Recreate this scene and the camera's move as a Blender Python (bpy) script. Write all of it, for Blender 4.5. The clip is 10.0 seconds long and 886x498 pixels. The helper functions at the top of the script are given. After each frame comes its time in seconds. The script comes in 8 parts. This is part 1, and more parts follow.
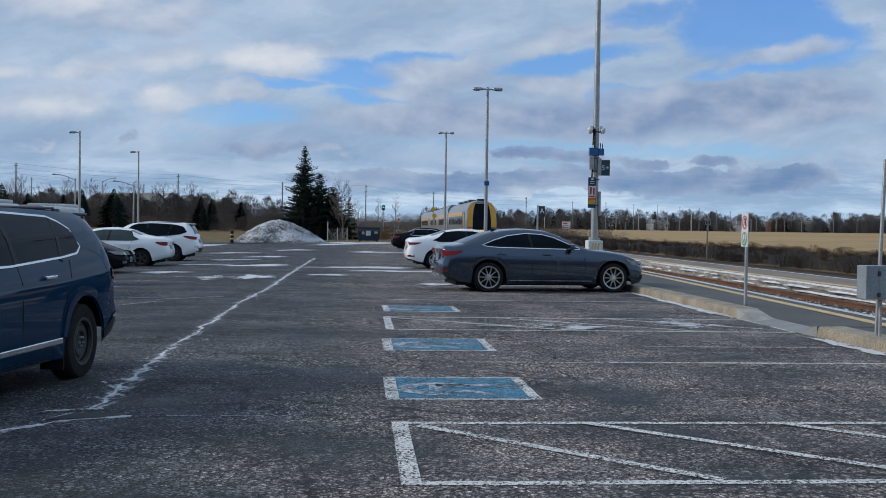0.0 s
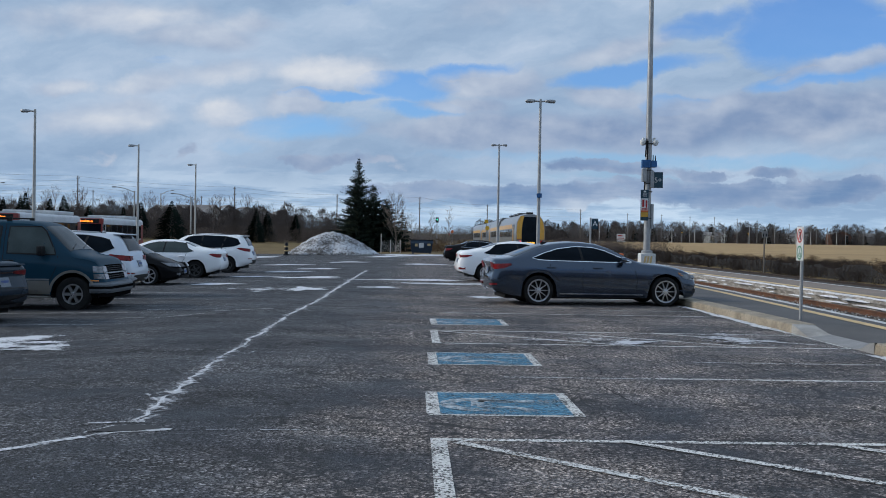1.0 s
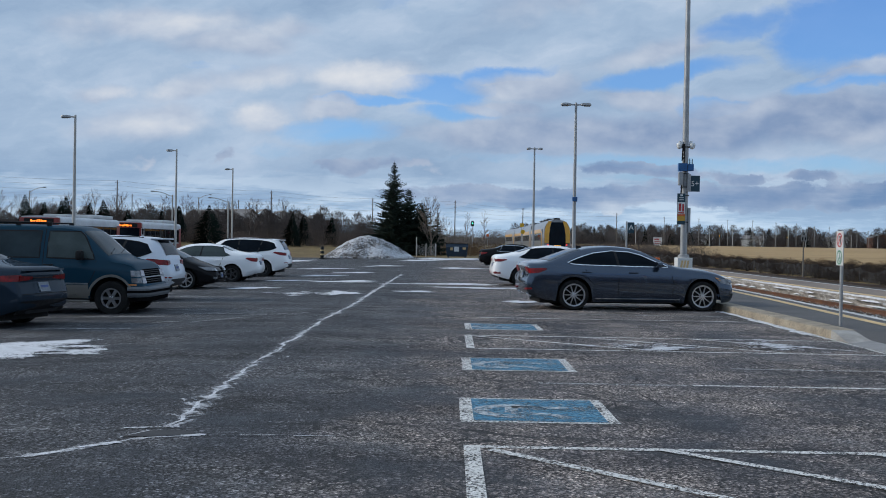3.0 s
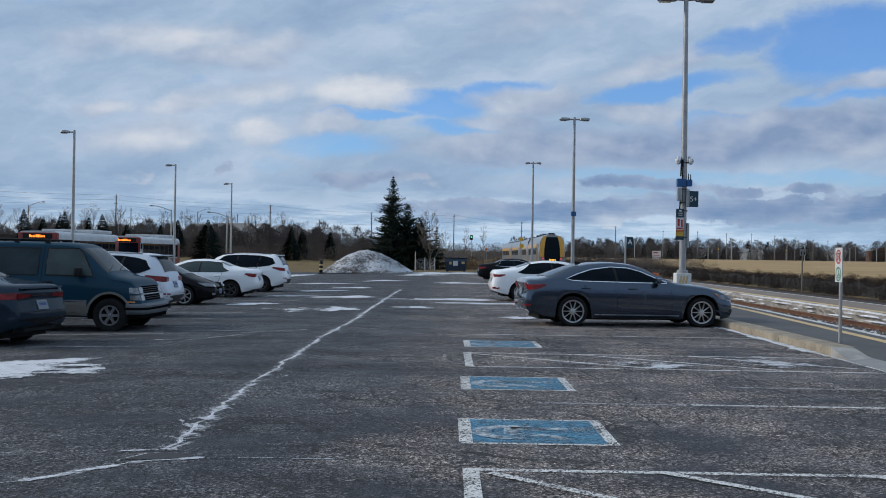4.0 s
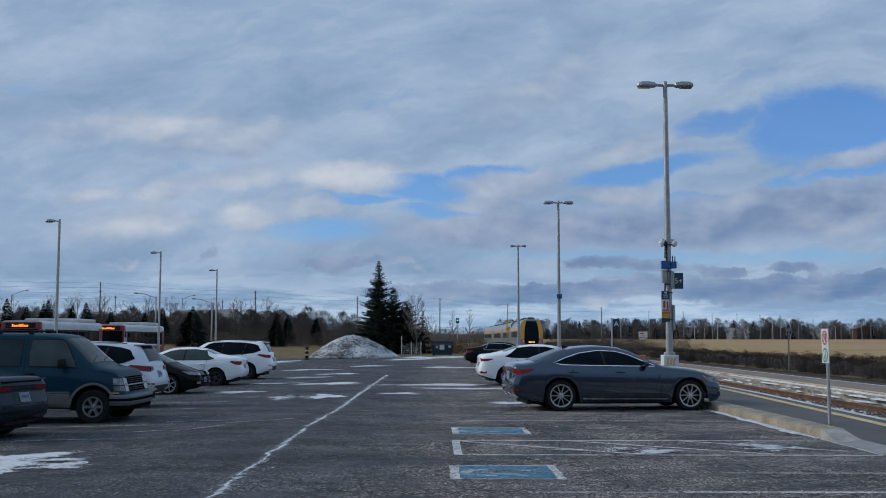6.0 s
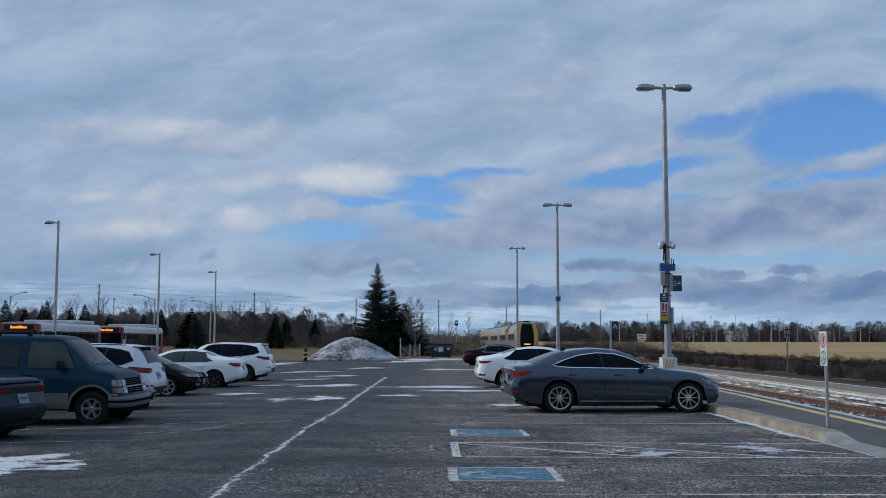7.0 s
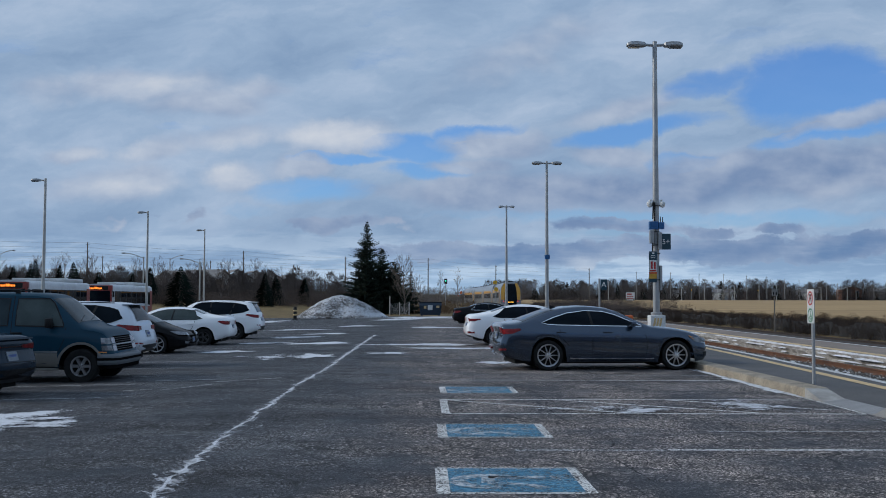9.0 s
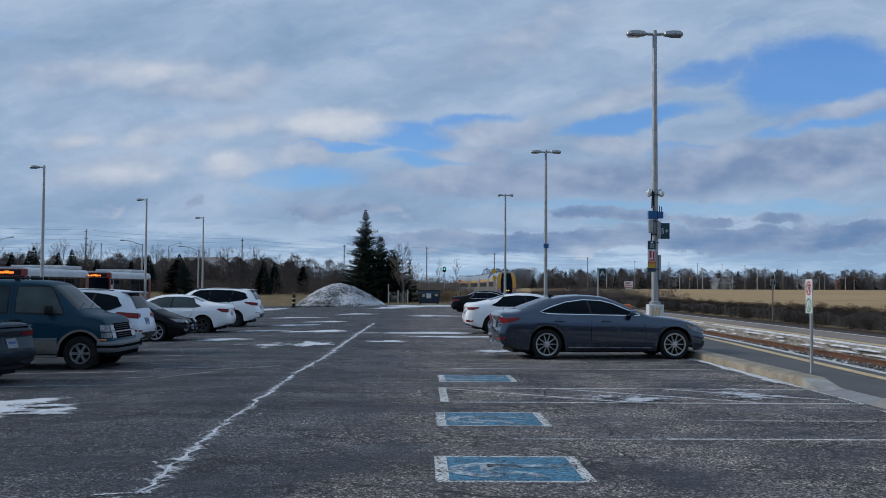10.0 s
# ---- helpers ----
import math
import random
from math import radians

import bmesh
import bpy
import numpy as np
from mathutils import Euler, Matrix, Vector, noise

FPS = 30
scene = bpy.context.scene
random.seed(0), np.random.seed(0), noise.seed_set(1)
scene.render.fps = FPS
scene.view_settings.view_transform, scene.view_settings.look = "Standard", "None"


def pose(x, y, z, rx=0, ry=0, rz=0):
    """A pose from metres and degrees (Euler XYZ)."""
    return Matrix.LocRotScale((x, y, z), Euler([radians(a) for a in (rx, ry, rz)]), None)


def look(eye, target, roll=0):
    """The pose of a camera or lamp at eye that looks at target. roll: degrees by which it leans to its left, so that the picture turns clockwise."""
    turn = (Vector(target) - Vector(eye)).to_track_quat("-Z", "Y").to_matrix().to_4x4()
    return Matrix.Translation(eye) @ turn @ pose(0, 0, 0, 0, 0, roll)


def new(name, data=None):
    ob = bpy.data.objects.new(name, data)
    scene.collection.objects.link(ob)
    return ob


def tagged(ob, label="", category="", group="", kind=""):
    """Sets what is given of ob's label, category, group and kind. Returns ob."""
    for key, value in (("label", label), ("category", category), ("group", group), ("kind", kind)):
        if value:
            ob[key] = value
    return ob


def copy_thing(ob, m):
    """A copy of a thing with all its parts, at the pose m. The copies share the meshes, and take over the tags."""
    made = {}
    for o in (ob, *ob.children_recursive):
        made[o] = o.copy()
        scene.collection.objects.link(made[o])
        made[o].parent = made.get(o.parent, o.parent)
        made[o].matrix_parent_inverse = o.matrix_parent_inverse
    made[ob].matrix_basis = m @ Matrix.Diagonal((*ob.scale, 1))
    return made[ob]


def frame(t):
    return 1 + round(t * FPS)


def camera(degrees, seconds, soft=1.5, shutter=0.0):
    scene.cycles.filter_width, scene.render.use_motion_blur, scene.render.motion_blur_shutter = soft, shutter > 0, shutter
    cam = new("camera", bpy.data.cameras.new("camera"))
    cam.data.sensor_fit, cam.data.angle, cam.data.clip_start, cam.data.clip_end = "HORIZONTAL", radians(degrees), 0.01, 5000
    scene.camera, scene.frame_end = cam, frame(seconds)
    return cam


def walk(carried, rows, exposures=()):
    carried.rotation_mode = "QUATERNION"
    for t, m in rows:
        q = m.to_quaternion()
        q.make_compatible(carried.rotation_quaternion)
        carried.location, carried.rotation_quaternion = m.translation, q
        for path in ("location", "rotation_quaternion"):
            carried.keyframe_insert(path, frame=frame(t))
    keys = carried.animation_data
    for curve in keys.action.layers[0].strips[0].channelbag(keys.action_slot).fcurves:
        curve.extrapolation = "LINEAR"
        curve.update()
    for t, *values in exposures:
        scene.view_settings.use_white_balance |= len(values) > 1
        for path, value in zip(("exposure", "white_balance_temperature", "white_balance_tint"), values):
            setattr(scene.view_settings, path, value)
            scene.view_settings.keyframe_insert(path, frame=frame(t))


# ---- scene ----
import itertools
cam = camera(46.8, 10.0, 0.95)
PATH = [
    (0, (-0.205, -0.100, 1.470), (-0.036, 1.994, 1.426), 0.90),
    (0.5, (-0.116, -0.033, 1.474), (-0.008, 2.064, 1.444), 0.90),
    (1, (-0.095, -0.021, 1.487), (-0.037, 2.078, 1.466), 1.00),
    (1.5, (-0.095, -0.011, 1.485), (-0.074, 2.090, 1.467), 1.00),
    (2, (-0.084, -0.011, 1.486), (-0.087, 2.090, 1.470), 1.00),
    (2.5, (-0.078, -0.004, 1.490), (-0.092, 2.096, 1.474), 1.00),
    (4, (-0.077, 0.019, 1.569), (-0.090, 2.119, 1.582), 0.90),
    (4.5, (-0.075, 0.025, 1.602), (-0.072, 2.124, 1.675), 0.60),
    (5, (-0.081, 0.043, 1.614), (-0.069, 2.139, 1.745), 0.30),
    (5.5, (-0.089, 0.023, 1.620), (-0.075, 2.116, 1.793), 0.10),
    (7, (-0.086, -0.014, 1.619), (-0.069, 2.078, 1.807), 0.20),
    (7.5, (-0.093, 0.001, 1.609), (-0.076, 2.096, 1.766), 0.20),
    (8, (-0.099, 0.005, 1.597), (-0.075, 2.101, 1.729), 0.30),
    (8.5, (-0.083, 0.004, 1.598), (-0.049, 2.101, 1.712), 0.20),
    (9, (-0.083, 0.014, 1.610), (-0.044, 2.111, 1.713), 0.20),
    (9.5, (-0.082, 0.030, 1.600), (-0.041, 2.128, 1.696), 0.30),
    (10, (-0.096, -0.006, 1.619), (-0.054, 2.092, 1.698), 0.40),
]
walk(cam, [(t, look(eye, target, roll)) for t, eye, target, roll in PATH], exposures=[(0, 0.12, 6080, 9), (2.5, 0.16, 6150, 9), (4, 0.13, 6150, 9), (4.5, 0.03, 6080, 9), (5.5, -0.13, 5920, 9), (7, -0.09, 5880, 9), (8, -0.10, 5880, 9), (10, -0.05, 5900, 9)])

# ---------------------------------------------------------------- light: a low, veiled winter sun under broken cloud
SUN_TURN, SUN_RISE = 278.0, 26.0
world = bpy.data.worlds.new("winter sky")
scene.world = world
world.use_nodes = True
SKY = world.node_tree
SKY.nodes.clear()


def sky_node(kind, **values):
    n = SKY.nodes.new(kind)
    for key, value in values.items():
        n.inputs[key.replace("_", " ")].default_value = value
    return n


def sky_ramp(fac, stops):
    r = SKY.nodes.new("ShaderNodeValToRGB")
    while len(r.color_ramp.elements) < len(stops):
        r.color_ramp.elements.new(0.5)
    for e, (p, c) in zip(r.color_ramp.elements, stops):
        e.position, e.color = p, (*c, 1)
    SKY.links.new(fac, r.inputs["Fac"])
    return r.outputs["Color"]


def sky_noise(vec, scale, loc, stretch, detail=7.0, rough=0.55, distort=0.0):
    mp = SKY.nodes.new("ShaderNodeMapping")
    mp.inputs["Location"].default_value, mp.inputs["Scale"].default_value = loc, stretch
    SKY.links.new(vec, mp.inputs["Vector"])
    n = sky_node("ShaderNodeTexNoise", Scale=scale, Detail=detail, Roughness=rough, Distortion=distort)
    SKY.links.new(mp.outputs["Vector"], n.inputs["Vector"])
    return n.outputs["Fac"]


def sky_mix(fac, a, b, mode="MIX"):
    m = SKY.nodes.new("ShaderNodeMix")
    m.data_type, m.blend_type = "RGBA", mode
    for sock, v in ((m.inputs[0], fac), (m.inputs[6], a), (m.inputs[7], b)):
        if isinstance(v, (int, float)):
            sock.default_value = v
        elif isinstance(v, tuple):
            sock.default_value = (*v, 1)
        else:
            SKY.links.new(v, sock)
    return m.outputs[2]


way = SKY.nodes.new("ShaderNodeTexCoord").outputs["Generated"]
parts3 = SKY.nodes.new("ShaderNodeSeparateXYZ")
SKY.links.new(way, parts3.inputs[0])
blue = SKY.nodes.new("ShaderNodeTexSky")
blue.sky_type, blue.sun_disc = "NISHITA", False
blue.air_density, blue.dust_density, blue.ozone_density = 1.2, 0.0, 6.0
blue.sun_elevation, blue.sun_rotation = radians(SUN_RISE), radians(SUN_TURN)
# the sky seen as a flat map: u to the right, v up, bent a little so that no edge is smooth
def sky_math(op, a, b=0.0, c=0.0):
    n = SKY.nodes.new("ShaderNodeMath")
    n.operation = op
    for sock, v in zip(n.inputs, (a, b, c)):
        if isinstance(v, (int, float)):
            sock.default_value = v
        else:
            SKY.links.new(v, sock)
    return n.outputs[0]


ahead = sky_math("MAXIMUM", sky_math("ABSOLUTE", parts3.outputs["Y"]), 0.25)
flat = SKY.nodes.new("ShaderNodeCombineXYZ")
SKY.links.new(sky_math("DIVIDE", parts3.outputs["X"], ahead), flat.inputs[0])
SKY.links.new(sky_math("DIVIDE", parts3.outputs["Z"], ahead), flat.inputs[1])
bend = sky_node("ShaderNodeTexNoise", Scale=9.0, Detail=8.0, Roughness=0.62)
SKY.links.new(flat.outputs[0], bend.inputs["Vector"])
bent = SKY.nodes.new("ShaderNodeVectorMath")
bent.operation = "MULTIPLY_ADD"
SKY.links.new(bend.outputs["Color"], bent.inputs[0])
bent.inputs[1].default_value = (0.085, 0.038, 0.0)
off = SKY.nodes.new("ShaderNodeVectorMath")
off.operation = "ADD"
SKY.links.new(flat.outputs[0], off.inputs[0])
off.inputs[1].default_value = (-0.0425, -0.019, 0.0)
SKY.links.new(off.outputs[0], bent.inputs[2])


def bank(u, v, ru, rv, soft=0.9, tilt=0.0):
    """How deep a direction lies inside a bank of cloud or a gap: 1 at its heart, 0 outside."""
    mp = SKY.nodes.new("ShaderNodeMapping")
    mp.vector_type = "TEXTURE"
    mp.inputs["Location"].default_value = (u, v, 0)
    mp.inputs["Rotation"].default_value = (0, 0, radians(tilt))
    mp.inputs["Scale"].default_value = (ru, rv, 1)
    SKY.links.new(bent.outputs[0], mp.inputs["Vector"])
    ln = SKY.nodes.new("ShaderNodeVectorMath")
    ln.operation = "LENGTH"
    SKY.links.new(mp.outputs["Vector"], ln.inputs[0])
    mr = SKY.nodes.new("ShaderNodeMapRange")
    mr.interpolation_type = "SMOOTHSTEP"
    for key, v2 in (("From Min", 1.0 + soft * 0.5), ("From Max", 1.0 - soft), ("To Min", 0.0), ("To Max", 1.0)):
        mr.inputs[key].default_value = v2
    SKY.links.new(ln.outputs["Value"], mr.inputs["Value"])
    return mr.outputs["Result"]


def most(banks):
    total = banks[0]
    for b in banks[1:]:
        total = sky_math("MAXIMUM", total, b)
    return total


def smooth(value, low_end, high_end, to=1.0):
    mr = SKY.nodes.new("ShaderNodeMapRange")
    mr.interpolation_type = "SMOOTHSTEP"
    for key, v2 in (("From Min", low_end), ("From Max", high_end), ("To Min", 0.0), ("To Max", to)):
        mr.inputs[key].default_value = v2
    SKY.links.new(value, mr.inputs["Value"])
    return mr.outputs["Result"]


def moved(vec, du, dv):
    n = SKY.nodes.new("ShaderNodeVectorMath")
    n.operation = "ADD"
    SKY.links.new(vec, n.inputs[0])
    n.inputs[1].default_value = (du, dv, 0)
    return n.outputs[0]


# gaps of blue in the high sheet: (u, v, half width, half height, how clear, tilt)
GAPS = ((0.385, 0.212, 0.105, 0.046, 1.0, 10), (0.45, 0.20, 0.07, 0.04, 1.0, 0), (0.285, 0.215, 0.075, 0.020, 0.62, 12), (0.208, 0.166, 0.10, 0.014, 0.85, 10), (0.39, 0.162, 0.09, 0.012, 0.85, 8),
        (0.253, 0.136, 0.045, 0.012, 0.75, 0), (-0.010, 0.148, 0.055, 0.021, 0.95, 0), (-0.081, 0.136, 0.07, 0.007, 0.8, 0), (-0.12, 0.104, 0.09, 0.018, 0.62, 0), (-0.17, 0.088, 0.05, 0.015, 0.45, 0),
        (0.0, 0.124, 0.055, 0.011, 0.7, 0), (0.05, 0.166, 0.06, 0.010, 0.7, 6), (0.30, 0.081, 0.30, 0.010, 0.55, 0), (0.05, 0.083, 0.12, 0.007, 0.40, 0), (-0.40, 0.249, 0.05, 0.020, 0.40, 0), (-0.07, 0.27, 0.10, 0.018, 0.28, 15),
        (-0.05, 0.237, 0.08, 0.018, 0.28, 10), (0.33, 0.262, 0.10, 0.014, 0.40, 14), (-0.24, 0.165, 0.07, 0.008, 0.35, 0), (0.2, 0.063, 0.12, 0.006, 0.4, 0))
# heaped clouds: the same, then how bright (1) or dark (-1) they stand
HEAPS = ((-0.081, 0.158, 0.058, 0.018, 1.0, 0, 1.0), (-0.20, 0.154, 0.046, 0.013, 0.9, 8, 0.8), (-0.26, 0.142, 0.046, 0.013, 0.85, 8, 0.7), (-0.295, 0.110, 0.066, 0.018, 0.9, 6, 0.8), (-0.19, 0.118, 0.030, 0.014, 0.9, 0, 0.8),
         (-0.121, 0.127, 0.032, 0.011, 0.9, 0, 0.65), (-0.335, 0.141, 0.026, 0.008, 0.9, 0, 0.75), (-0.28, 0.211, 0.085, 0.018, 0.75, 0, 0.5), (-0.204, 0.191, 0.055, 0.016, 0.75, 0, 0.5), (-0.161, 0.205, 0.038, 0.015, 0.7, 0, 0.5),
         (-0.382, 0.207, 0.05, 0.017, 0.7, 0, 0.4), (0.065, 0.152, 0.062, 0.016, 0.9, 0, 0.1), (0.187, 0.186, 0.085, 0.013, 0.75, 14, 0.4), (0.112, 0.250, 0.13, 0.026, 0.6, 18, 0.4), (0.41, 0.176, 0.09, 0.011, 0.8, 14, 0.2), (0.162, 0.035, 0.014, 0.008, 0.8, 0, 0.9),
         (0.355, 0.125, 0.18, 0.030, 1.0, 4, -0.45), (0.175, 0.104, 0.19, 0.022, 0.95, 0, -0.40), (0.062, 0.102, 0.10, 0.018, 0.9, 0, -0.30), (0.183, 0.142, 0.05, 0.013, 0.9, 0, -0.20), (0.041, 0.129, 0.055, 0.009, 0.85, 0, -0.25), (-0.03, 0.104, 0.07, 0.010, 0.7, 0, -0.2),
         (0.308, 0.051, 0.14, 0.014, 1.0, 0, -1.0), (0.415, 0.056, 0.06, 0.016, 1.0, 0, -1.0), (0.283, 0.069, 0.032, 0.006, 0.9, 0, -0.8), (0.355, 0.071, 0.032, 0.006, 0.9, 0, -0.8), (0.174, 0.073, 0.07, 0.008, 0.9, 0, -0.7), (0.091, 0.047, 0.17, 0.012, 0.95, 0, -0.85), (-0.10, 0.072, 0.10, 0.010, 0.6, 0, -0.4), (-0.30, 0.078, 0.12, 0.012, 0.5, 0, -0.2))
sheet_noise = sky_noise(flat.outputs[0], 3.4, (0.35, 0.2, 0.4), (1.0, 2.4, 1.0), 10, 0.60, 0.5)
grain_noise = sky_noise(bent.outputs[0], 11.0, (2.1, 0.3, 1.7), (1.0, 2.6, 1.0), 10, 0.60, 0.2)
gaps = most([sky_math("MULTIPLY", bank(*q[:4], 0.75, q[5]), q[4]) for q in GAPS])
cover = smooth(sky_math("SUBTRACT", sky_math("ADD", sky_math("MULTIPLY", sheet_noise, 0.55), sky_math("MULTIPLY_ADD", grain_noise, 0.50, 0.36)), sky_math("MULTIPLY", gaps, 0.85)), 0.22, 0.72)
mask = sky_math("MINIMUM", sky_math("ADD", cover, 0.10), 1.0)
# the high sheet: long soft folds that rise to the right
folds = SKY.nodes.new("ShaderNodeMapping")
folds.inputs["Rotation"].default_value = (0, 0, radians(-14))
SKY.links.new(bent.outputs[0], folds.inputs["Vector"])
fold_noise = sky_noise(folds.outputs["Vector"], 5.0, (1.3, 0.8, 0.2), (1.0, 3.4, 1.0), 10, 0.60, 0.3)
cloud = sky_ramp(sky_math("ADD", sky_math("MULTIPLY", fold_noise, 0.65), sky_math("MULTIPLY", grain_noise, 0.35)), [(0.34, (0.255, 0.350, 0.485)), (0.50, (0.345, 0.440, 0.565)), (0.64, (0.455, 0.530, 0.635))])


def heap_depth(vec, scale=10.0):
    return sky_noise(vec, scale, (0.9, 1.7, 0.6), (1.0, 1.7, 1.0), 8, 0.50, 0.1)


depth = heap_depth(flat.outputs[0])
lit = sky_math("MULTIPLY", sky_math("SUBTRACT", depth, heap_depth(moved(flat.outputs[0], -0.010, 0.014))), 1.3)
heap_banks = [(bank(q[0], q[1], q[2] * 1.25, q[3] * 1.25, 1.0, q[5]), q) for q in HEAPS]
bright = most([sky_math("MULTIPLY", b, q[4] * q[6]) for b, q in heap_banks if q[6] > 0])
dark = most([sky_math("MULTIPLY", b, -q[4] * q[6]) for b, q in heap_banks if q[6] < 0])
filled = most([sky_math("MULTIPLY", b, q[4]) for b, q in heap_banks])
heap = smooth(sky_math("ADD", sky_math("MULTIPLY", filled, 0.85), sky_math("MULTIPLY", sky_math("SUBTRACT", depth, 0.5), 1.15)), 0.16, 0.66, 0.92)
small = heap_depth(bent.outputs[0], 26.0)
low_filled = most([sky_math("MULTIPLY", b, q[4]) for b, q in heap_banks if q[1] < 0.08])
crisp = smooth(sky_math("ADD", sky_math("MULTIPLY", low_filled, 0.85), sky_math("MULTIPLY", sky_math("SUBTRACT", small, 0.5), 1.3)), 0.32, 0.50, 0.92)
heap = sky_math("MAXIMUM", sky_math("MULTIPLY", heap, smooth(parts3.outputs["Z"], 0.070, 0.100)), crisp)
tone = sky_math("ADD", sky_math("MULTIPLY_ADD", bright, 0.42, 0.46), sky_math("SUBTRACT", lit, sky_math("MULTIPLY", dark, 0.40)))
heap_colour = sky_ramp(tone, [(0.0, (0.120, 0.205, 0.365)), (0.22, (0.215, 0.285, 0.425)), (0.46, (0.36, 0.415, 0.52)), (0.70, (0.50, 0.54, 0.61)), (1.0, (0.70, 0.69, 0.69))])
cloud = sky_mix(heap, cloud, heap_colour)
mask = sky_math("MAXIMUM", mask, heap)
# thin level streaks, then pale haze low over the land
streak_noise = sky_noise(flat.outputs[0], 8.0, (0.7, 0.4, 2.2), (1.0, 7.0, 1.0), 10, 0.62)
streaks = sky_ramp(streak_noise, [(0.42, (0.215, 0.325, 0.485)), (0.50, (0.335, 0.455, 0.60)), (0.58, (0.60, 0.695, 0.785))])
cloud = sky_mix(sky_math("MULTIPLY", smooth(parts3.outputs["Z"], 0.080, 0.020, 0.75), sky_math("SUBTRACT", 1.0, sky_math("MULTIPLY", heap, 0.75))), cloud, streaks)
cloud = sky_mix(smooth(parts3.outputs["Z"], 0.045, 0.0, 0.62), cloud, (0.47, 0.61, 0.745))
clear = sky_node("ShaderNodeBackground", Strength=0.115)
SKY.links.new(sky_mix(1.0, blue.outputs["Color"], (0.74, 0.87, 1.13), "MULTIPLY"), clear.inputs["Color"])
veil = sky_node("ShaderNodeBackground", Strength=1.0)
SKY.links.new(cloud, veil.inputs["Color"])
both = SKY.nodes.new("ShaderNodeMixShader")
SKY.links.new(mask, both.inputs["Fac"])
SKY.links.new(clear.outputs[0], both.inputs[1])
SKY.links.new(veil.outputs[0], both.inputs[2])
out = SKY.nodes.new("ShaderNodeOutputWorld")
SKY.links.new(both.outputs[0], out.inputs["Surface"])

sun = new("sun", bpy.data.lights.new("sun", "SUN"))
sun.data.energy, sun.data.angle, sun.data.color = 1.95, radians(12), (1.0, 0.90, 0.76)
SUN_FROM = Vector((math.sin(radians(SUN_TURN)) * math.cos(radians(SUN_RISE)), math.cos(radians(SUN_TURN)) * math.cos(radians(SUN_RISE)), math.sin(radians(SUN_RISE))))
sun.matrix_basis = look(SUN_FROM * 50, (0, 0, 0))

# ---------------------------------------------------------------- materials
def tree_of(m):
    m.use_nodes = True
    return m.node_tree, m.node_tree.nodes["Principled BSDF"]


def node(nt, kind, **values):
    n = nt.nodes.new(kind)
    for key, value in values.items():
        n.inputs[key.replace("_", " ")].default_value = value
    return n


def ramp(nt, fac, stops):
    r = nt.nodes.new("ShaderNodeValToRGB")
    while len(r.color_ramp.elements) < len(stops):
        r.color_ramp.elements.new(0.5)
    for e, (p, c) in zip(r.color_ramp.elements, stops):
        e.position, e.color = p, (c if len(c) == 4 else (*c, 1))
    nt.links.new(fac, r.inputs["Fac"])
    return r.outputs["Color"]


def noise_tex(nt, scale, detail=4.0, rough=0.55, vec=None, stretch=None):
    n = node(nt, "ShaderNodeTexNoise", Scale=scale, Detail=detail, Roughness=rough)
    if vec is None:
        vec = nt.nodes.new("ShaderNodeTexCoord").outputs["Object"]
    if stretch:
        mp = nt.nodes.new("ShaderNodeMapping")
        mp.inputs["Scale"].default_value = stretch
        nt.links.new(vec, mp.inputs["Vector"])
        vec = mp.outputs["Vector"]
    nt.links.new(vec, n.inputs["Vector"])
    return n.outputs["Fac"]


def mix(nt, fac, a, b, mode="MIX"):
    m = nt.nodes.new("ShaderNodeMix")
    m.data_type, m.blend_type = "RGBA", mode
    for sock, v in ((m.inputs[0], fac), (m.inputs[6], a), (m.inputs[7], b)):
        if isinstance(v, (int, float)):
            sock.default_value = v
        elif isinstance(v, tuple):
            sock.default_value = v if len(v) == 4 else (*v, 1)
        else:
            nt.links.new(v, sock)
    return m.outputs[2]


def bump(nt, bsdf, height, strength=0.3, distance=0.01):
    b = node(nt, "ShaderNodeBump", Strength=strength, Distance=distance)
    nt.links.new(height, b.inputs["Height"])
    nt.links.new(b.outputs["Normal"], bsdf.inputs["Normal"])


def surface(name, a, b=None, scale=3.0, rough=0.6, metal=0.0, coat=0.0, grain=60.0, relief=0.15, fine=0.25, stretch=None, spread=(0.35, 0.65), spec=0.5):
    """Two tones at a large scale, a fine grain over them, and a little relief."""
    m = bpy.data.materials.new(name)
    nt, p = tree_of(m)
    b = b or tuple(c * 0.75 for c in a)
    big = noise_tex(nt, scale, 5, 0.6, stretch=stretch)
    col = ramp(nt, big, [(spread[0], a), (spread[1], b)])
    small = noise_tex(nt, grain, 3, 0.6, stretch=stretch)
    shade = ramp(nt, small, [(0.3, (1 - fine,) * 3), (0.7, (1 + fine * 0.4,) * 3)])
    nt.links.new(mix(nt, 1.0, col, shade, "MULTIPLY"), p.inputs["Base Color"])
    p.inputs["Roughness"].default_value, p.inputs["Metallic"].default_value = rough, metal
    p.inputs["Coat Weight"].default_value = coat
    p.inputs["Coat Roughness"].default_value = 0.05
    p.inputs["Specular IOR Level"].default_value = spec
    if relief:
        bump(nt, p, small, relief, 0.004)
    return m


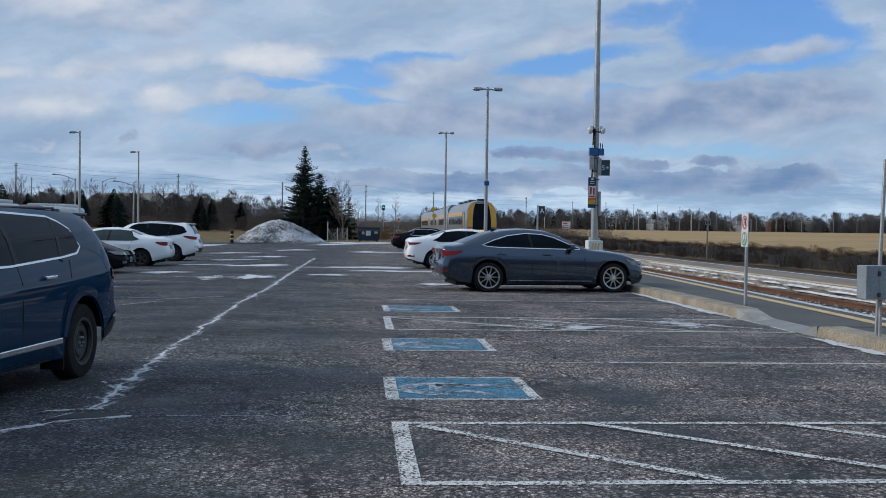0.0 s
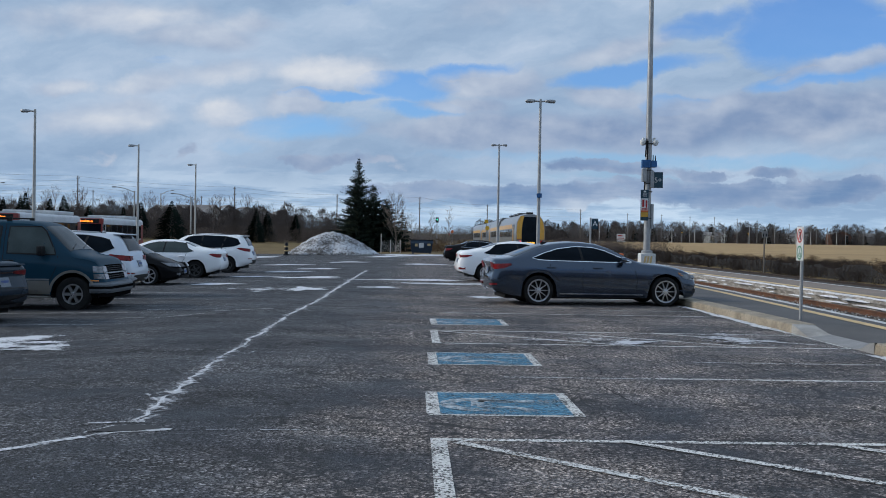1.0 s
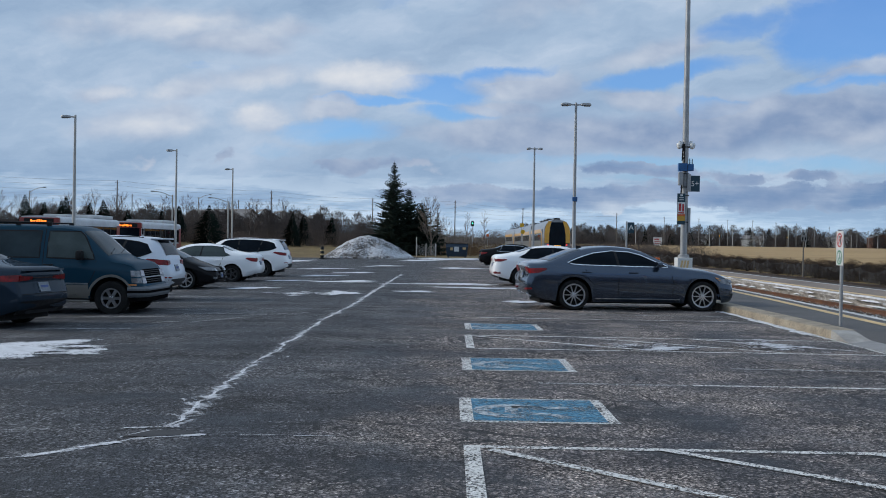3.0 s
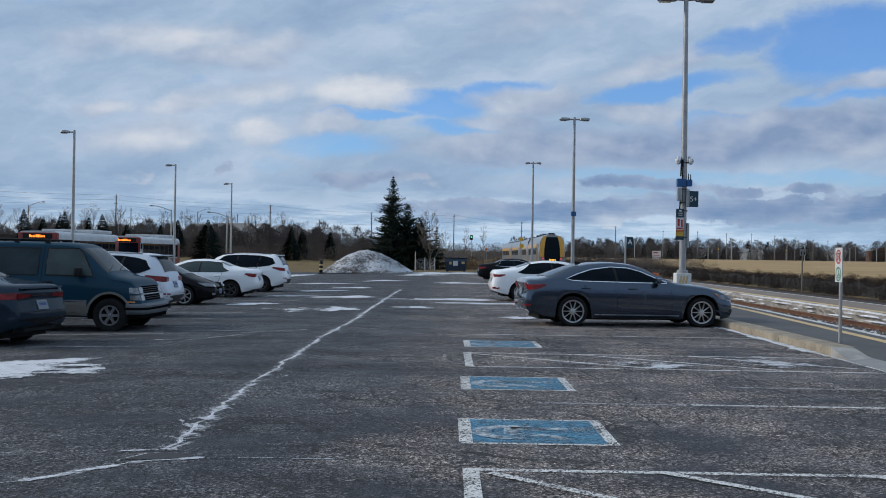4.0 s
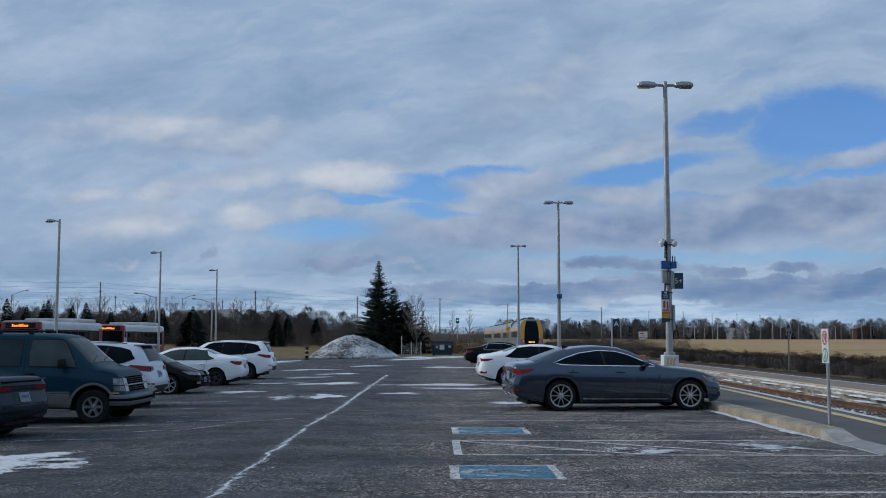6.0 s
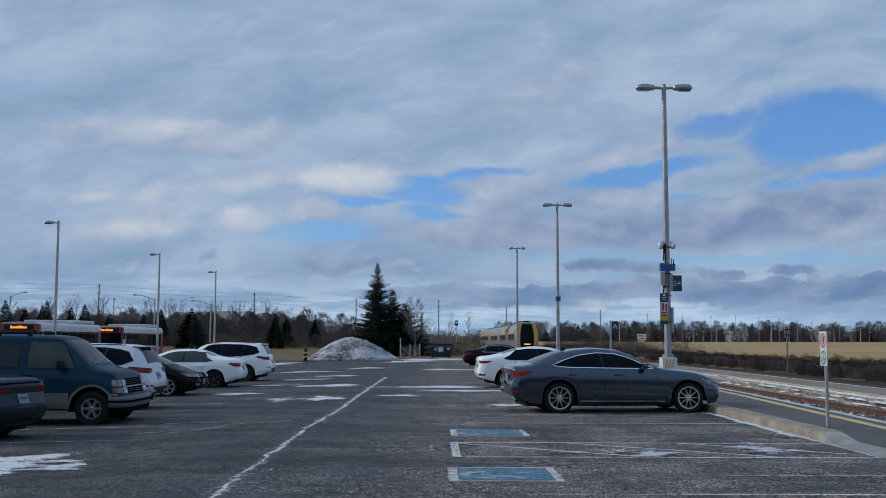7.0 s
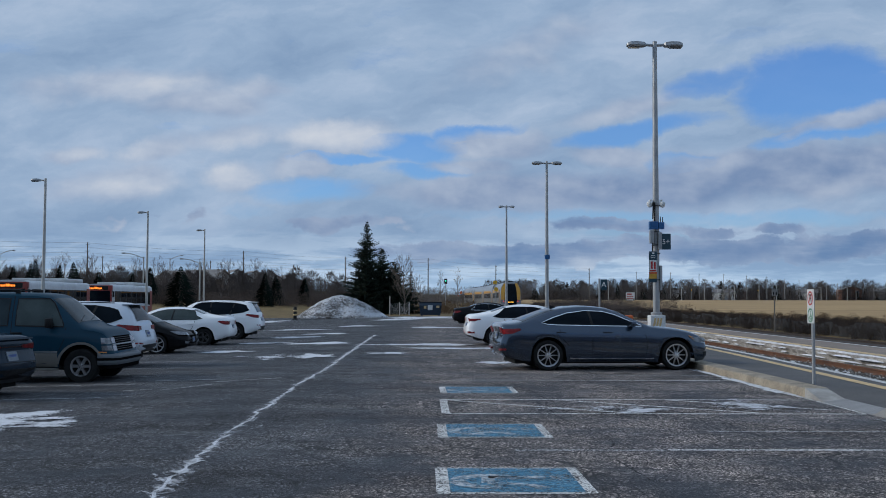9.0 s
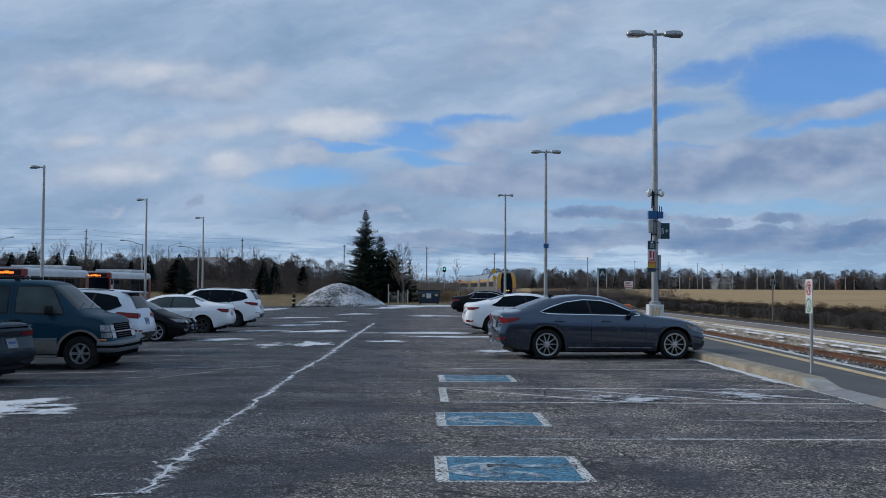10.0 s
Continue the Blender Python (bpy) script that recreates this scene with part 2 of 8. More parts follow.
def paint(name, colour, metal=0.3, rough=0.35, dirt=0.35, dirt_colour=(0.2, 0.195, 0.185), gloss=0.55):
    """Car paint under clear coat, dulled by road salt that lies thicker low down."""
    m = bpy.data.materials.new(name)
    nt, p = tree_of(m)
    co = nt.nodes.new("ShaderNodeTexCoord").outputs["Object"]
    sep = nt.nodes.new("ShaderNodeSeparateXYZ")
    nt.links.new(co, sep.inputs[0])
    grime = noise_tex(nt, 2.2, 6, 0.7, co)
    low = nt.nodes.new("ShaderNodeMapRange")
    for key, v in (("From Min", 0.95), ("From Max", 0.15), ("To Min", 0.05), ("To Max", 1.0)):
        low.inputs[key].default_value = v
    nt.links.new(sep.outputs["Z"], low.inputs["Value"])
    g2 = ramp(nt, grime, [(0.3, (0, 0, 0)), (0.75, (1, 1, 1))])
    amount = mix(nt, 1.0, g2, low.outputs["Result"], "MULTIPLY")
    scaled = mix(nt, 1.0, amount, (dirt,) * 3, "MULTIPLY")
    nt.links.new(mix(nt, scaled, colour, dirt_colour), p.inputs["Base Color"])
    rgh = node(nt, "ShaderNodeMapRange")
    rgh.inputs["To Min"].default_value, rgh.inputs["To Max"].default_value = rough, min(1, rough + 0.45)
    nt.links.new(scaled, rgh.inputs["Value"])
    nt.links.new(rgh.outputs["Result"], p.inputs["Roughness"])
    p.inputs["Metallic"].default_value = metal
    p.inputs["Coat Weight"].default_value, p.inputs["Coat Roughness"].default_value = gloss, 0.025
    p.inputs["Specular IOR Level"].default_value = 0.0
    return m


def glow(name, colour, strength):
    m = bpy.data.materials.new(name)
    nt, p = tree_of(m)
    p.inputs["Base Color"].default_value = (*colour, 1)
    p.inputs["Emission Color"].default_value, p.inputs["Emission Strength"].default_value = (*colour, 1), strength
    return m


def glass(name, tint, rough=0.02, spec=0.5):
    """Tinted car glass with dust on it; its opaque tone stands in for the cabin."""
    m = surface(name, tint, tuple(c * 1.5 + 0.002 for c in tint), 1.5, rough, 0, 0.0, 90, 0, 0.15)
    bsdf = m.node_tree.nodes["Principled BSDF"]
    bsdf.inputs["Specular IOR Level"].default_value, bsdf.inputs["IOR"].default_value = spec, 1.2
    return m


def node_colour(nt, scale, co):
    """A noise of three unlike channels, to push another pattern about."""
    n = node(nt, "ShaderNodeTexNoise", Scale=scale, Detail=4.0, Roughness=0.6)
    nt.links.new(co, n.inputs["Vector"])
    return n.outputs["Color"]


ASPHALT = bpy.data.materials.new("worn asphalt")
def make_asphalt(m, tone=1.0, frost=1.0):
    nt, p = tree_of(m)
    co = nt.nodes.new("ShaderNodeTexCoord").outputs["Object"]
    sep = nt.nodes.new("ShaderNodeSeparateXYZ")
    nt.links.new(co, sep.inputs[0])
    big = noise_tex(nt, 0.30, 7, 0.62, co, (0.7, 1.0, 1.0))
    base = ramp(nt, big, [(0.30, tuple(c * tone for c in (0.066, 0.065, 0.067))), (0.5, tuple(c * tone for c in (0.107, 0.103, 0.101))), (0.70, tuple(c * tone for c in (0.146, 0.141, 0.137)))])
    # the paving turns darker from the bays across to the aisle
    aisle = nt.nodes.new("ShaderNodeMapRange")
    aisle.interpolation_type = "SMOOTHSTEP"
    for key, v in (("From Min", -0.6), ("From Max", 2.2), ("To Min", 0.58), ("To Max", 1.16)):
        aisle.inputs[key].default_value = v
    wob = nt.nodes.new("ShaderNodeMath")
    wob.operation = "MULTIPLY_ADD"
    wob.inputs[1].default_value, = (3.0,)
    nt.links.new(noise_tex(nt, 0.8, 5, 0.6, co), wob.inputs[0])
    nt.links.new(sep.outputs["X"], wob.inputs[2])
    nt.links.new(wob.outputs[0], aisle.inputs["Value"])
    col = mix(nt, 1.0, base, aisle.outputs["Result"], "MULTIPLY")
    # the aisle side is tinted bluer, the bay side warmer
    bluish = ramp(nt, aisle.outputs["Result"], [(0.58, (0.93, 0.98, 1.09)), (1.0, (1.10, 1.0, 0.955))])
    col = mix(nt, 1.0, col, bluish, "MULTIPLY")
    # damp, darker blotches
    streak = noise_tex(nt, 0.85, 9, 0.66, co, (0.9, 1.0, 1.0))
    wet = ramp(nt, streak, [(0.38, (0.30, 0.30, 0.33)), (0.47, (0.76, 0.76, 0.78)), (0.58, (1.16, 1.15, 1.12))])
    col = mix(nt, 1.0, col, wet, "MULTIPLY")
    dried = noise_tex(nt, 0.55, 8, 0.64, co, (0.28, 1.1, 1.0))
    col = mix(nt, 1.0, col, ramp(nt, dried, [(0.38, (0.56, 0.56, 0.585)), (0.50, (1.0, 1.0, 1.0)), (0.64, (1.2, 1.19, 1.17))]), "MULTIPLY")
    # stones in the binder, each of its own grey
    vor = node(nt, "ShaderNodeTexVoronoi", Scale=60.0)
    nt.links.new(co, vor.inputs["Vector"])
    stones = ramp(nt, vor.outputs["Color"], [(0.10, (0.15, 0.15, 0.16)), (0.50, (0.74, 0.735, 0.73)), (0.80, (1.8, 1.79, 1.77)), (0.97, (3.3, 3.28, 3.24))])
    col = mix(nt, 1.0, col, stones, "MULTIPLY")
    mid = ramp(nt, noise_tex(nt, 9.0, 8, 0.80, co, (1.25, 0.8, 1.0)), [(0.36, (0.30, 0.30, 0.31)), (0.5, (0.95, 0.95, 0.95)), (0.64, (1.65, 1.64, 1.62))])
    col = mix(nt, 1.0, col, mid, "MULTIPLY")
    # the binder has sunk between clumps of stone
    clump = node(nt, "ShaderNodeTexVoronoi", Scale=19.0)
    clump.feature = "DISTANCE_TO_EDGE"
    nt.links.new(mix(nt, 0.06, co, node_colour(nt, 14.0, co)), clump.inputs["Vector"])
    col = mix(nt, 1.0, col, ramp(nt, clump.outputs["Distance"], [(0.03, (0.24, 0.24, 0.25)), (0.15, (1.0, 1.0, 1.0)), (0.42, (1.25, 1.25, 1.24))]), "MULTIPLY")
    # cracks: long wandering ones, and a fine net in the tired places
    wander = node(nt, "ShaderNodeTexNoise", Scale=1.5, Detail=4.0, Roughness=0.5)
    nt.links.new(co, wander.inputs["Vector"])
    shifted = nt.nodes.new("ShaderNodeVectorMath")
    shifted.operation = "MULTIPLY_ADD"
    shifted.inputs[1].default_value = (0.8, 0.8, 0.0)
    nt.links.new(wander.outputs["Color"], shifted.inputs[0])
    nt.links.new(co, shifted.inputs[2])
    for scale, width, place, amount in ((0.45, 0.011, 0.42, 0.9), (2.2, 0.042, 0.49, 0.85), (6.5, 0.075, 0.47, 0.7)):
        net = node(nt, "ShaderNodeTexVoronoi", Scale=scale)
        net.feature = "DISTANCE_TO_EDGE"
        nt.links.new(shifted.outputs[0], net.inputs["Vector"])
        line = ramp(nt, net.outputs["Distance"], [(0.0, (1, 1, 1)), (width * 0.4, (0.9,) * 3), (width, (0, 0, 0))])
        where = ramp(nt, noise_tex(nt, 0.6, 6, 0.62, co), [(place, (0, 0, 0)), (place + 0.07, (amount,) * 3)])
        col = mix(nt, mix(nt, 1.0, line, where, "MULTIPLY"), col, (0.018, 0.018, 0.019))
    # dried salt
    salt_mask = ramp(nt, noise_tex(nt, 0.9, 8, 0.70, co), [(0.53, (0, 0, 0)), (0.72, (0.75 * frost,) * 3)])
    speck = ramp(nt, noise_tex(nt, 30.0, 5, 0.75, co), [(0.50, (0, 0, 0)), (0.60, (1, 1, 1))])
    col = mix(nt, mix(nt, 1.0, salt_mask, speck, "MULTIPLY"), col, (0.42, 0.42, 0.42))
    nt.links.new(col, p.inputs["Base Color"])
    rr = ramp(nt, streak, [(0.36, (0.55,) * 3), (0.6, (0.92,) * 3)])
    nt.links.new(rr, p.inputs["Roughness"])
    p.inputs["Specular IOR Level"].default_value = 0.35
    bump(nt, p, vor.outputs["Distance"], 0.8, 0.012)
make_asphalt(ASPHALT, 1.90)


def worn(name, colour, wear=0.5, pale=None, scale=26.0, rough=0.75, feather=0.0, stony=0.0):
    """Paint or frost on the asphalt, worn through in flecks (the flecks are holes)."""
    m = bpy.data.materials.new(name)
    nt, p = tree_of(m)
    co = nt.nodes.new("ShaderNodeTexCoord").outputs["Object"]
    fine = noise_tex(nt, scale, 6, 0.75, co)
    big = noise_tex(nt, 2.3, 4, 0.6, co)
    both = mix(nt, 0.45, fine, big)
    if stony:
        # paint goes first from the stones that stand proud
        vor = node(nt, "ShaderNodeTexVoronoi", Scale=60.0)
        nt.links.new(co, vor.inputs["Vector"])
        both = mix(nt, stony, both, ramp(nt, vor.outputs["Color"], [(0.0, (0, 0, 0)), (1.0, (1, 1, 1))]))
    if feather:
        core = nt.nodes.new("ShaderNodeAttribute")
        core.attribute_name = "core"
        spread = nt.nodes.new("ShaderNodeMath")
        spread.operation = "MULTIPLY_ADD"
        spread.inputs[1].default_value, spread.inputs[2].default_value = 4.6, -2.3
        torn = noise_tex(nt, 1.9, 9, 0.72, co, (0.8, 1.0, 1.0))
        nt.links.new(mix(nt, 0.62, fine, torn), spread.inputs[0])
        soft = nt.nodes.new("ShaderNodeMath")
        soft.operation = "MULTIPLY_ADD"
        soft.inputs[1].default_value = feather
        nt.links.new(core.outputs["Fac"], soft.inputs[0])
        nt.links.new(spread.outputs[0], soft.inputs[2])
        both = soft.outputs[0]
    hole = ramp(nt, both, [(wear - 0.06, (0, 0, 0)), (wear + 0.05, (1, 1, 1))])
    tone = ramp(nt, noise_tex(nt, 7, 5, 0.6, co), [(0.3, tuple(c * 0.7 for c in colour)), (0.7, colour)])
    if pale:
        # bleached flecks and dark scuffs
        scuff = ramp(nt, noise_tex(nt, 15, 8, 0.82, co), [(0.42, (0.22, 0.22, 0.22)), (0.52, (1, 1, 1)), (1.0, (1.1, 1.1, 1.1))])
        tone = mix(nt, 1.0, tone, scuff, "MULTIPLY")
        fleck = ramp(nt, noise_tex(nt, 21, 8, 0.8, co, (0.8, 1.3, 1)), [(0.50, (0, 0, 0)), (0.60, (1, 1, 1))])
        tone = mix(nt, fleck, tone, pale)
    nt.links.new(tone, p.inputs["Base Color"])
    nt.links.new(hole, p.inputs["Alpha"])
    p.inputs["Roughness"].default_value = rough
    bump(nt, p, fine, 0.3, 0.003)
    return m


WHITE_LINE = worn("worn white road paint", (0.78, 0.77, 0.74), 0.462, scale=48.0, stony=0.30)
FAINT_LINE = worn("faded white road paint", (0.56, 0.56, 0.55), 0.505, scale=44.0, stony=0.30)
BLUE_PAINT = worn("worn blue road paint", (0.036, 0.20, 0.345), 0.44, (0.22, 0.40, 0.50), scale=36.0, stony=0.22)
FROST = worn("packed frost", (0.76, 0.77, 0.80), 0.40, scale=20.0, rough=0.6, feather=0.9)
THIN_FROST = worn("thin salt frost", (0.68, 0.69, 0.72), 0.64, scale=24.0, rough=0.7, feather=0.7)


def webbed(name, colour, scale=7.5, reach=0.20):
    """Frost that has caught in a net of fine cracks, densest along the middle of its band."""
    m = bpy.data.materials.new(name)
    nt, p = tree_of(m)
    co = nt.nodes.new("ShaderNodeTexCoord").outputs["Object"]
    wander = node(nt, "ShaderNodeTexNoise", Scale=6.0, Detail=7.0, Roughness=0.68)
    nt.links.new(co, wander.inputs["Vector"])
    shifted = nt.nodes.new("ShaderNodeVectorMath")
    shifted.operation = "MULTIPLY_ADD"
    shifted.inputs[1].default_value = (0.30, 0.30, 0.0)
    nt.links.new(wander.outputs["Color"], shifted.inputs[0])
    nt.links.new(co, shifted.inputs[2])
    longer = nt.nodes.new("ShaderNodeMapping")
    longer.inputs["Scale"].default_value = (1.0, 0.5, 1.0)
    nt.links.new(shifted.outputs[0], longer.inputs["Vector"])
    net = node(nt, "ShaderNodeTexVoronoi", Scale=scale)
    net.feature = "DISTANCE_TO_EDGE"
    nt.links.new(longer.outputs["Vector"], net.inputs["Vector"])
    core = nt.nodes.new("ShaderNodeAttribute")
    core.attribute_name = "core"

    def calc(op, a, b):
        n = nt.nodes.new("ShaderNodeMath")
        n.operation = op
        for sock, v in zip(n.inputs, (a, b)):
            if isinstance(v, (int, float)):
                sock.default_value = v
            else:
                nt.links.new(v, sock)
        return n.outputs[0]
    patchy = noise_tex(nt, 2.2, 7, 0.7, co)
    width = calc("MULTIPLY", calc("POWER", core.outputs["Fac"], 1.6), calc("MULTIPLY", calc("MAXIMUM", calc("SUBTRACT", patchy, 0.34), 0.0), reach * 6.0))
    flecks = calc("MULTIPLY", calc("SUBTRACT", noise_tex(nt, 20.0, 7, 0.8, co), 0.5), 0.34)
    hole = ramp(nt, calc("ADD", calc("SUBTRACT", width, net.outputs["Distance"]), flecks), [(-0.0, (0, 0, 0)), (0.17, (0.95, 0.95, 0.95))])
    nt.links.new(hole, p.inputs["Alpha"])
    tint = ramp(nt, noise_tex(nt, 12, 6, 0.7, co), [(0.32, tuple(c * 0.62 for c in colour)), (0.62, colour)])
    nt.links.new(tint, p.inputs["Base Color"])
    p.inputs["Roughness"].default_value = 0.7
    return m


JOINT_FROST = webbed("frost blown along a joint", (0.62, 0.63, 0.66))
CRACK_FILL = worn("frost in a paving joint", (0.70, 0.71, 0.74), 0.47, scale=22.0, rough=0.7)
DARK_CRACK = worn("dark crack", (0.03, 0.03, 0.031), 0.525)
CONCRETE = surface("weathered concrete", (0.40, 0.34, 0.25), (0.25, 0.21, 0.155), 2.6, 0.85, grain=30, relief=0.5, fine=0.45)
PALE_CONCRETE = surface("pale concrete", (0.42, 0.41, 0.385), (0.26, 0.25, 0.235), 2.5, 0.85, grain=40, relief=0.3)
GREY_CONCRETE = surface("grey concrete", (0.30, 0.30, 0.30), (0.23, 0.23, 0.23), 2.5, 0.85, grain=50, relief=0.3)
PLATFORM = surface("platform asphalt", (0.120, 0.115, 0.113), (0.082, 0.079, 0.079), 0.8, 0.85, grain=90, relief=0.35, fine=0.45)
FACE = surface("spalled concrete", (0.50, 0.47, 0.43), (0.20, 0.18, 0.16), 3.4, 0.9, grain=20, relief=0.6, fine=0.5, stretch=(1, 0.6, 2))
PLATFORM_FAR = surface("sanded platform asphalt", (0.29, 0.225, 0.18), (0.19, 0.15, 0.122), 0.8, 0.85, grain=60, relief=0.3, stretch=(1, 0.3, 1))
YELLOW_PAINT = surface("worn yellow paint", (0.74, 0.53, 0.25), (0.55, 0.40, 0.20), 3, 0.7, grain=30)
WHITE_PAINT = surface("worn white paint", (0.70, 0.69, 0.66), (0.5, 0.5, 0.48), 4, 0.7, grain=30)
SNOW = surface("old snow", (0.72, 0.73, 0.76), (0.55, 0.55, 0.56), 3, 0.7, grain=25, relief=0.5)
RUST = surface("rusty steel", (0.17, 0.075, 0.035), (0.10, 0.045, 0.025), 3, 0.75, grain=40, fine=0.4)
CINDER = surface("dark cinder bed", (0.060, 0.050, 0.044), (0.030, 0.026, 0.024), 3, 0.95, grain=12, relief=0.8, fine=0.5)
BALLAST = surface("ballast stone", (0.11, 0.10, 0.092), (0.040, 0.036, 0.034), 14, 0.9, grain=25, relief=1.0, fine=0.6)
TIE = surface("weathered tie", (0.12, 0.10, 0.085), (0.07, 0.06, 0.05), 6, 0.9, grain=30)
STEEL = surface("galvanised steel", (0.42, 0.43, 0.44), (0.33, 0.34, 0.35), 5, 0.5, 0.55, grain=40, relief=0.05)
PALE_STEEL = surface("painted pale grey steel", (0.52, 0.51, 0.48), (0.42, 0.41, 0.39), 4, 0.55, grain=40, relief=0.05)
DARK_STEEL = surface("dark grey steel", (0.06, 0.06, 0.065), None, 5, 0.5, 0.2, grain=40)
WOOD_POLE = surface("grey weathered timber", (0.20, 0.175, 0.15), (0.13, 0.115, 0.10), 2, 0.9, grain=20, stretch=(4, 4, 0.4))
BLACK = surface("black plastic", (0.012, 0.012, 0.013), None, 5, 0.5, grain=60, spec=0.25)
RUBBER = surface("tyre rubber", (0.012, 0.012, 0.013), (0.022, 0.022, 0.021), 6, 0.9, grain=50, spec=0.2)
UNDER = surface("black for underbody and wheel shade", (0.008, 0.008, 0.008), None, 3, 0.9, grain=30)
CHROME = surface("chrome", (0.92, 0.93, 0.95), (0.8, 0.81, 0.83), 5, 0.18, 1.0, grain=60, relief=0, fine=0.1)
ALLOY = surface("silver alloy", (0.62, 0.63, 0.65), (0.46, 0.46, 0.47), 5, 0.28, 0.85, grain=60, relief=0, fine=0.15)
DARK_ALLOY = surface("dark steel wheel", (0.035, 0.035, 0.037), (0.06, 0.06, 0.06), 5, 0.55, 0.3, grain=60, relief=0)
TINT = glass("tinted glass", (0.003, 0.006, 0.010), spec=0.32)
CLEAR = glass("lightly tinted glass", (0.016, 0.022, 0.024), spec=0.3)
RED_LENS = surface("red lamp lens", (0.28, 0.007, 0.011), (0.09, 0.003, 0.005), 11, 0.3, 0, 0.2, 90, 0, 0.2, spec=0.25)
CLEAR_LENS = surface("clear lamp lens", (0.28, 0.29, 0.31), (0.11, 0.12, 0.13), 10, 0.12, 0.3, 0.8, 60, 0, 0.3)
AMBER_LENS = surface("amber lens", (0.75, 0.28, 0.05), None, 8, 0.25, 0, 0.5, 60, 0)
# plate white is dimmed: the shade on the plate is put into its colour
PLATE = surface("plate white dimmed by shade", (0.24, 0.27, 0.31), None, 8, 0.5, grain=60)
PLATE_BLUE = surface("plate blue bar", (0.10, 0.16, 0.40), None, 8, 0.5, grain=60)
SIGN_WHITE = surface("white sign face", (0.75, 0.76, 0.75), (0.66, 0.66, 0.65), 3, 0.5, grain=40, relief=0)
SIGN_RED = surface("red sign face", (0.50, 0.03, 0.03), None, 3, 0.5, grain=40, relief=0)
SIGN_GREEN = surface("green sign face", (0.02, 0.25, 0.13), None, 3, 0.5, grain=40, relief=0)
SIGN_BLUE = surface("dark teal sign face", (0.012, 0.055, 0.085), (0.010, 0.045, 0.07), 3, 0.4, grain=40, relief=0)
BRIGHT_BLUE = surface("blue enamel", (0.02, 0.12, 0.33), (0.015, 0.09, 0.25), 3, 0.4, grain=40, relief=0)
ORANGE = surface("orange plastic", (0.75, 0.16, 0.03), (0.6, 0.12, 0.03), 3, 0.55, grain=40)
DUMP_BLUE = surface("dark blue dumpster paint", (0.012, 0.035, 0.075), (0.02, 0.035, 0.055), 2, 0.55, grain=30, fine=0.4)
GRASS = surface("winter grass", (0.24, 0.17, 0.075), (0.16, 0.115, 0.055), 0.6, 0.95, grain=6, relief=0.6, fine=0.45, spec=0.2)
FIELD = surface("stubble field", (0.50, 0.345, 0.175), (0.36, 0.245, 0.125), 0.05, 0.95, grain=0.8, relief=0.5, fine=0.3, stretch=(0.4, 1.6, 1), spec=0.1)

# ---------------------------------------------------------------- builders
def part(name, bm, material, parent=None, label="", smooth=False, kind=""):
    """Link a bmesh as one mesh object, under a thing or a part."""
    bmesh.ops.recalc_face_normals(bm, faces=bm.faces)
    me = bpy.data.meshes.new(name)
    if smooth:
        for f in bm.faces:
            f.smooth = True
        for e in bm.edges:
            if len(e.link_faces) == 2 and e.calc_face_angle(0) > 0.7:
                e.smooth = False
    bm.to_mesh(me)
    bm.free()
    for m in material if isinstance(material, (list, tuple)) else [material]:
        me.materials.append(m)
    ob = new(name, me)
    if parent is not None:
        ob.parent = parent
    return tagged(ob, label, kind=kind)


def thing(name, label, category, m=None, group="", kind=""):
    ob = new(name)
    ob.empty_display_size = 0.2
    if m is not None:
        ob.matrix_basis = m
    return tagged(ob, label, category, group, kind)


def box(bm, x0, x1, y0, y1, z0, z1, bevel=0.0, mat=0):
    vs = [bm.verts.new((x, y, z)) for x in (x0, x1) for y in (y0, y1) for z in (z0, z1)]
    fs = [bm.faces.new([vs[i] for i in q]) for q in ((0, 1, 3, 2), (4, 6, 7, 5), (0, 4, 5, 1), (2, 3, 7, 6), (0, 2, 6, 4), (1, 5, 7, 3))]
    for f in fs:
        f.material_index = mat
    if bevel:
        r = bmesh.ops.bevel(bm, geom=list({e for f in fs for e in f.edges}), offset=bevel, segments=2, profile=0.6, affect="EDGES", clamp_overlap=True)
        for f in r["faces"]:
            f.material_index = mat
    return vs


def tube(bm, a, b, r0, r1=None, n=10, caps=True, mat=0):
    a, b = Vector(a), Vector(b)
    r1 = r0 if r1 is None else r1
    d = (b - a).normalized()
    s = d.orthogonal().normalized()
    q = d.cross(s)
    rings = []
    for p, r in ((a, r0), (b, r1)):
        rings.append([bm.verts.new(p + (s * math.cos(2 * math.pi * i / n) + q * math.sin(2 * math.pi * i / n)) * r) for i in range(n)])
    fs = [bm.faces.new((rings[0][i], rings[0][(i + 1) % n], rings[1][(i + 1) % n], rings[1][i])) for i in range(n)]
    if caps:
        fs += [bm.faces.new(rings[0][::-1]), bm.faces.new(rings[1])]
    for f in fs:
        f.material_index = mat


def lathe(bm, profile, n=24, axis="z", mat=0):
    """A profile of (radius, height) turned round an axis."""
    rings = []
    for r, h in profile:
        ring = []
        for i in range(n):
            c, s = r * math.cos(2 * math.pi * i / n), r * math.sin(2 * math.pi * i / n)
            ring.append(bm.verts.new((c, s, h) if axis == "z" else (c, h, s)))
        rings.append(ring)
    for a, b in zip(rings, rings[1:]):
        for i in range(n):
            f = bm.faces.new((a[i], a[(i + 1) % n], b[(i + 1) % n], b[i]))
            f.material_index = mat


def lot_z(x):
    """The paving falls away gently on the far side of the joint."""
    return -0.02 * max(0.0, min(-2.3 - x, 12.0))


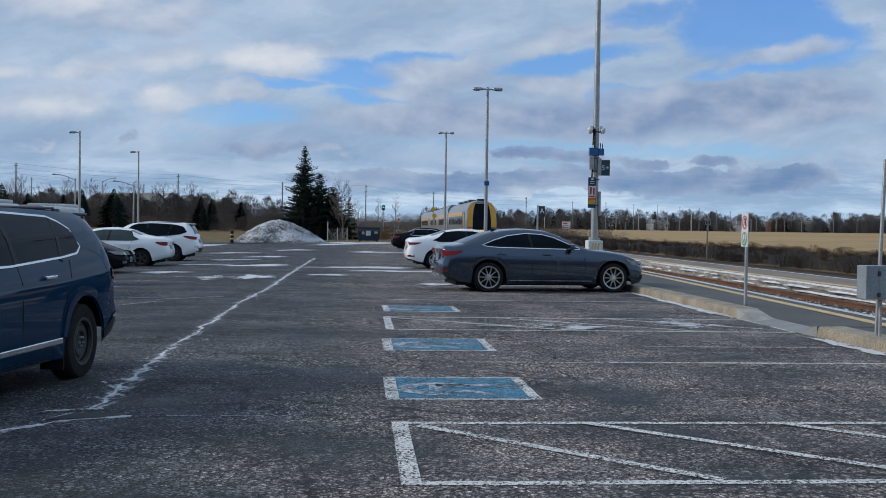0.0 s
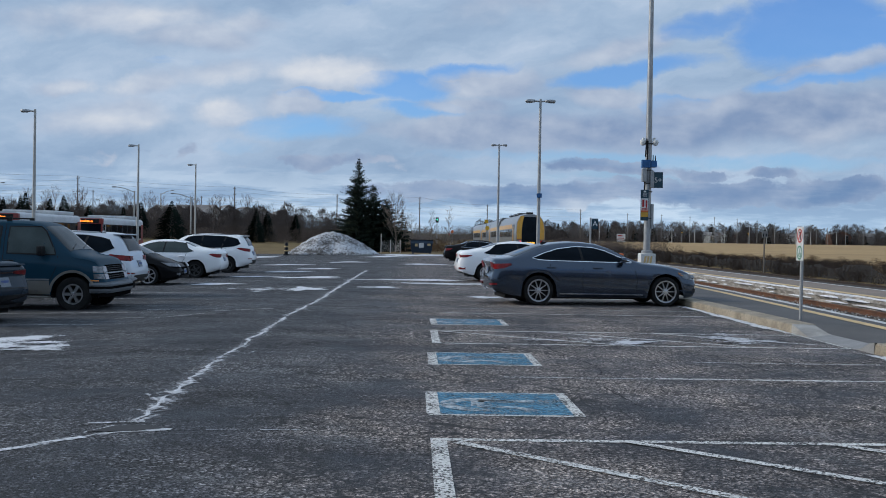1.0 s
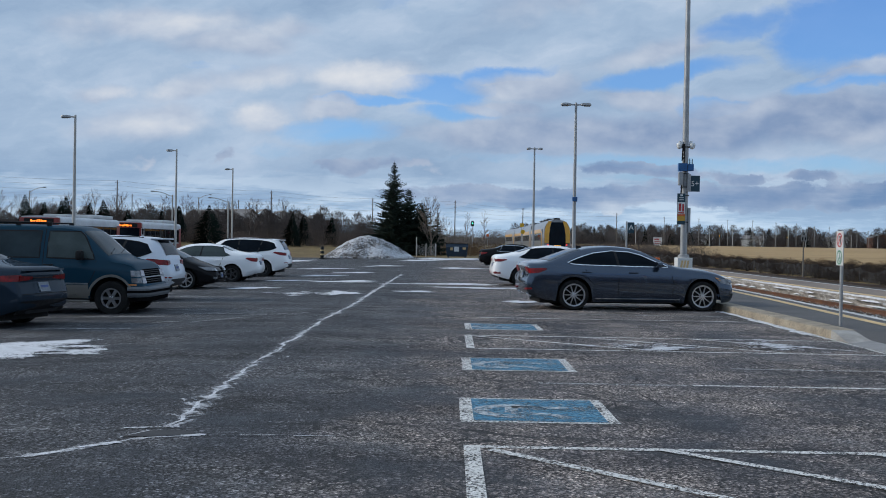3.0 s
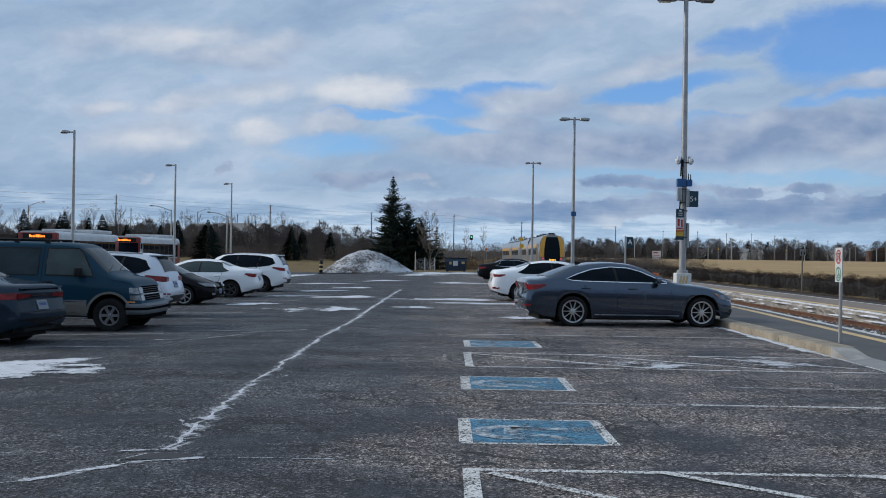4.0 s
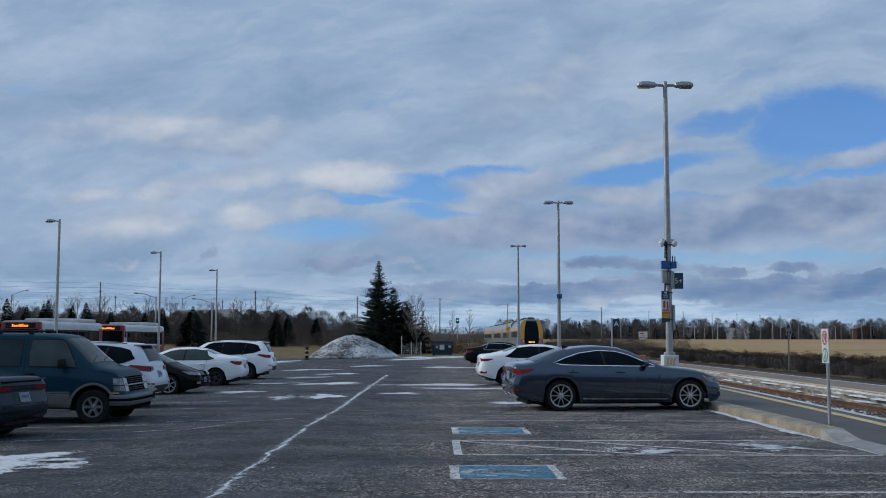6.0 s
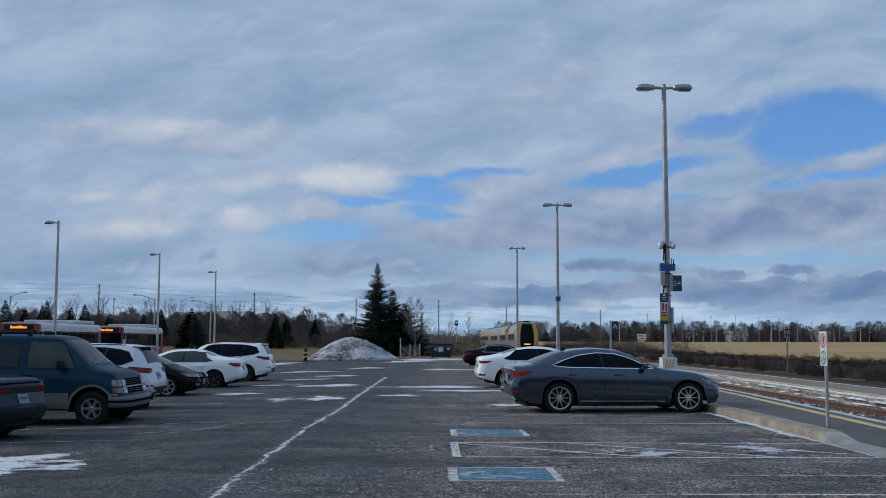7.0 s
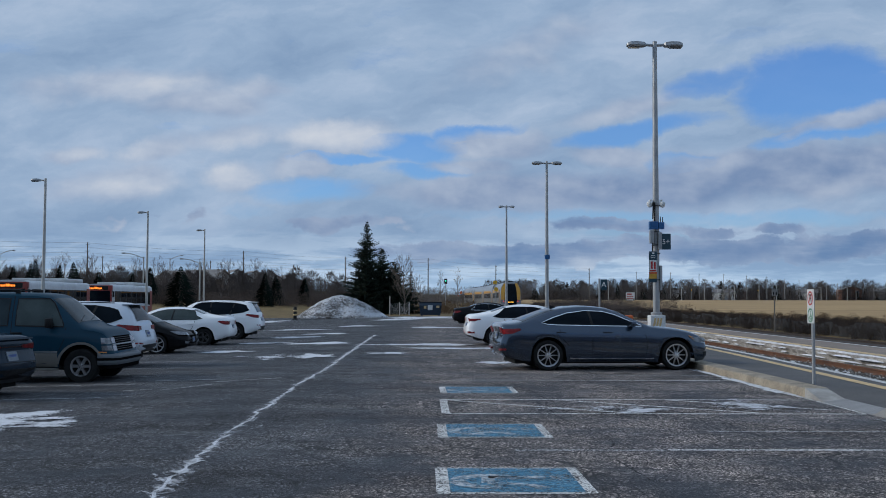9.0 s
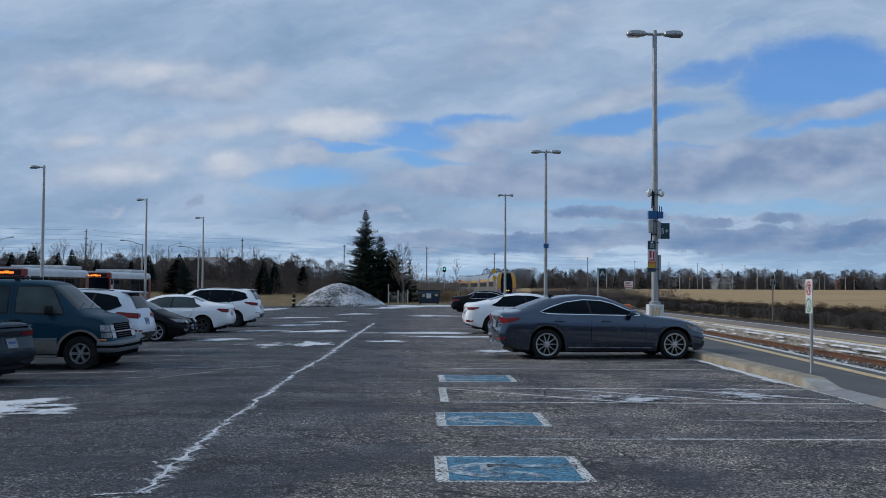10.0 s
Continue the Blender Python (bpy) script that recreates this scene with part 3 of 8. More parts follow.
def land_z(x, y):
    """The land lies just under the paving and rises very slightly far off."""
    z = lot_z(x) - 0.03
    # to the left the grass climbs to a road bank; ahead and to the right it rises slowly to the far fields
    r = math.hypot(max(0.0, -x - 38), max(0.0, y - 99))
    u = min(1.0, r / 50)
    bank_z = 1.55 * u * u * (3 - 2 * u) + 0.008 * max(0.0, r - 50)
    r = math.hypot(max(0.0, x - 22), max(0.0, y - 110))
    plain_z = 0.0056 * max(0.0, r - 8) * min(1.0, r / 60)
    k = min(1.0, max(0.0, (x + 16) / 12))
    # the railway lies in a shallow cutting between the platforms
    cut = 0.5 * min(1.0, max(0.0, (x - 5) / 5)) * min(1.0, max(0.0, (20 - x) / 5)) * min(1.0, max(0.0, (230 - y) / 60))
    return z + bank_z * (1 - k) + plain_z * k - cut


def sheet(name, xs, ys, height, material, kind="structure", label="", category=""):
    bm = bmesh.new()
    grid = [[bm.verts.new((x, y, height(x, y))) for x in xs] for y in ys]
    for a, b in zip(grid, grid[1:]):
        for i in range(len(xs) - 1):
            f = bm.faces.new((a[i], a[i + 1], b[i + 1], b[i]))
            f.smooth = True
    return tagged(part(name, bm, material), label, category, kind=kind)


def spaced(a, b, step):
    n = max(1, round((b - a) / step))
    return [a + (b - a) * i / n for i in range(n + 1)]


# ---------------------------------------------------------------- ground
sheet("ground", spaced(-1500, -100, 140) + spaced(-90, 40, 5) + spaced(60, 1500, 60), spaced(-120, 90, 15) + spaced(95, 220, 5) + spaced(240, 2400, 60), land_z, GRASS,
      label="brown winter grass and flat land out to the horizon", category="ground")
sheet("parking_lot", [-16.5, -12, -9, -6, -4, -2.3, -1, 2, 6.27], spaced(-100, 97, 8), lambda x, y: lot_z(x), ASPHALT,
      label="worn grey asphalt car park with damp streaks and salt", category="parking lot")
sheet("bus_road", spaced(-34, -18.2, 4), spaced(-60, 97, 10), lambda x, y: (lot_z(x) + 0.012 if y < 98 else max(lot_z(x) + 0.012, land_z(x, y) + 0.05)), ASPHALT,
      label="grey asphalt bus lane beside the car park", category="road")


def decal(name, outline, material, label, category, lift=0.005):
    """A thin painted or frosted patch that follows the paving."""
    bm = bmesh.new()
    core = bm.verts.layers.float.new("core")
    vs = [bm.verts.new((x, y, lot_z(x) + lift)) for x, y in outline]
    if len(vs) > 8:
        # a fan with a core, so that frost thins out towards its rim
        cx, cy = sum(v.co.x for v in vs) / len(vs), sum(v.co.y for v in vs) / len(vs)
        mids = [bm.verts.new((cx + (v.co.x - cx) * 0.6, cy + (v.co.y - cy) * 0.6, lot_z(cx + (v.co.x - cx) * 0.6) + lift)) for v in vs]
        hub = bm.verts.new((cx, cy, lot_z(cx) + lift))
        for v in mids:
            v[core] = 0.75
        hub[core] = 1.0
        n = len(vs)
        for i in range(n):
            bm.faces.new((vs[i], vs[(i + 1) % n], mids[(i + 1) % n], mids[i]))
            bm.faces.new((mids[i], mids[(i + 1) % n], hub))
    else:
        bm.faces.new(vs)
        bmesh.ops.triangulate(bm, faces=bm.faces)
    return tagged(part(name, bm, material), label, category, kind="structure")


def stroke(name, a, b, width, material, label="worn white painted parking line", category="line", lift=0.005):
    a, b = Vector((*a, 0)), Vector((*b, 0))
    s = (b - a).normalized().cross(Vector((0, 0, 1))) * width / 2
    return decal(name, [(p.x, p.y) for p in (a - s, b - s, b + s, a + s)], material, label, category, lift)


def ragged(cx, cy, rx, ry, rng, n=44, rough=0.42):
    k = [rng.uniform(0, 6.28) for _ in range(4)]
    pts = []
    for i in range(n):
        a = 2 * math.pi * i / n
        r = 1 + rough * (0.5 * math.sin(3 * a + k[0]) + 0.4 * math.sin(5 * a + k[1]) + 0.3 * math.sin(9 * a + k[2]) + 0.25 * rng.uniform(-1, 1))
        pts.append((cx + rx * r * math.cos(a), cy + ry * r * math.sin(a)))
    return pts


# parking lines of the right-hand row
for y, x0, x1, m in ((5.72, 0.10, 6.2, WHITE_LINE), (7.53, 0.10, 6.2, WHITE_LINE), (11.04, 2.55, 6.2, WHITE_LINE), (11.02, 0.9, 2.5, FAINT_LINE), (14.52, 0.25, 6.2, WHITE_LINE), (16.55, 0.2, 6.2, WHITE_LINE),
                      (12.6, 3.4, 5.9, FAINT_LINE), (20.5, 0.5, 6.2, WHITE_LINE), (21.9, 0.9, 6.0, FAINT_LINE), (26.1, 1.2, 6.2, WHITE_LINE), (30.6, 1.2, 5.9, FAINT_LINE), (33.6, 1.2, 5.9, FAINT_LINE)):
    stroke("parking_line", (x0, y), (x1, y), 0.09, m)
for x, y0, y1 in ((0.105, 5.68, 7.57), (0.235, 14.48, 16.6)):
    stroke("parking_line", (x, y0), (x, y1), 0.12, WHITE_LINE, lift=0.0068)
# hatching of the two access aisles
for a, b in (((0.24, 7.42), (1.95, 5.76)), ((1.50, 7.53), (3.45, 5.74)), ((3.05, 7.50), (4.9, 5.76))):
    stroke("parking_line", a, b, 0.095, WHITE_LINE, lift=0.009)
for a, b in (((0.3, 16.4), (2.8, 14.6)), ((2.0, 16.5), (4.7, 14.6)), ((3.8, 16.5), (5.9, 15.0))):
    stroke("parking_line", a, b, 0.095, WHITE_LINE, lift=0.009)

# ---------------------------------------------------------------- kerb, platforms and track
def strip(name, xs_of, ys, z_of, material, label, category):
    """A band along the track between two lines."""
    bm = bmesh.new()
    rows = [[bm.verts.new((x, y, z)) for x, z in zip(xs_of(y), z_of)] for y in ys]
    for a, b in zip(rows, rows[1:]):
        for i in range(len(a) - 1):
            bm.faces.new((a[i], a[i + 1], b[i + 1], b[i]))
    return tagged(part(name, bm, material), label, category, kind="structure")


TRACK = [(-100, 8.2), (0, 9.95), (20, 10.65), (40, 11.27), (70, 11.80), (100, 11.90), (120, 12.05), (140, 12.5), (160, 13.1), (180, 13.45), (200, 13.45), (230, 12.8), (260, 11.2), (300, 8.0), (400, -6), (600, -48)]


def track_x(y):
    """Centre line of the track, which bends away gently far off."""
    for (y0, _), (y1, _), k in zip(TRACK, TRACK[1:], range(99)):
        if y <= y1 or k == len(TRACK) - 2:
            p0 = TRACK[max(0, k - 1)]
            p1, p2 = TRACK[k], TRACK[k + 1]
            p3 = TRACK[min(len(TRACK) - 1, k + 2)]
            m1 = (p2[1] - p0[1]) / (p2[0] - p0[0])
            m2 = (p3[1] - p1[1]) / (p3[0] - p1[0])
            h = p2[0] - p1[0]
            u = (y - p1[0]) / h
            return ((2 * u**3 - 3 * u**2 + 1) * p1[1] + (u**3 - 2 * u**2 + u) * h * m1 + (-2 * u**3 + 3 * u**2) * p2[1] + (u**3 - u**2) * h * m2)


YS = spaced(-90, 6, 8) + [9, 12, 13.9, 13.92, 17.0, 17.02] + spaced(20, 112, 4)
YS_FAR = spaced(-90, 420, 6)
# edge of the near platform runs with the track
def edge_x(y):
    return track_x(y) - 1.98 - max(0, 30 - y) * 0.032


bm = bmesh.new()
rows = []
for y in YS:
    x0, x1 = (7.32 if 13.91 < y < 17.01 else 6.6), edge_x(y)
    rows.append([bm.verts.new(p) for p in ((x0, y, -0.3), (x0, y, 0.145), (x1, y, 0.15), (x1, y, -0.45))])
for a, b in zip(rows, rows[1:]):
    for i in range(3):
        bm.faces.new((a[i], a[i + 1], b[i + 1], b[i]))
tagged(part("platform_near", bm, PLATFORM), "dark asphalt station platform with painted edge", "platform", kind="structure")
strip("platform_yellow_line", lambda y: (edge_x(y) - 0.62, edge_x(y) - 0.40), YS, (0.155, 0.155), YELLOW_PAINT, "worn yellow safety line on platform", "line")
strip("platform_white_edge", lambda y: (edge_x(y) - 0.16, edge_x(y) + 0.01), YS, (0.156, 0.157), WHITE_PAINT, "worn white platform edge line", "line")
strip("track_bed", lambda y: (track_x(y) - 1.9, track_x(y) - 1.6, track_x(y) + 1.6, track_x(y) + 1.9), YS_FAR, (-0.40, -0.30, -0.30, -0.40), BALLAST, "grey brown ballast of the railway track", "track bed")
# loose stones on the ballast beside the rails
rng = random.Random(4)
bm = bmesh.new()
for _ in range(5200):
    y = 9 + 70 * rng.random() ** 1.6
    x = track_x(y) + rng.uniform(-1.7, 1.6)
    r = rng.uniform(0.025, 0.055)
    vs = [bm.verts.new((x + r * rng.uniform(-1, 1), y + r * rng.uniform(-1, 1), -0.30 + r * rng.uniform(-0.4, 1.5))) for _ in range(4)]
    for q in ((0, 1, 2), (0, 1, 3), (0, 2, 3), (1, 2, 3)):
        bm.faces.new([vs[i] for i in q])
tagged(part("ballast_stones", bm, PALE_CONCRETE), "loose pale ballast stones between the rails", "gravel", kind="stuff")


# old snow that lies between the platform edge and the near rail
bm = bmesh.new()
for _ in range(1500):
    y = 9 + 80 * rng.random() ** 1.5
    x = track_x(y) + rng.choice((rng.uniform(-1.75, -0.9), rng.uniform(0.9, 1.6), rng.uniform(-0.6, 0.6)))
    r = rng.uniform(0.04, 0.16)
    n = 6
    c0 = bm.verts.new((x, y, -0.30 + r * 0.32))
    ring = [bm.verts.new((x + r * rng.uniform(0.5, 1.1) * math.cos(i * 1.047), y + 1.6 * r * rng.uniform(0.5, 1.1) * math.sin(i * 1.047), -0.315)) for i in range(n)]
    for i in range(n):
        bm.faces.new((c0, ring[i], ring[(i + 1) % n]))
tagged(part("trackside_snow", bm, SNOW, smooth=True), "old snow in lumps on the ballast", "snow", kind="stuff")


OLD_RUST = surface("dark old rail steel", (0.055, 0.038, 0.030), (0.035, 0.026, 0.022), 3, 0.8, grain=40, fine=0.4)


def rail(offset, ys, centre, z=-0.15, steel=RUST):
    bm = bmesh.new()
    shape = ((-0.075, -0.15), (-0.075, -0.13), (-0.012, -0.11), (-0.012, -0.05), (-0.036, -0.035), (-0.036, 0), (0.036, 0), (0.036, -0.035), (0.012, -0.05), (0.012, -0.11), (0.075, -0.13), (0.075, -0.15))
    rows = [[bm.verts.new((centre(y) + offset + dx, y, z + dz)) for dx, dz in shape] for y in ys]
    n = len(shape)
    for a, b in zip(rows, rows[1:]):
        for i in range(n):
            bm.faces.new((a[i], a[(i + 1) % n], b[(i + 1) % n], b[i]))
    return tagged(part("rail", bm, steel), "rust brown steel rail on the track", "rail", "rails", kind="structure")


rail(-0.755, YS_FAR, track_x)
rail(0.755, YS_FAR, track_x)
tie = bmesh.new()
box(tie, -1.3, 1.3, -0.11, 0.11, -0.44, -0.282, 0.01)
tie_ob = tagged(part("railway_tie", tie, TIE), "weathered dark timber railway tie", "railway tie", "ties of the track")
tie_ob.matrix_basis = pose(track_x(8), 8, 0)
for i in range(1, 230):
    copy_thing(tie_ob, pose(track_x(8 + i * 0.6), 8 + i * 0.6, 0))


# far platform with a rough concrete face
def far_edge(y):
    return track_x(y) + 1.72


bm = bmesh.new()
rng = random.Random(9)
rows = []
for y in spaced(-60, 112, 0.35):
    e = far_edge(y)
    j = [rng.uniform(-0.06, 0.06) for _ in range(4)]
    rows.append([bm.verts.new(p) for p in ((e + j[0], y, -0.5), (e + 0.04 + j[1], y, -0.22), (e - 0.02 + j[2] * 0.7, y, -0.09), (e + 0.03 + j[3] * 0.5, y, 0.01), (e + 0.16, y, 0.035))])
for a, b in zip(rows, rows[1:]):
    for i in range(4):
        bm.faces.new((a[i], a[i + 1], b[i + 1], b[i]))
tagged(part("platform_far_face", bm, FACE, smooth=False), "rough spalled pale concrete platform face with snow", "platform", kind="structure")
strip("platform_far", lambda y: (far_edge(y) + 0.16, far_edge(y) + 2.5, far_edge(y) + 2.5), spaced(-60, 112, 6), (0.035, 0.05, -0.4), PLATFORM_FAR, "sanded grey brown second station platform", "platform")
strip("platform_far_yellow_line", lambda y: (far_edge(y) + 0.26, far_edge(y) + 0.62), spaced(-60, 112, 6), (0.043, 0.045), YELLOW_PAINT, "worn yellow safety line on second platform", "line")
strip("platform_far_back_line", lambda y: (far_edge(y) + 2.28, far_edge(y) + 2.46), spaced(-60, 112, 6), (0.056, 0.058), WHITE_PAINT, "worn white edge line on second platform", "line")
# snow that clings along the broken edge, in drifts of its own length
bm = bmesh.new()
for _ in range(520):
    y = 8 + 100 * rng.random() ** 1.4
    e = far_edge(y) + rng.choice((rng.uniform(0.02, 0.16), rng.uniform(0.02, 0.16), rng.uniform(-0.08, 0.0)))
    z = 0.03 if e > far_edge(y) else rng.choice((-0.07, -0.2, -0.32))
    half, deep = rng.uniform(0.2, 1.2), rng.uniform(0.012, 0.045)
    mid = [bm.verts.new((e + rng.uniform(-0.02, 0.02), y + half * k, z + deep * (0.55 - 0.4 * abs(k)))) for k in (-0.5, 0.0, 0.5)]
    low = [bm.verts.new((e + deep * sx * 1.2, y + half * k, z - 0.03)) for sx in (-1, 1) for k in (-0.7, 0.0, 0.7)]
    tips = [bm.verts.new((e, y + half * k, z - 0.02)) for k in (-1, 1)]
    for side in (low[:3], low[3:]):
        bm.faces.new((tips[0], mid[0], side[0]))
        bm.faces.new((tips[1], mid[2], side[2]))
        for i in range(2):
            bm.faces.new((mid[i], mid[i + 1], side[i + 1], side[i]))
tagged(part("platform_snow", bm, SNOW, smooth=True), "old snow clinging along the broken platform edge", "snow", kind="stuff")
rail(0.0, spaced(-60, 200, 6), lambda y: far_edge(y) + 3.5, -0.02, OLD_RUST)
rail(1.5, spaced(-60, 200, 6), lambda y: far_edge(y) + 3.5, -0.02, OLD_RUST)
strip("second_track_bed", lambda y: (far_edge(y) + 2.5, far_edge(y) + 2.9, far_edge(y) + 6.6, far_edge(y) + 8.0), spaced(-60, 200, 6), (-0.16, -0.12, -0.12, -0.2), CINDER, "dark cinder bed of the second track", "track bed")

# kerb with its dropped corner
def kerb_piece(y0, y1, z0, z1):
    bm = bmesh.new()
    vs = []
    for y, z in ((y0, z0), (y1, z1)):
        vs.append([bm.verts.new(p) for p in ((6.25, y, -0.1), (6.27, y, max(0.002, z - 0.02)), (6.30, y, z), (6.66, y, z + 0.006), (6.66, y, -0.1))])
    for i in range(4):
        bm.faces.new((vs[0][i], vs[0][i + 1], vs[1][i + 1], vs[1][i]))
    bm.faces.new(vs[0]), bm.faces.new(vs[1][::-1])
    return bm


kerb = thing("kerb", "weathered tan concrete kerb with a dropped crossing", "kerb", kind="structure")
for y0, y1, a, b in ((-40, 11.0, 0.152, 0.152), (11.02, 13.9, 0.152, 0.152), (17.0, 19.7, 0.152, 0.152), (19.72, 22.7, 0.152, 0.152), (22.72, 32, 0.152, 0.152), (32.02, 45, 0.152, 0.152), (45.02, 60, 0.152, 0.152), (60.02, 96, 0.152, 0.152)):
    part("kerbstone", kerb_piece(y0, y1, a, b), CONCRETE, kerb)
def ramp_z(x, y):
    k = min(1.0, max(0.0, (y - 14.0) / 0.4)) * min(1.0, max(0.0, (16.95 - y) / 0.65))
    return 0.153 + k * (0.006 + 0.147 * (x - 6.26) / 1.09 - 0.153)


def ramp_part(name, x0, x1, y0, y1, material, label, skirt=False):
    bm = bmesh.new()
    grid = []
    for y in spaced(y0, y1, 0.15):
        row = [bm.verts.new((x, y, ramp_z(x, y))) for x in spaced(x0, x1, 0.12)]
        if skirt:
            row.insert(0, bm.verts.new((x0 - 0.01, y, -0.08)))
        grid.append(row)
    for a, b in zip(grid, grid[1:]):
        for i in range(len(a) - 1):
            bm.faces.new((a[i], a[i + 1], b[i + 1], b[i]))
    part(name, bm, material, kerb, label, smooth=True)


ramp_part("flush_strip", 6.26, 6.62, 13.9, 16.25, GREY_CONCRETE, "grey flush concrete strip", True)
ramp_part("asphalt_ramp", 6.62, 7.35, 13.9, 17.0, PLATFORM, "dark asphalt ramp")
ramp_part("concrete_flare", 6.26, 6.62, 16.25, 17.0, PALE_CONCRETE, "pale concrete flare of the dropped crossing", True)
rng = random.Random(2)
stroke("parking_line", (6.2, 14.55), (6.2, 16.9), 0.06, WHITE_LINE)
for k, (y, ry, rx) in enumerate(((17.4, 0.6, 0.14), (18.4, 1.1, 0.22), (20.3, 1.7, 0.20), (22.4, 1.6, 0.16), (13.1, 0.7, 0.24), (12.2, 0.6, 0.2))):
    decal("snow_patch", ragged(6.24 - rx * 0.45, y, rx * 0.75, ry, rng), FROST, "thin white snow along the kerb foot", "snow", 0.011 + 0.0004 * k)

# ---------------------------------------------------------------- marks on the paving
def turned(cx, cy, w, h, a):
    c, s = math.cos(radians(a)), math.sin(radians(a))
    return [(cx + c * x - s * y, cy + s * x + c * y) for x, y in ((-w / 2, -h / 2), (w / 2, -h / 2), (w / 2, h / 2), (-w / 2, h / 2))]


for cx, cy, a in ((0.705, 9.22, 0), (0.765, 12.67, 0), (0.88, 18.30, 0.5)):
    w, h = 1.35, 1.32
    decal("accessible_bay_border", turned(cx, cy, w, h, a), WHITE_LINE, "worn white border of accessible parking marking", "marking")
    decal("accessible_bay_panel", turned(cx + 0.008, cy, w - 0.215, h - 0.12, a), BLUE_PAINT, "worn blue square of accessible parking marking", "marking", 0.008)
    # wheelchair symbol turned to the aisle: ring, seat, back, head
    c, s = math.cos(radians(a)), math.sin(radians(a))
    def at(u, v):
        return (cx + c * u - s * v, cy + s * u + c * v)
    bm = bmesh.new()
    ring = [(0.30, t) for t in range(20, 300, 14)]
    prev = None
    for r, t in ring:
        now = []
        for rr in (0.21, 0.36):
            u, v = at(-0.2 + rr * math.cos(radians(t)), -0.1 + rr * math.sin(radians(t)))
            now.append(bm.verts.new((u, v, 0.0115)))
        if prev:
            bm.faces.new((prev[0], prev[1], now[1], now[0]))
        prev = now
    for (u0, v0), (u1, v1), wd in (((-0.2, 0.1), (0.32, 0.1), 0.14), ((-0.2, 0.1), (-0.22, -0.2), 0.12), ((-0.22, -0.2), (0.12, -0.26), 0.13), ((0.12, -0.26), (0.26, -0.45), 0.12), ((0.36, 0.1), (0.50, 0.1), 0.17)):
        d = Vector((u1 - u0, v1 - v0)).normalized() * wd / 2
        bm.faces.new([bm.verts.new((*at(u, v), 0.0115)) for u, v in ((u0 - d.y, v0 + d.x), (u1 - d.y, v1 + d.x), (u1 + d.y, v1 - d.x), (u0 + d.y, v0 - d.x))])
    tagged(part("wheelchair_symbol", bm, worn("flaking white symbol paint", (0.58, 0.61, 0.63), 0.475, (0.14, 0.32, 0.45))), "flaking white wheelchair symbol on blue panel", "marking", kind="structure")

# long frosted joint
rng = random.Random(11)
def joint(points, w0, w1, material, lift, name="paving_joint", label="white frost caught in a ragged paving joint"):
    left, right = [], []
    total = len(points) - 1
    for (x0, y0), (x1, y1), k in zip(points, points[1:], range(total)):
        n = max(2, int(math.hypot(x1 - x0, y1 - y0) / 0.05))
        for i in range(n):
            u = i / n
            f = (k + u) / total
            w = (w0 + (w1 - w0) * f) * (0.6 + 0.9 * abs(noise.noise((x0 * 3 + u * 5 + k * 7, y0, 1.0))) + 0.08 * rng.random())
            j = 0.06 * noise.noise((y0 * 0.8 + (y1 - y0) * u * 0.8, x0 + (x1 - x0) * u, 5.0)) + 0.05 * noise.noise((y0 * 4 + (y1 - y0) * u * 4, x0, 9.0)) + 0.004 * rng.uniform(-1, 1)
            d = Vector((x1 - x0, y1 - y0)).normalized()
            px, py = x0 + (x1 - x0) * u + d.y * j, y0 + (y1 - y0) * u - d.x * j
            left.append((px - d.y * w / 2, py + d.x * w / 2))
            right.append((px + d.y * w / 2, py - d.x * w / 2))
    bm = bmesh.new()
    core = bm.verts.layers.float.new("core")
    rows = []
    for a, b in zip(left, right):
        c = ((a[0] + b[0]) / 2, (a[1] + b[1]) / 2)
        rows.append([bm.verts.new((*q, lot_z(q[0]) + lift)) for q in (a, c, b)])
        rows[-1][1][core] = 1.0
    for a, b in zip(rows, rows[1:]):
        for i in range(2):
            bm.faces.new((a[i], a[i + 1], b[i + 1], b[i]))
    return tagged(part(name, bm, material), label, "pavement crack", kind="structure")


MAIN = [(-2.3, 8.05), (-2.33, 10.3), (-2.42, 12.0), (-2.42, 14.3), (-2.45, 18.3), (-2.33, 23.2), (-2.3, 30.0), (-2.3, 38.0), (-2.25, 46)]
joint(MAIN[2:], 0.03, 0.13, CRACK_FILL, 0.006)
joint(MAIN[:3], 0.045, 0.04, CRACK_FILL, 0.006)
joint(MAIN[2:], 0.40, 0.66, JOINT_FROST, 0.0045)
joint(MAIN[:3], 0.66, 0.46, JOINT_FROST, 0.0047)
for a, b in (((-2.36, 9.2), (-2.60, 9.6)), ((-2.4, 12.4), (-2.12, 13.2)), ((-2.4, 10.6), (-2.15, 10.3))):
    joint([a, ((a[0] + b[0]) / 2 + 0.05, (a[1] + b[1]) / 2), b], 0.22, 0.10, JOINT_FROST, 0.0051)
ACROSS = [(-6.0, 6.2), (-3.1, 6.93), (-2.75, 7.19), (-2.42, 7.59), (-1.89, 7.74)]
joint(ACROSS, 0.016, 0.03, CRACK_FILL, 0.006)
joint(ACROSS, 0.16, 0.26, JOINT_FROST, 0.0042)
joint([(-2.75, 7.30), (-2.45, 7.75), (-2.3, 8.03)], 0.10, 0.22, JOINT_FROST, 0.0049)
joint([(-2.62, 8.02), (-2.40, 8.07), (-2.15, 8.12)], 0.05, 0.10, CRACK_FILL, 0.0064)
joint([(-3.0, 7.0), (-2.72, 7.24), (-2.45, 7.53)], 0.10, 0.10, CRACK_FILL, 0.0066)
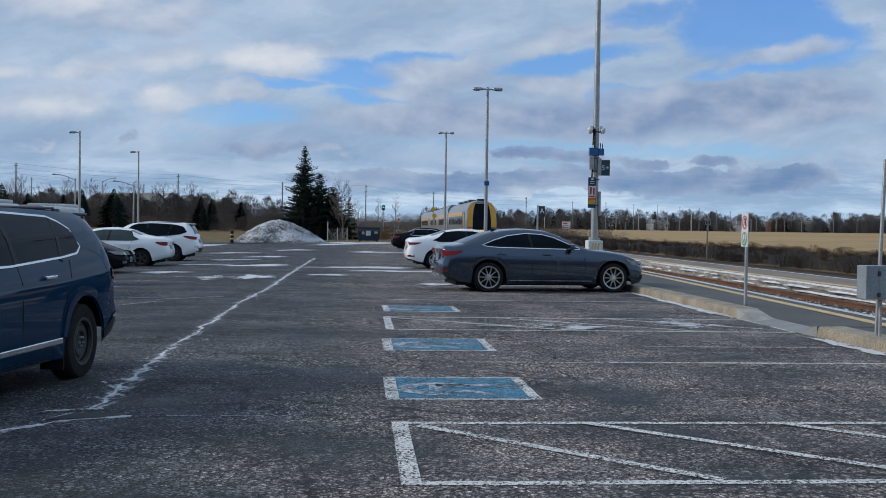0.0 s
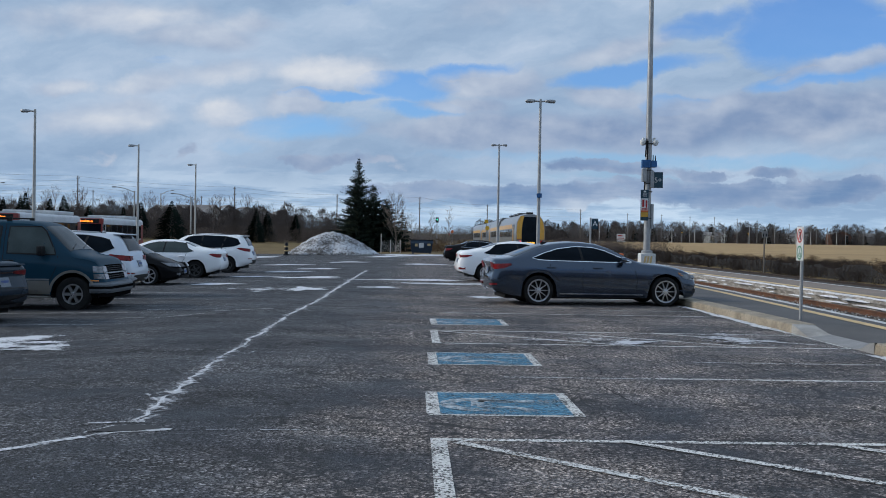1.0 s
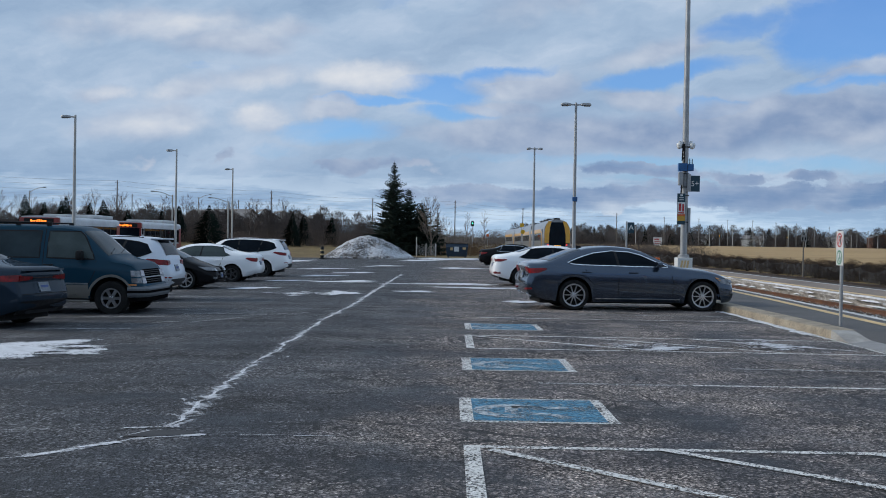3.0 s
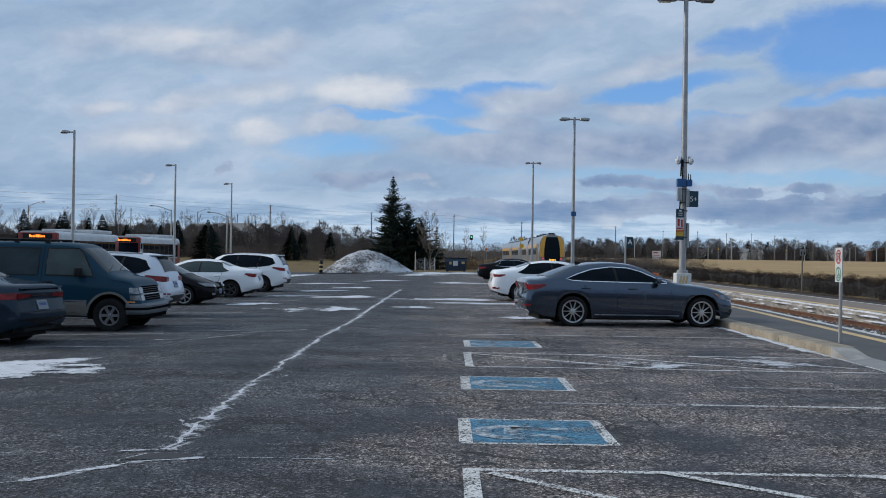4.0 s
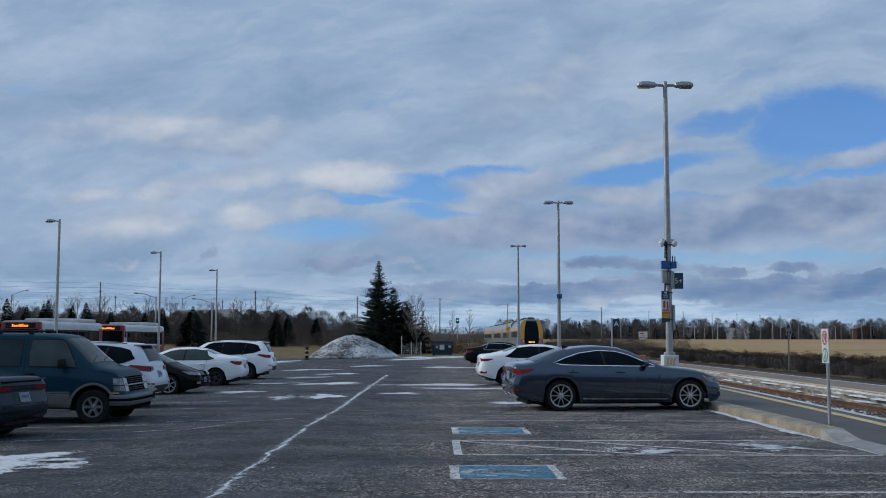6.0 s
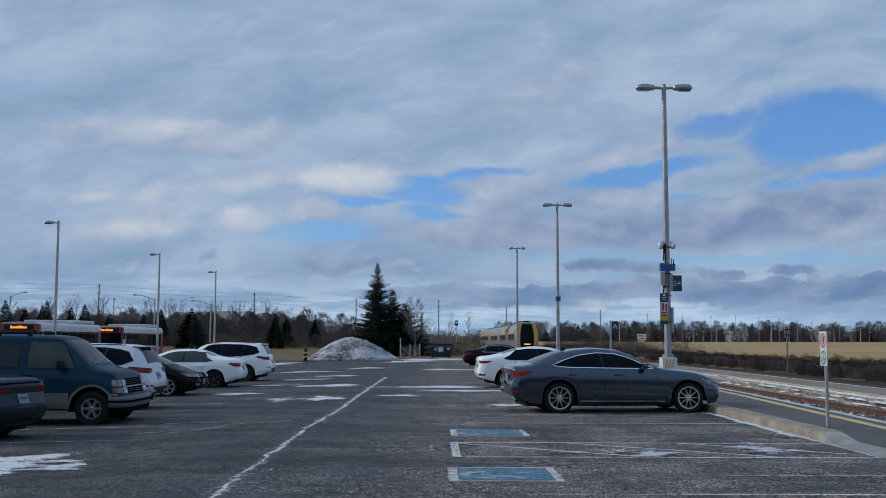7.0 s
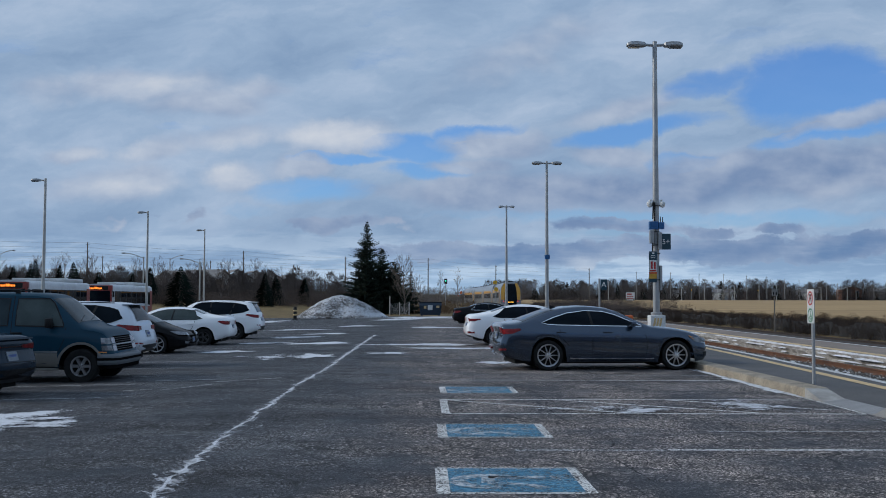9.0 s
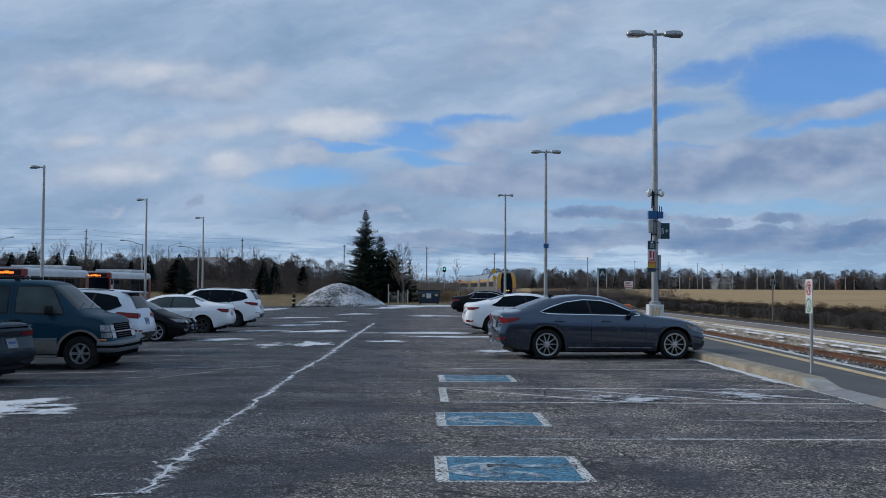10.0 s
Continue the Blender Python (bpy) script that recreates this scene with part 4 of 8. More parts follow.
joint([(-2.08, 7.72), (-1.97, 7.80), (-1.86, 7.79)], 0.10, 0.05, CRACK_FILL, 0.0066)
for a, b in ((-1.66, -1.34), (-1.25, -0.86)):
    joint([(a, 7.79), ((a + b) / 2, 7.80), (b, 7.80)], 0.016, 0.022, CRACK_FILL, 0.0066)
joint([(-1.9, 7.75), (-0.9, 7.82), (0.1, 7.80), (1.2, 7.86)], 0.03, 0.018, DARK_CRACK, 0.005, label="dark crack across the asphalt")
joint([(1.95, 9.2), (1.85, 10.6), (2.1, 12.0), (1.7, 14.4), (1.9, 17.0), (1.6, 20.0)], 0.024, 0.036, DARK_CRACK, 0.0045, label="dark crack across the asphalt")
decal("tar_patch", [(-2.52, 7.68), (-2.25, 7.69), (-2.0, 7.80), (-2.04, 7.90), (-2.2, 7.96), (-2.38, 7.92)], surface("dark tar patch", (0.045, 0.045, 0.048), (0.03, 0.03, 0.032), 4, 0.8, grain=40, relief=0.4), "small black tar patch on the asphalt", "patch", 0.0072)

patch_lift = 0.0125
# faded ghosts of old lines and frost patches
for a, b in (((-5.5, 18.7), (-5.0, 18.95)), ((-4.85, 18.7), (-4.1, 19.9)), ((-4.2, 20.4), (-3.0, 21.2)), ((-9.5, 17.2), (-5.5, 17.4)), ((-9.0, 20.0), (-5.7, 20.2)), ((-5.5, 20.9), (-4.1, 21.1)), ((-9.0, 22.4), (-5.4, 22.3)), ((-9.2, 27.5), (-5.6, 27.7)), ((-9, 24.9), (-5.9, 25.0)), ((-8, 35.0), (-5.2, 35.0))):
    stroke("parking_line", a, b, 0.10, FAINT_LINE, "faded white line on the asphalt")
for cx, cy, rx, ry, m in ((-6.35, 14.1, 1.35, 0.95, FROST), (-5.0, 13.6, 0.5, 0.5, THIN_FROST), (-6.35, 32.6, 0.75, 0.75, FROST), (-6.2, 38.9, 1.0, 0.45, FROST), (-3.9, 37.8, 1.3, 0.9, FROST), (-3.2, 29.2, 0.6, 1.0, FROST), (-5.6, 44.6, 1.1, 0.8, FROST),
                           (-1.1, 30.5, 0.6, 0.45, FROST), (1.2, 33.6, 1.9, 0.5, FROST), (0.3, 36.5, 1.4, 0.6, FROST), (-0.2, 36, 1.9, 0.5, FROST), (-4.6, 48.5, 1.1, 0.9, FROST), (-4.0, 62, 1.2, 1.4, FROST), (0.6, 58, 1.6, 1.2, FROST), (-7, 56, 1.5, 1.0, FROST),
                           (1.75, 26.0, 0.5, 0.45, FROST), (-4.5, 29, 1.0, 1.3, THIN_FROST), (3.05, 14.9, 0.50, 0.5, THIN_FROST), (4.75, 15.75, 0.5, 0.85, THIN_FROST), (4.9, 15.2, 0.7, 0.5, THIN_FROST), (2.6, 15.1, 1.1, 0.4, THIN_FROST),
                           (-0.5, 88, 3.0, 4.0, FROST), (-2.4, 80, 1.5, 3.0, FROST), (-12.4, 80, 1.6, 4.0, FROST), (2.5, 92, 3.0, 2.0, FROST), (-12.0, 70, 0.6, 4.0, FROST)):
    patch_lift += 0.00035
    decal("snow_patch", ragged(cx, cy, rx * 1.2, ry * 1.2, rng), m, "thin patch of packed snow and salt on asphalt", "snow", patch_lift)

# ---------------------------------------------------------------- vehicles
def curve_of(points):
    """A smooth curve through (x, z) points that never overshoots."""
    xs = [p[0] for p in points]
    zs = [p[1] for p in points]
    d = [(zs[i + 1] - zs[i]) / (xs[i + 1] - xs[i]) for i in range(len(xs) - 1)]
    m = [d[0]] + [0 if a * b <= 0 else 2 * a * b / (a + b) for a, b in zip(d, d[1:])] + [d[-1]]

    def f(x):
        if x <= xs[0]:
            return zs[0]
        if x >= xs[-1]:
            return zs[-1]
        k = max(i for i in range(len(xs) - 1) if xs[i] <= x)
        h = xs[k + 1] - xs[k]
        u = (x - xs[k]) / h
        return (2 * u**3 - 3 * u**2 + 1) * zs[k] + (u**3 - 2 * u**2 + u) * h * m[k] + (-2 * u**3 + 3 * u**2) * zs[k + 1] + (u**3 - u**2) * h * m[k + 1]
    return f


class Shell:
    """The skin of a car: x forward, y to its left, z up, origin on the ground under its middle."""

    def __init__(s, length, width, axles, radius, top, belt, sill, tumble, nose, tail, corner=0.55, flat=0.80, arch=0.07, crown=0.05):
        s.L, s.W, s.axles, s.R = length / 2, width / 2, axles, radius
        s.top, s.belt, s.low = curve_of(top), curve_of(belt), curve_of(sill)
        s.T, s.corner, s.flat, s.arch, s.crown = tumble, corner, flat, arch, crown
        s.nose, s.tail = curve_of(nose), curve_of(tail)

    def half(s, x):
        d = max(0.0, abs(x) - (s.L - s.corner)) / s.corner
        return s.W * (s.flat + (1 - s.flat) * math.sqrt(max(0.0, 1 - d * d))) * (1 - 0.02 * (x / s.L) ** 2)

    def bottom(s, x):
        z = s.low(x)
        for a in s.axles:
            r = s.R + s.arch
            if abs(x - a) < r:
                z = max(z, s.R + math.sqrt(r * r - (x - a) ** 2) - 0.0)
        return z

    def section(s, x):
        w, zb, zs, zt = s.half(x), s.bottom(x), s.belt(x), s.top(x)
        zb = min(zb, zs - 0.05)
        h = zs - zb
        zr = zs + max(0.35 * (zt - zs), (zt - zs) - s.crown)
        if zt - zs < 0.1:
            zr = zs + 0.45 * (zt - zs)
        wr = w * 0.955 - s.T * (zr - zs) - min(0.10, (zt - zs) * 0.3)
        wm = w * 0.955 - s.T * (zr - zs) * 0.5 - min(0.10, (zt - zs) * 0.3) * 0.25
        near = min(abs(x - a) / (s.R + s.arch) for a in s.axles)
        low = w * (0.985 - 0.065 * min(1.0, max(0.0, (near - 1.0) / 0.5)))
        z0 = min(s.low(x), zs - 0.05)
        outline = ((0.92, 0.0), (0.985, 0.10), (0.998, 0.30), (0.988, 0.55), (0.996, 0.80), (0.982, 0.875), (0.942, 1.0))

        def wide(z):
            f = (z - z0) / (zs - z0)
            for (k0, f0), (k1, f1) in zip(outline, outline[1:]):
                if f <= f1:
                    return w * (k0 + (k1 - k0) * (f - f0) / (f1 - f0))
            return w * 0.942
        # where the wheel arch cuts in, the skin keeps its curve and only starts higher up
        skin = []
        for i, (k, f) in enumerate(outline[1:6]):
            z = max(z0 + f * (zs - z0), zb + 0.004 * (i + 1))
            skin.append((wide(z), z))
        low = max(low, wide(zb)) if zb > z0 + 0.02 else low
        return [(low, zb)] + skin + [(w * 0.942, max(zs, zb + 0.03)),
                (wm, zs + 0.5 * (zr - zs)), (wr, zr), (wr * 0.90, zr + 0.55 * (zt - zr)), (wr * 0.6, zr + 0.9 * (zt - zr)), (0.0, zt)]

    def warp(s, x, y, z):
        """Rake and bulge of the two ends as seen from the side."""
        if x > 0:
            k = max(0.0, (x - (s.L - 0.7)) / 0.7)
            return x - s.nose(z) * k * k
        k = max(0.0, (-x - (s.L - 0.7)) / 0.7)
        return x + s.tail(z) * k * k

    def side_y(s, x, z):
        pts = s.section(x)[:9]
        if z <= pts[0][1]:
            return pts[0][0]
        for (y0, z0), (y1, z1) in zip(pts, pts[1:]):
            if z <= z1:
                return y0 + (y1 - y0) * (z - z0) / max(1e-6, z1 - z0)
        return pts[-1][0]

    def top_z(s, x, y):
        pts = s.section(x)[6:]
        y = abs(y)
        for (y0, z0), (y1, z1) in zip(pts, pts[1:]):
            if y >= y1:
                return z0 + (z1 - z0) * min(1.0, (y0 - y) / max(1e-6, y0 - y1))
        return pts[-1][1]

    def body(s, material, parent, label=""):
        xs = sorted(set([round(-s.L + 2 * s.L * i / 96, 4) for i in range(97)] + [round(e * (s.L - d), 4) for e in (-1, 1) for d in (0.01, 0.03)]))
        bm = bmesh.new()
        rows = []
        for x in xs:
            sec = s.section(x)
            row = [(y, z) for y, z in sec] + [(-y, z) for y, z in sec[-2::-1]]
            rows.append([bm.verts.new((s.warp(x, y, z), y, z)) for y, z in row])
        for a, b in zip(rows, rows[1:]):
            for i in range(len(a) - 1):
                bm.faces.new((a[i], a[i + 1], b[i + 1], b[i]))
        for r in (rows[0], rows[-1]):
            n = len(r)
            for i in range(n // 2):
                q = [r[i], r[i + 1], r[n - 2 - i], r[n - 1 - i]]
                q = list(dict.fromkeys(q))
                if len(q) > 2:
                    bm.faces.new(q)
        return part("body", bm, material, parent, label, smooth=True)

    def belly(s, parent):
        bm = bmesh.new()
        z = min(s.low(0), 0.3)
        box(bm, -s.L + 0.35, s.L - 0.35, -s.W * 0.72, s.W * 0.72, z - 0.04, z + 0.42)
        box(bm, s.axles[0] + s.R + 0.1, s.axles[1] - s.R - 0.1, -s.W * 0.93, s.W * 0.93, z, z + 0.05)
        box(bm, -s.L + 0.3, s.L - 0.3, -s.W * 0.45, s.W * 0.45, z + 0.3, z + 0.5)
        return part("underbody", bm, UNDER, parent, "black underbody")

    def side_patch(s, name, outline, material, parent, sides=(1, -1), lift=0.006, thick=0.0, label=""):
        """A panel that lies on the car's side, from an outline in (x, z)."""
        made = []
        for sd in sides:
            bm = bmesh.new()
            f = bm.faces.new([bm.verts.new((x, 0, z)) for x, z in outline])
            bmesh.ops.triangulate(bm, faces=[f])
            lo, hi = min(p[0] for p in outline), max(p[0] for p in outline)
            k = max(1, min(14, int((hi - lo) / 0.10)))
            cuts = [lo + (hi - lo) * i / (k + 1) for i in range(1, k + 1)] + [e * (s.L - d) for e in (-1, 1) for d in (0.004, 0.015, 0.04, 0.08, 0.14, 0.22)]
            for c in cuts:
                if lo < c < hi:
                    bmesh.ops.bisect_plane(bm, geom=bm.verts[:] + bm.edges[:] + bm.faces[:], plane_co=(c, 0, 0), plane_no=(1, 0, 0))
            z0, z1 = min(p[1] for p in outline), max(p[1] for p in outline)
            k = max(1, min(8, int((z1 - z0) / 0.05)))
            for i in range(1, k + 1):
                bmesh.ops.bisect_plane(bm, geom=bm.verts[:] + bm.edges[:] + bm.faces[:], plane_co=(0, 0, z0 + (z1 - z0) * i / (k + 1)), plane_no=(0, 0, 1))
            for v in bm.verts:
                x, z = v.co.x, v.co.z
                v.co = Vector((s.warp(x, 0, z), sd * (s.side_y(x, z) + lift), z))
            made.append(part(name, bm, material, parent, label, smooth=True))
        return made

    def outline_trim(s, name, outline, width, material, parent, sides=(1, -1), lift=0.010, closed=True, label=""):
        """A narrow bright strip that follows an outline on the car's side."""
        for sd in sides:
            bm = bmesh.new()
            pts = []
            n = len(outline)
            for i in range(n if closed else n - 1):
                a, b = outline[i], outline[(i + 1) % n]
                k = max(1, int(math.hypot(b[0] - a[0], b[1] - a[1]) / 0.15))
                pts += [(a[0] + (b[0] - a[0]) * j / k, a[1] + (b[1] - a[1]) * j / k) for j in range(k)]
            if not closed:
                pts.append(outline[-1])
            m = len(pts)
            rows = []
            for i, (x, z) in enumerate(pts):
                p, q = (pts[(i - 1) % m], pts[(i + 1) % m]) if closed else (pts[max(0, i - 1)], pts[min(m - 1, i + 1)])
                d = Vector((q[0] - p[0], q[1] - p[1])).normalized() * width / 2
                rows.append([])
                for sg, lf in ((1, 0), (1, lift), (-1, lift), (-1, 0)):
                    xx, zz = x - d.y * sg, z + d.x * sg
                    rows[-1].append(bm.verts.new((s.warp(xx, 0, zz), sd * (s.side_y(xx, zz) + lf), zz)))
            for a, b in zip(rows, rows[1:] + rows[:1] if closed else rows[1:]):
                for i in range(3):
                    bm.faces.new((a[i], a[i + 1], b[i + 1], b[i]))
            part(name, bm, material, parent, label)

    def pane(s, name, x0, x1, material, parent, reach=0.93, lift=0.006, pinch=0.0):
        """Windscreen or rear window on the sloping top between two stations."""
        bm = bmesh.new()
        rows = []
        for i in range(9):
            x = x0 + (x1 - x0) * i / 8
            w = s.section(x)[8][0] * (reach - pinch * abs(i / 8 - 0.0))
            rows.append([bm.verts.new((x, w * j / 8, s.top_z(x, w * j / 8) + lift)) for j in range(-8, 9)])
        for a, b in zip(rows, rows[1:]):
            for i in range(16):
                bm.faces.new((a[i], a[i + 1], b[i + 1], b[i]))
        return part(name, bm, material, parent, smooth=True)

    def end_x(s, y, z, end):
        """Where the skin lies at height z, y off the middle, at the nose (1) or the tail (-1)."""
        ref = s.half(s.L - s.corner) * (1 if end else 1)
        k = s.side_y(end * (s.L - s.corner - 0.05), z) / max(1e-6, s.half(s.L - s.corner - 0.05))
        r = abs(y) / max(1e-6, s.W * k * 0.98)
        if r <= s.flat:
            x = s.L
        else:
            u = min(1.0, (r - s.flat) / (1 - s.flat))
            x = s.L - s.corner + s.corner * math.sqrt(max(0.0, 1 - u * u))
        return s.warp(end * x, y, z)

    def end_patch(s, name, outline, material, parent, end, mirror=True, lift=0.008, label="", depth=0.03):
        """A panel on the nose or tail, from an outline in (y, z); it wraps round the corner."""
        for sd in ((1, -1) if mirror else (1,)):
            bm = bmesh.new()
            f = bm.faces.new([bm.verts.new((0, y, z)) for y, z in outline])
            bmesh.ops.triangulate(bm, faces=[f])
            lo, hi = min(p[0] for p in outline), max(p[0] for p in outline)
            cuts = max(1, min(8, int((hi - lo) / 0.08)))
            for i in range(1, cuts + 1):
                bmesh.ops.bisect_plane(bm, geom=bm.verts[:] + bm.edges[:] + bm.faces[:], plane_co=(0, lo + (hi - lo) * i / (cuts + 1), 0), plane_no=(0, 1, 0))
            r = bmesh.ops.extrude_face_region(bm, geom=bm.faces[:])
            front = {v for v in r["geom"] if isinstance(v, bmesh.types.BMVert)}
            for v in bm.verts:
                y, z = v.co.y, v.co.z
                x = s.end_x(y, z, end) + end * (lift if v in front else -depth)
                v.co = Vector((x, sd * y * (1 + (0.006 if v in front else -0.01)), z))
            part(name, bm, material, parent, label)


def wheel(parent, x, y, radius, width, spokes, rim_r, alloy, out, double=False, steel=False, label=""):
    """A wheel whose outer face looks to out (1 or -1 along y)."""
    w = new("wheel")
    w.parent = parent
    w.matrix_basis = pose(x, y, radius) @ (Matrix.Identity(4) if out > 0 else pose(0, 0, 0, 0, 0, 180))
    tagged(w, label)
    bm = bmesh.new()
    h, r = width / 2, radius
    lathe(bm, [(rim_r - 0.01, -h * 0.9), (rim_r + 0.02, -h), (r - 0.025, -h * 0.96), (r - 0.003, -h * 0.75), (r, -h * 0.3), (r, h * 0.3), (r - 0.003, h * 0.75), (r - 0.025, h * 0.96), (rim_r + 0.02, h), (rim_r - 0.012, h * 0.9), (rim_r - 0.03, h * 0.4), (rim_r - 0.03, -h * 0.8)], 36, "y")
    part("tyre", bm, RUBBER, w, smooth=True)
    # barrel and disc are coloured near-black for the shade behind the spokes
    bm = bmesh.new()
    lathe(bm, [(rim_r - 0.03, -h * 0.3), (rim_r - 0.028, h * 0.6)], 28, "y")
    part("barrel", bm, UNDER, w)
    bm = bmesh.new()
    lathe(bm, [(rim_r - 0.012, h * 0.80), (rim_r + 0.006, h * 0.92), (rim_r + 0.004, h * 0.99), (rim_r - 0.022, h * 0.96), (rim_r - 0.030, h * 0.70)], 36, "y")
    face = h * 0.80
    if steel:
        lathe(bm, [(rim_r - 0.04, face * 0.75), (rim_r * 0.72, face * 0.7), (rim_r * 0.62, face * 0.95), (rim_r * 0.45, face * 0.9), (rim_r * 0.36, face * 0.6), (0.0, face * 0.62)], 28, "y")
    else:
        lathe(bm, [(rim_r * 0.27, face * 0.3), (rim_r * 0.25, face), (rim_r * 0.18, face * 1.06), (0.0, face * 1.06)], 16, "y")
        for i in range(spokes):
            a = 2 * math.pi * i / spokes
            for da in ((-0.09, 0.09) if double else (0.0,)):
                ca, sa = math.cos(a + da), math.sin(a + da)
                w0, w1 = (0.024, 0.015) if spokes >= 9 else (0.040, 0.028)
                if spokes <= 6 and not double:
                    w0, w1 = 0.055, 0.060
                vs = []
                for rr, ww, dep in ((rim_r * 0.16, w0, face * 1.02), (rim_r - 0.02, w1, face * 0.98)):
                    for sw in (-1, 1):
                        for yy in (dep, dep - 0.05):
                            vs.append(bm.verts.new((rr * ca - sa * ww / 2 * sw, yy, rr * sa + ca * ww / 2 * sw)))
                for q in ((0, 2, 6, 4), (0, 4, 5, 1), (2, 3, 7, 6), (1, 5, 7, 3)):
                    bm.faces.new([vs[j] for j in q])
    rim = part("rim", bm, alloy, w, smooth=not steel)
    bm = bmesh.new()
    lathe(bm, [(rim_r - 0.035, face * 0.15), (0, face * 0.1)], 24, "y")
    part("brake_disc", bm, UNDER, w)
    for i in range(5):
        bm = bmesh.new()
        a = 2 * math.pi * (i + 0.3) / 5
        c = (rim_r * 0.2 * math.cos(a), face * 0.9, rim_r * 0.2 * math.sin(a))
        tube(bm, c, (c[0], face * 1.09, c[2]), 0.010, 0.010, 6)
        part("wheel_nut", bm, CHROME if not steel else STEEL, w)
    return w


def mirror_of(parent, shell, x, z, material, sides=(1, -1), size=(0.13, 0.20, 0.13)):
    for sd in sides:
        bm = bmesh.new()
        y = shell.side_y(x, z)
        box(bm, x - 0.03, x + 0.04, y - 0.03, y + 0.09, z - 0.02, z + 0.02)
        box(bm, x - size[0] / 2, x + size[0] / 2, y + 0.05, y + 0.05 + size[1], z - size[2] * 0.35, z + size[2] * 0.65, 0.045)
        for v in bm.verts:
            v.co.y *= sd
        part("mirror", bm, material, parent, smooth=True)


def handle_of(parent, shell, x, z, material, sides=(1, -1)):
    for sd in sides:
        bm = bmesh.new()
        y = shell.side_y(x, z)
        box(bm, x - 0.11, x + 0.11, y - 0.01, y + 0.045, z - 0.018, z + 0.018, 0.012)
        for v in bm.verts:
            v.co.y *= sd
        part("door_handle", bm, material, parent, smooth=True)


def seam(shell, parent, points, sides=(1, -1)):
    shell.outline_trim("door_gap", points, 0.012, UNDER, parent, sides, 0.003, closed=False)


def plate_of(parent, shell, end, z, half=0.155):
    shell.end_patch("plate", [(-half, z - 0.08), (half, z - 0.08), (half, z + 0.08), (-half, z + 0.08)], PLATE, parent, end, False, 0.018, "pale blue and white plate", 0.01)
    plate = [o for o in parent.children if o.name.startswith("plate")][-1]
    bm = bmesh.new()
    x = shell.end_x(0, z, end) + end * 0.022
    box(bm, min(x, x + end * 0.004), max(x, x + end * 0.004), -half * 0.75, half * 0.75, z - 0.035, z + 0.03)
    part("plate_bar", bm, PLATE_BLUE, plate)


def sedan_shell(L, W, H, axles, R, belt=0.93, hood=0.98, deck=1.05, fast=0.0, sill=0.20):
    """A three-box saloon."""
    h = L / 2
    top = [(-h, deck - 0.10), (-h + 0.08, deck), (-h + 0.45, deck + 0.03), (-h + 0.95 - fast, deck + 0.10), (-0.75, H - 0.05), (-0.25, H), (0.25, H - 0.03), (0.6, H - 0.12), (1.28, hood + 0.07), (1.42, hood), (h - 0.5, hood - 0.13), (h - 0.15, hood - 0.24), (h, hood - 0.34)]
    bl = [(-h, deck - 0.16), (-h + 0.5, belt + 0.07), (-0.8, belt + 0.03), (0.6, belt - 0.02), (1.4, hood - 0.10), (h - 0.5, hood - 0.22), (h, hood - 0.40)]
    sl = [(-h, 0.34), (-h + 0.4, 0.24), (axles[0], sill), (axles[1], sill), (h - 0.35, 0.21), (h, 0.24)]
    return Shell(L, W, axles, R, top, bl, sl, 0.42, [(0.2, 0.10), (0.4, 0.0), (0.6, 0.03), (0.75, 0.14), (1.1, 0.5)], [(0.25, 0.16), (0.45, 0.01), (0.6, 0.0), (0.8, 0.07), (0.98, 0.05), (1.2, 0.10)])


def finish_sedan(s, c, paint_mat, wheels, glass_mat, trim=None, tail_label="", doors=True, spoke=5, double=False, alloy=None, rim=0.23, back=True, front=True, H=1.45, belt=0.93, lamp="wide", fast=0.0, handle=None, window=None, screen=(0.50, 1.27), back_glass=None, gaps=(-0.18, 1.10, -0.95), grips=(-0.86, 0.16), mirror_x=0.86):
    alloy = alloy or ALLOY
    s.body(paint_mat, c)
    s.belly(c)
    h = s.L
    zb, zt = belt + 0.045, H - 0.105
    window = window or [(-h + 1.02 - fast, zb + 0.055), (-h + 1.25 - fast, zb + 0.165), (-0.98, zt - 0.03), (-0.55, zt + 0.015), (0.05, zt + 0.005), (0.38, zt - 0.06), (1.05, zb + 0.05), (1.08, zb + 0.005), (0.0, zb + 0.005), (-h + 1.25 - fast, zb + 0.012)]
    s.side_patch("side_window", window, glass_mat, c)
    s.outline_trim("window_pillar", [(gaps[0] + 0.02, zb + 0.005), (gaps[0] - 0.04, zt)], 0.055, BLACK, c, closed=False, lift=0.009)
    s.outline_trim("window_trim", window, 0.016, trim or BLACK, c)
    s.pane("windscreen", *screen, CLEAR, c, 0.92)
    s.pane("rear_window", *(back_glass or (-h + 1.00 - fast, -0.92)), glass_mat, c, 0.90)
    if doors:
        seam(s, c, [(gaps[0], 0.24), (gaps[0] + 0.02, zb)])
        seam(s, c, [(gaps[1], 0.26), (gaps[1] + 0.06, 0.6), (gaps[1] - 0.05, zb)])
        seam(s, c, [(s.axles[0] + 0.5, 0.55), (gaps[2], 0.72), (gaps[2] - 0.10, zb + 0.05)])
    for x in grips:
        handle_of(c, s, x, belt - 0.09, handle or paint_mat)
    mirror_of(c, s, mirror_x, belt + 0.08, paint_mat)
    for x in s.axles:
        for sd in (1, -1):
            wheels(c, x, sd, spoke, double, alloy, rim)


